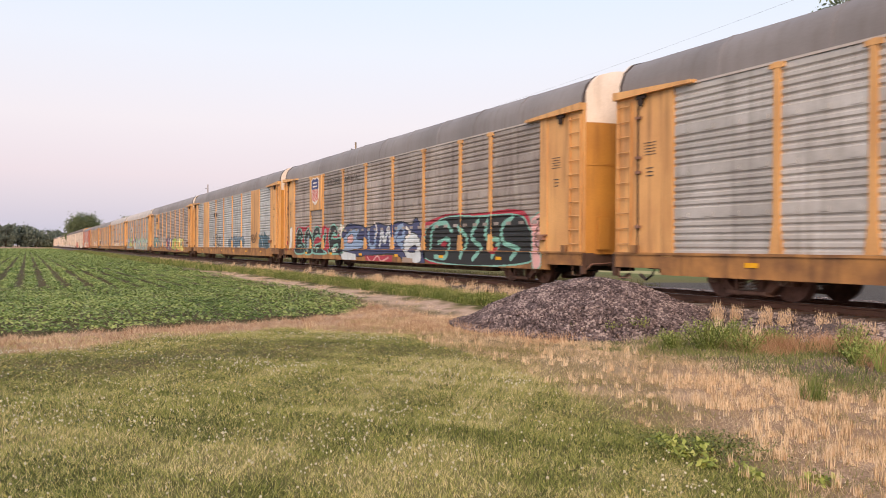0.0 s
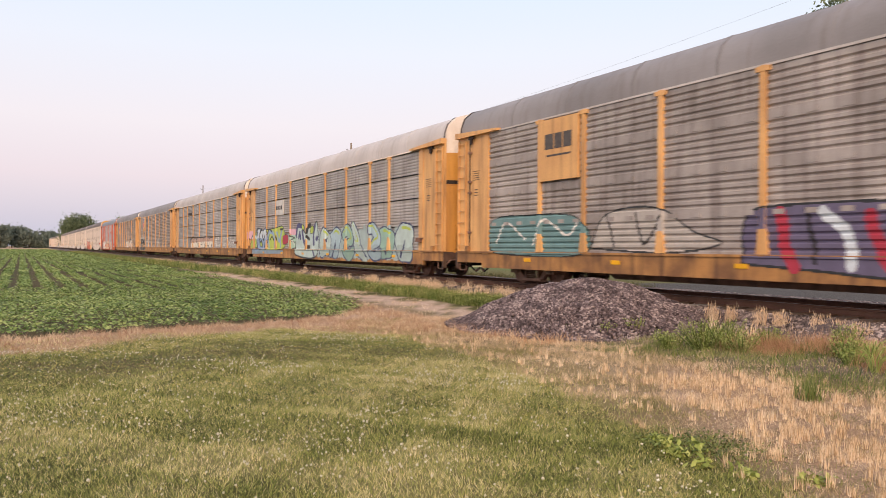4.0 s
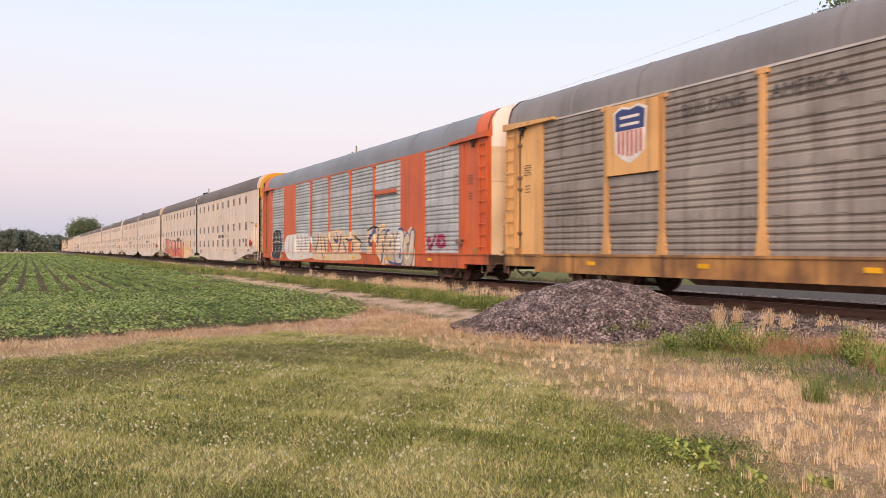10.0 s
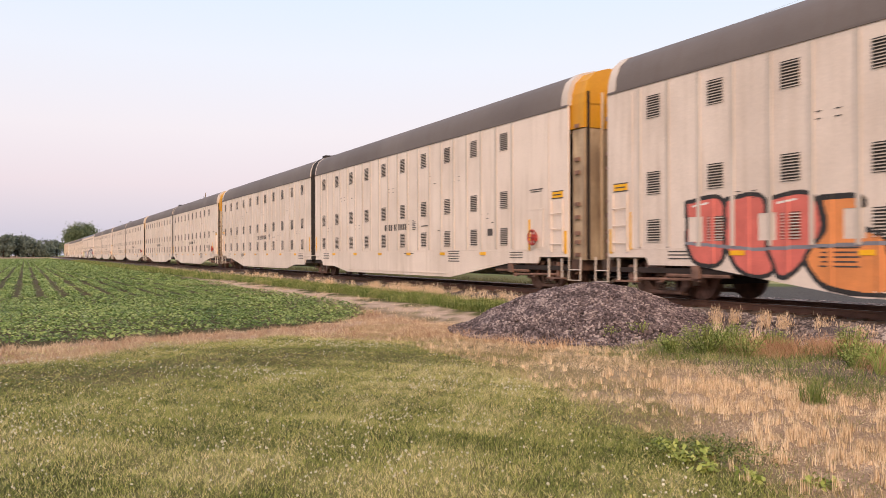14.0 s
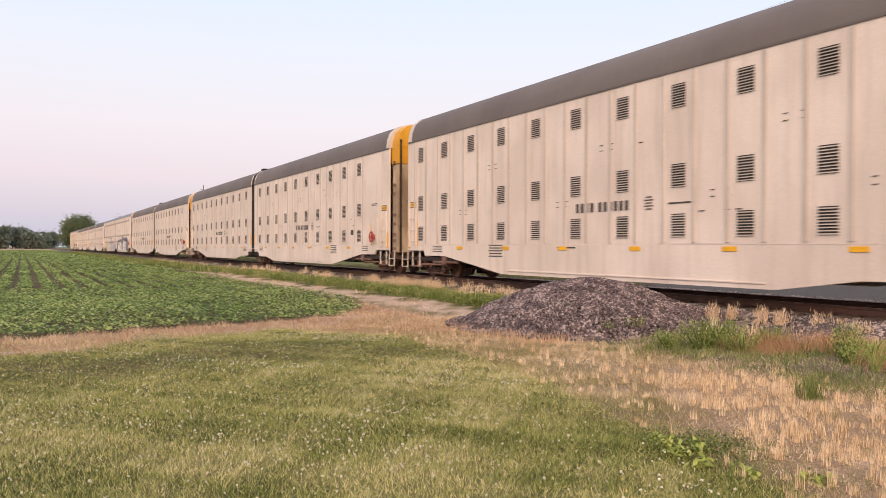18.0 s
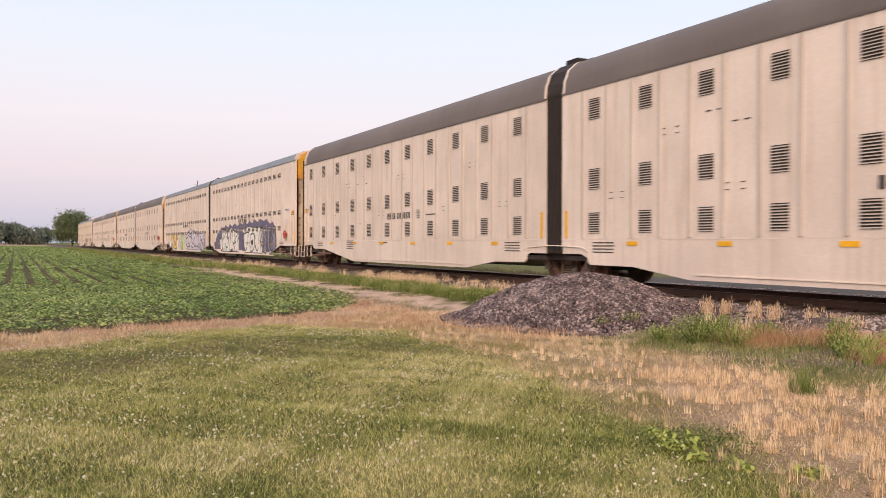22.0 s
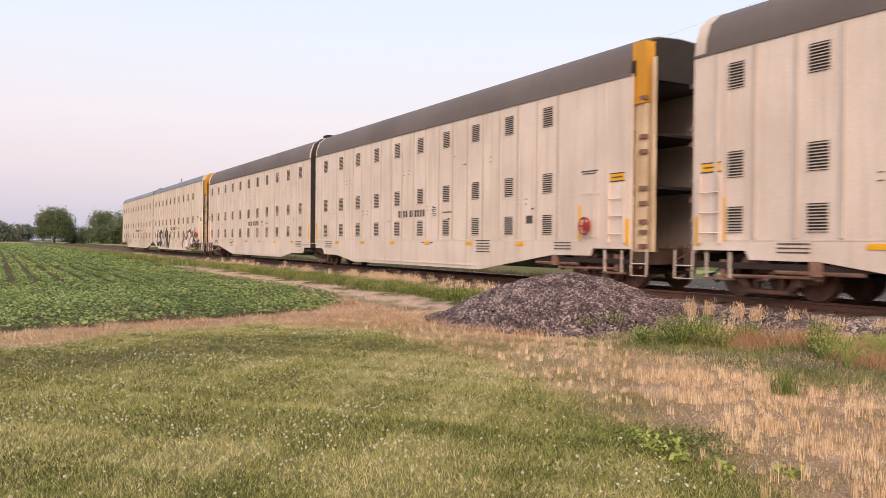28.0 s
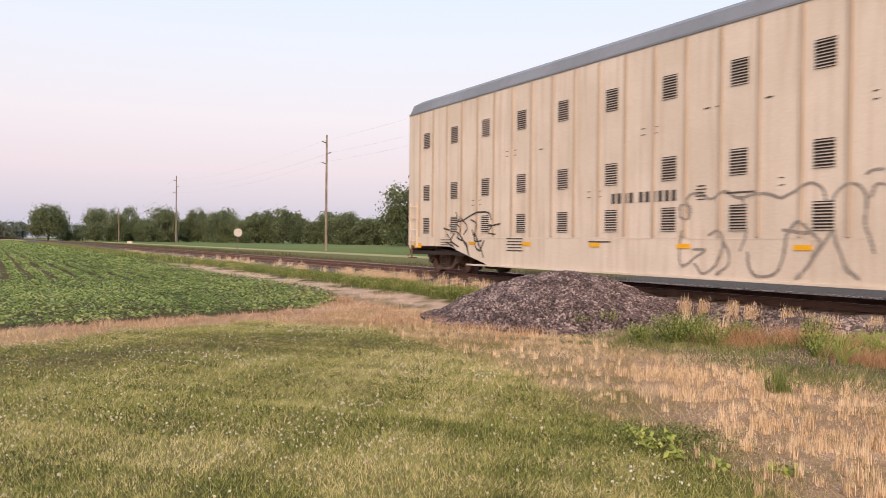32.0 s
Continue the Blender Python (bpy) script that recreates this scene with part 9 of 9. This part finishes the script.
# the wood across the meadow
for i in range(34):
    u = i / 33
    az = radians(6.2 + 21.5 * u)
    dist = 415 - 150 * u + tr.uniform(-18, 18)
    hgt = (dist * math.tan(radians(1.55)) + 1.6) * tr.uniform(0.80, 1.34)
    tree(dist * math.sin(az), dist * math.cos(az), hgt, hgt * tr.uniform(0.75, 1.1), 100 + i, 64, 105, 0.33, 0.03, "dark green deciduous tree in the wood across the meadow", ragged=1.05)
for i in range(9):
    az = radians(4.6 + 0.75 * i)
    dist = 385 + tr.uniform(-22, 22)
    tree(dist * math.sin(az), dist * math.cos(az), tr.uniform(6, 9), tr.uniform(8, 11), 200 + i, 40, 90, 0.33, 0.02, "low bushy green tree by the line", ragged=1.0)
for i in range(5):
    az = radians(27.6 + 2.6 * i)
    dist = 225 - 14 * i
    tree(dist * math.sin(az), dist * math.cos(az), 19.5 + 1.2 * i, 17, 300 + i, 90, 90, 0.40, 0.05, "tall dark green tree beside the meadow")
for i in range(14):
    az = radians(-2.6 + 0.34 * i)
    dist = 640 + tr.uniform(-60, 60)
    hh = 15.5 if i < 9 else 12
    tree(dist * math.sin(az), dist * math.cos(az), hh * tr.uniform(0.8, 1.1), 15 * tr.uniform(0.8, 1.2), 400 + i, 36, 40, 0.85, 0.05, "far dark green tree on the skyline, paled by haze in its colour", leaf=LEAF_HAZED)
tree(41.9, 28.4, 17.0, 6.5, 500, 130, 170, 0.13, 0.25, "tall leafy green tree behind the railway")

# ---- pole line ----
POLE = surf("weathered_pole", (0.30, 0.235, 0.19), (0.20, 0.15, 0.12), 0.9, scale=1.5, fine=30, bump=0.4, streak=0.4)
PORCELAIN = surf("grey_insulator", (0.22, 0.21, 0.21), (0.15, 0.15, 0.15), 0.4, scale=6)
WIRE = surf("aluminium_wire", (0.34, 0.33, 0.33), (0.26, 0.25, 0.25), 0.5, 0.5, scale=2, bump=0)
POLES = [(45.0, 0.0, 21.5), (45.0, 113.5, 17.9), (45.0, 226.0, 19.1), (45.0, 338.0, 14.2), (45.0, 450.0, 17.0), (45.0, 562.0, 17.0)]


def utility_pole(x, y, h):
    p = thing("utility_pole", (x, y, 0), "tall weathered wooden power pole with three side insulators", "power pole", "poles of the power line")
    part("pole", Shape().tube([(0, 0, -0.3), (0, 0, h * 0.5), (0, 0, h)], [0.21, 0.17, 0.13], 10), POLE, p, smooth=True)
    ends = []
    for f, sx in ((0.065, -1), (0.155, 1), (0.245, -1)):
        z = h * (1 - f)
        ins = part("insulator", Shape().tube([(0.1 * sx, 0, z - 0.10), (0.75 * sx, 0, z + 0.08)], 0.055, 7).tube([(0.70 * sx, 0, z), (0.70 * sx, 0, z + 0.16)], 0.07, 7), PORCELAIN, p)
        for k2 in range(5):
            part("shed", lambda: Shape().wheel(-0.02, 0.02, 0, 0, 0.095, None, 10), PORCELAIN, ins, at=((0.22 + 0.11 * k2) * sx, 0, z - 0.06 + 0.03 * k2), key="shed")
        ends.append((x + 0.75 * sx, y, z + 0.1))
    return ends


hooks = [utility_pole(*p) for p in POLES]
for a, b in zip(hooks, hooks[1:]):
    for p, q in zip(a, b):
        line = [(p[0] + (q[0] - p[0]) * u, p[1] + (q[1] - p[1]) * u, p[2] + (q[2] - p[2]) * u - 1.4 * 4 * u * (1 - u)) for u in np.linspace(0, 1, 25)]
        tagged(part("power_wire", Shape().tube(line, 0.006, 5), WIRE, None), "thin sagging aluminium wire strung between the power poles", "wire", "wires of the power line")

# ---- the round sign across the track ----
SIGN = surf("dull_sign_face", (0.52, 0.49, 0.44), (0.42, 0.39, 0.35), 0.6, scale=5)
sg = thing("round_sign", (24.0, 87.0, 0.0), "round pale warning sign on a thin post beside the track", "sign")
part("post", Shape().box((-0.035, -0.035, -0.2), (0.035, 0.035, 2.75)), POLE, sg)
disc = Shape().wheel(-0.012, 0.012, 0, 0, 0.46, None, 28)
part("disc", disc, SIGN, sg, at=(0.0, -0.05, 2.38)).rotation_euler = (0, 0, radians(75))
part("rim", Shape().tube([(0, 0.46 * math.cos(a * math.pi / 14), 0.46 * math.sin(a * math.pi / 14)) for a in range(29)], 0.018, 5), POLE, sg, at=(0.0, -0.05, 2.38)).rotation_euler = (0, 0, radians(75))
cab = thing("relay_cabinet", (36.5, 251.0, 0.0), "small white equipment cabinet beside the line", "cabinet")
part("body", Shape().box((-0.7, -0.4, 0), (0.7, 0.4, 0.62)), CAP_WHITE, cab)
part("roof", Shape().box((-0.75, -0.45, 0.62), (0.75, 0.45, 0.68)), CAP_WHITE, cab)


def motions():
    for car, y in MOVING:
        walk(car, [(t, TRACK @ pose(TRACK_X, y - travelled(t), RAIL_Z)) for t in range(0, 33, 2)])
    # the wheelsets all roll alike: one turning, shared by all
    turn = math.degrees(travelled(32) / 32 / WHEEL_R) / FPS
    walk(WHEELSETS[0], [(i / FPS, pose(0, 0, 0, turn * i)) for i in range(32 * FPS + 1)])
    keys = WHEELSETS[0].animation_data
    for w in WHEELSETS[1:]:
        w.rotation_mode = "QUATERNION"
        w.animation_data_create().action = keys.action
        w.animation_data.action_slot = keys.action_slot


motions()
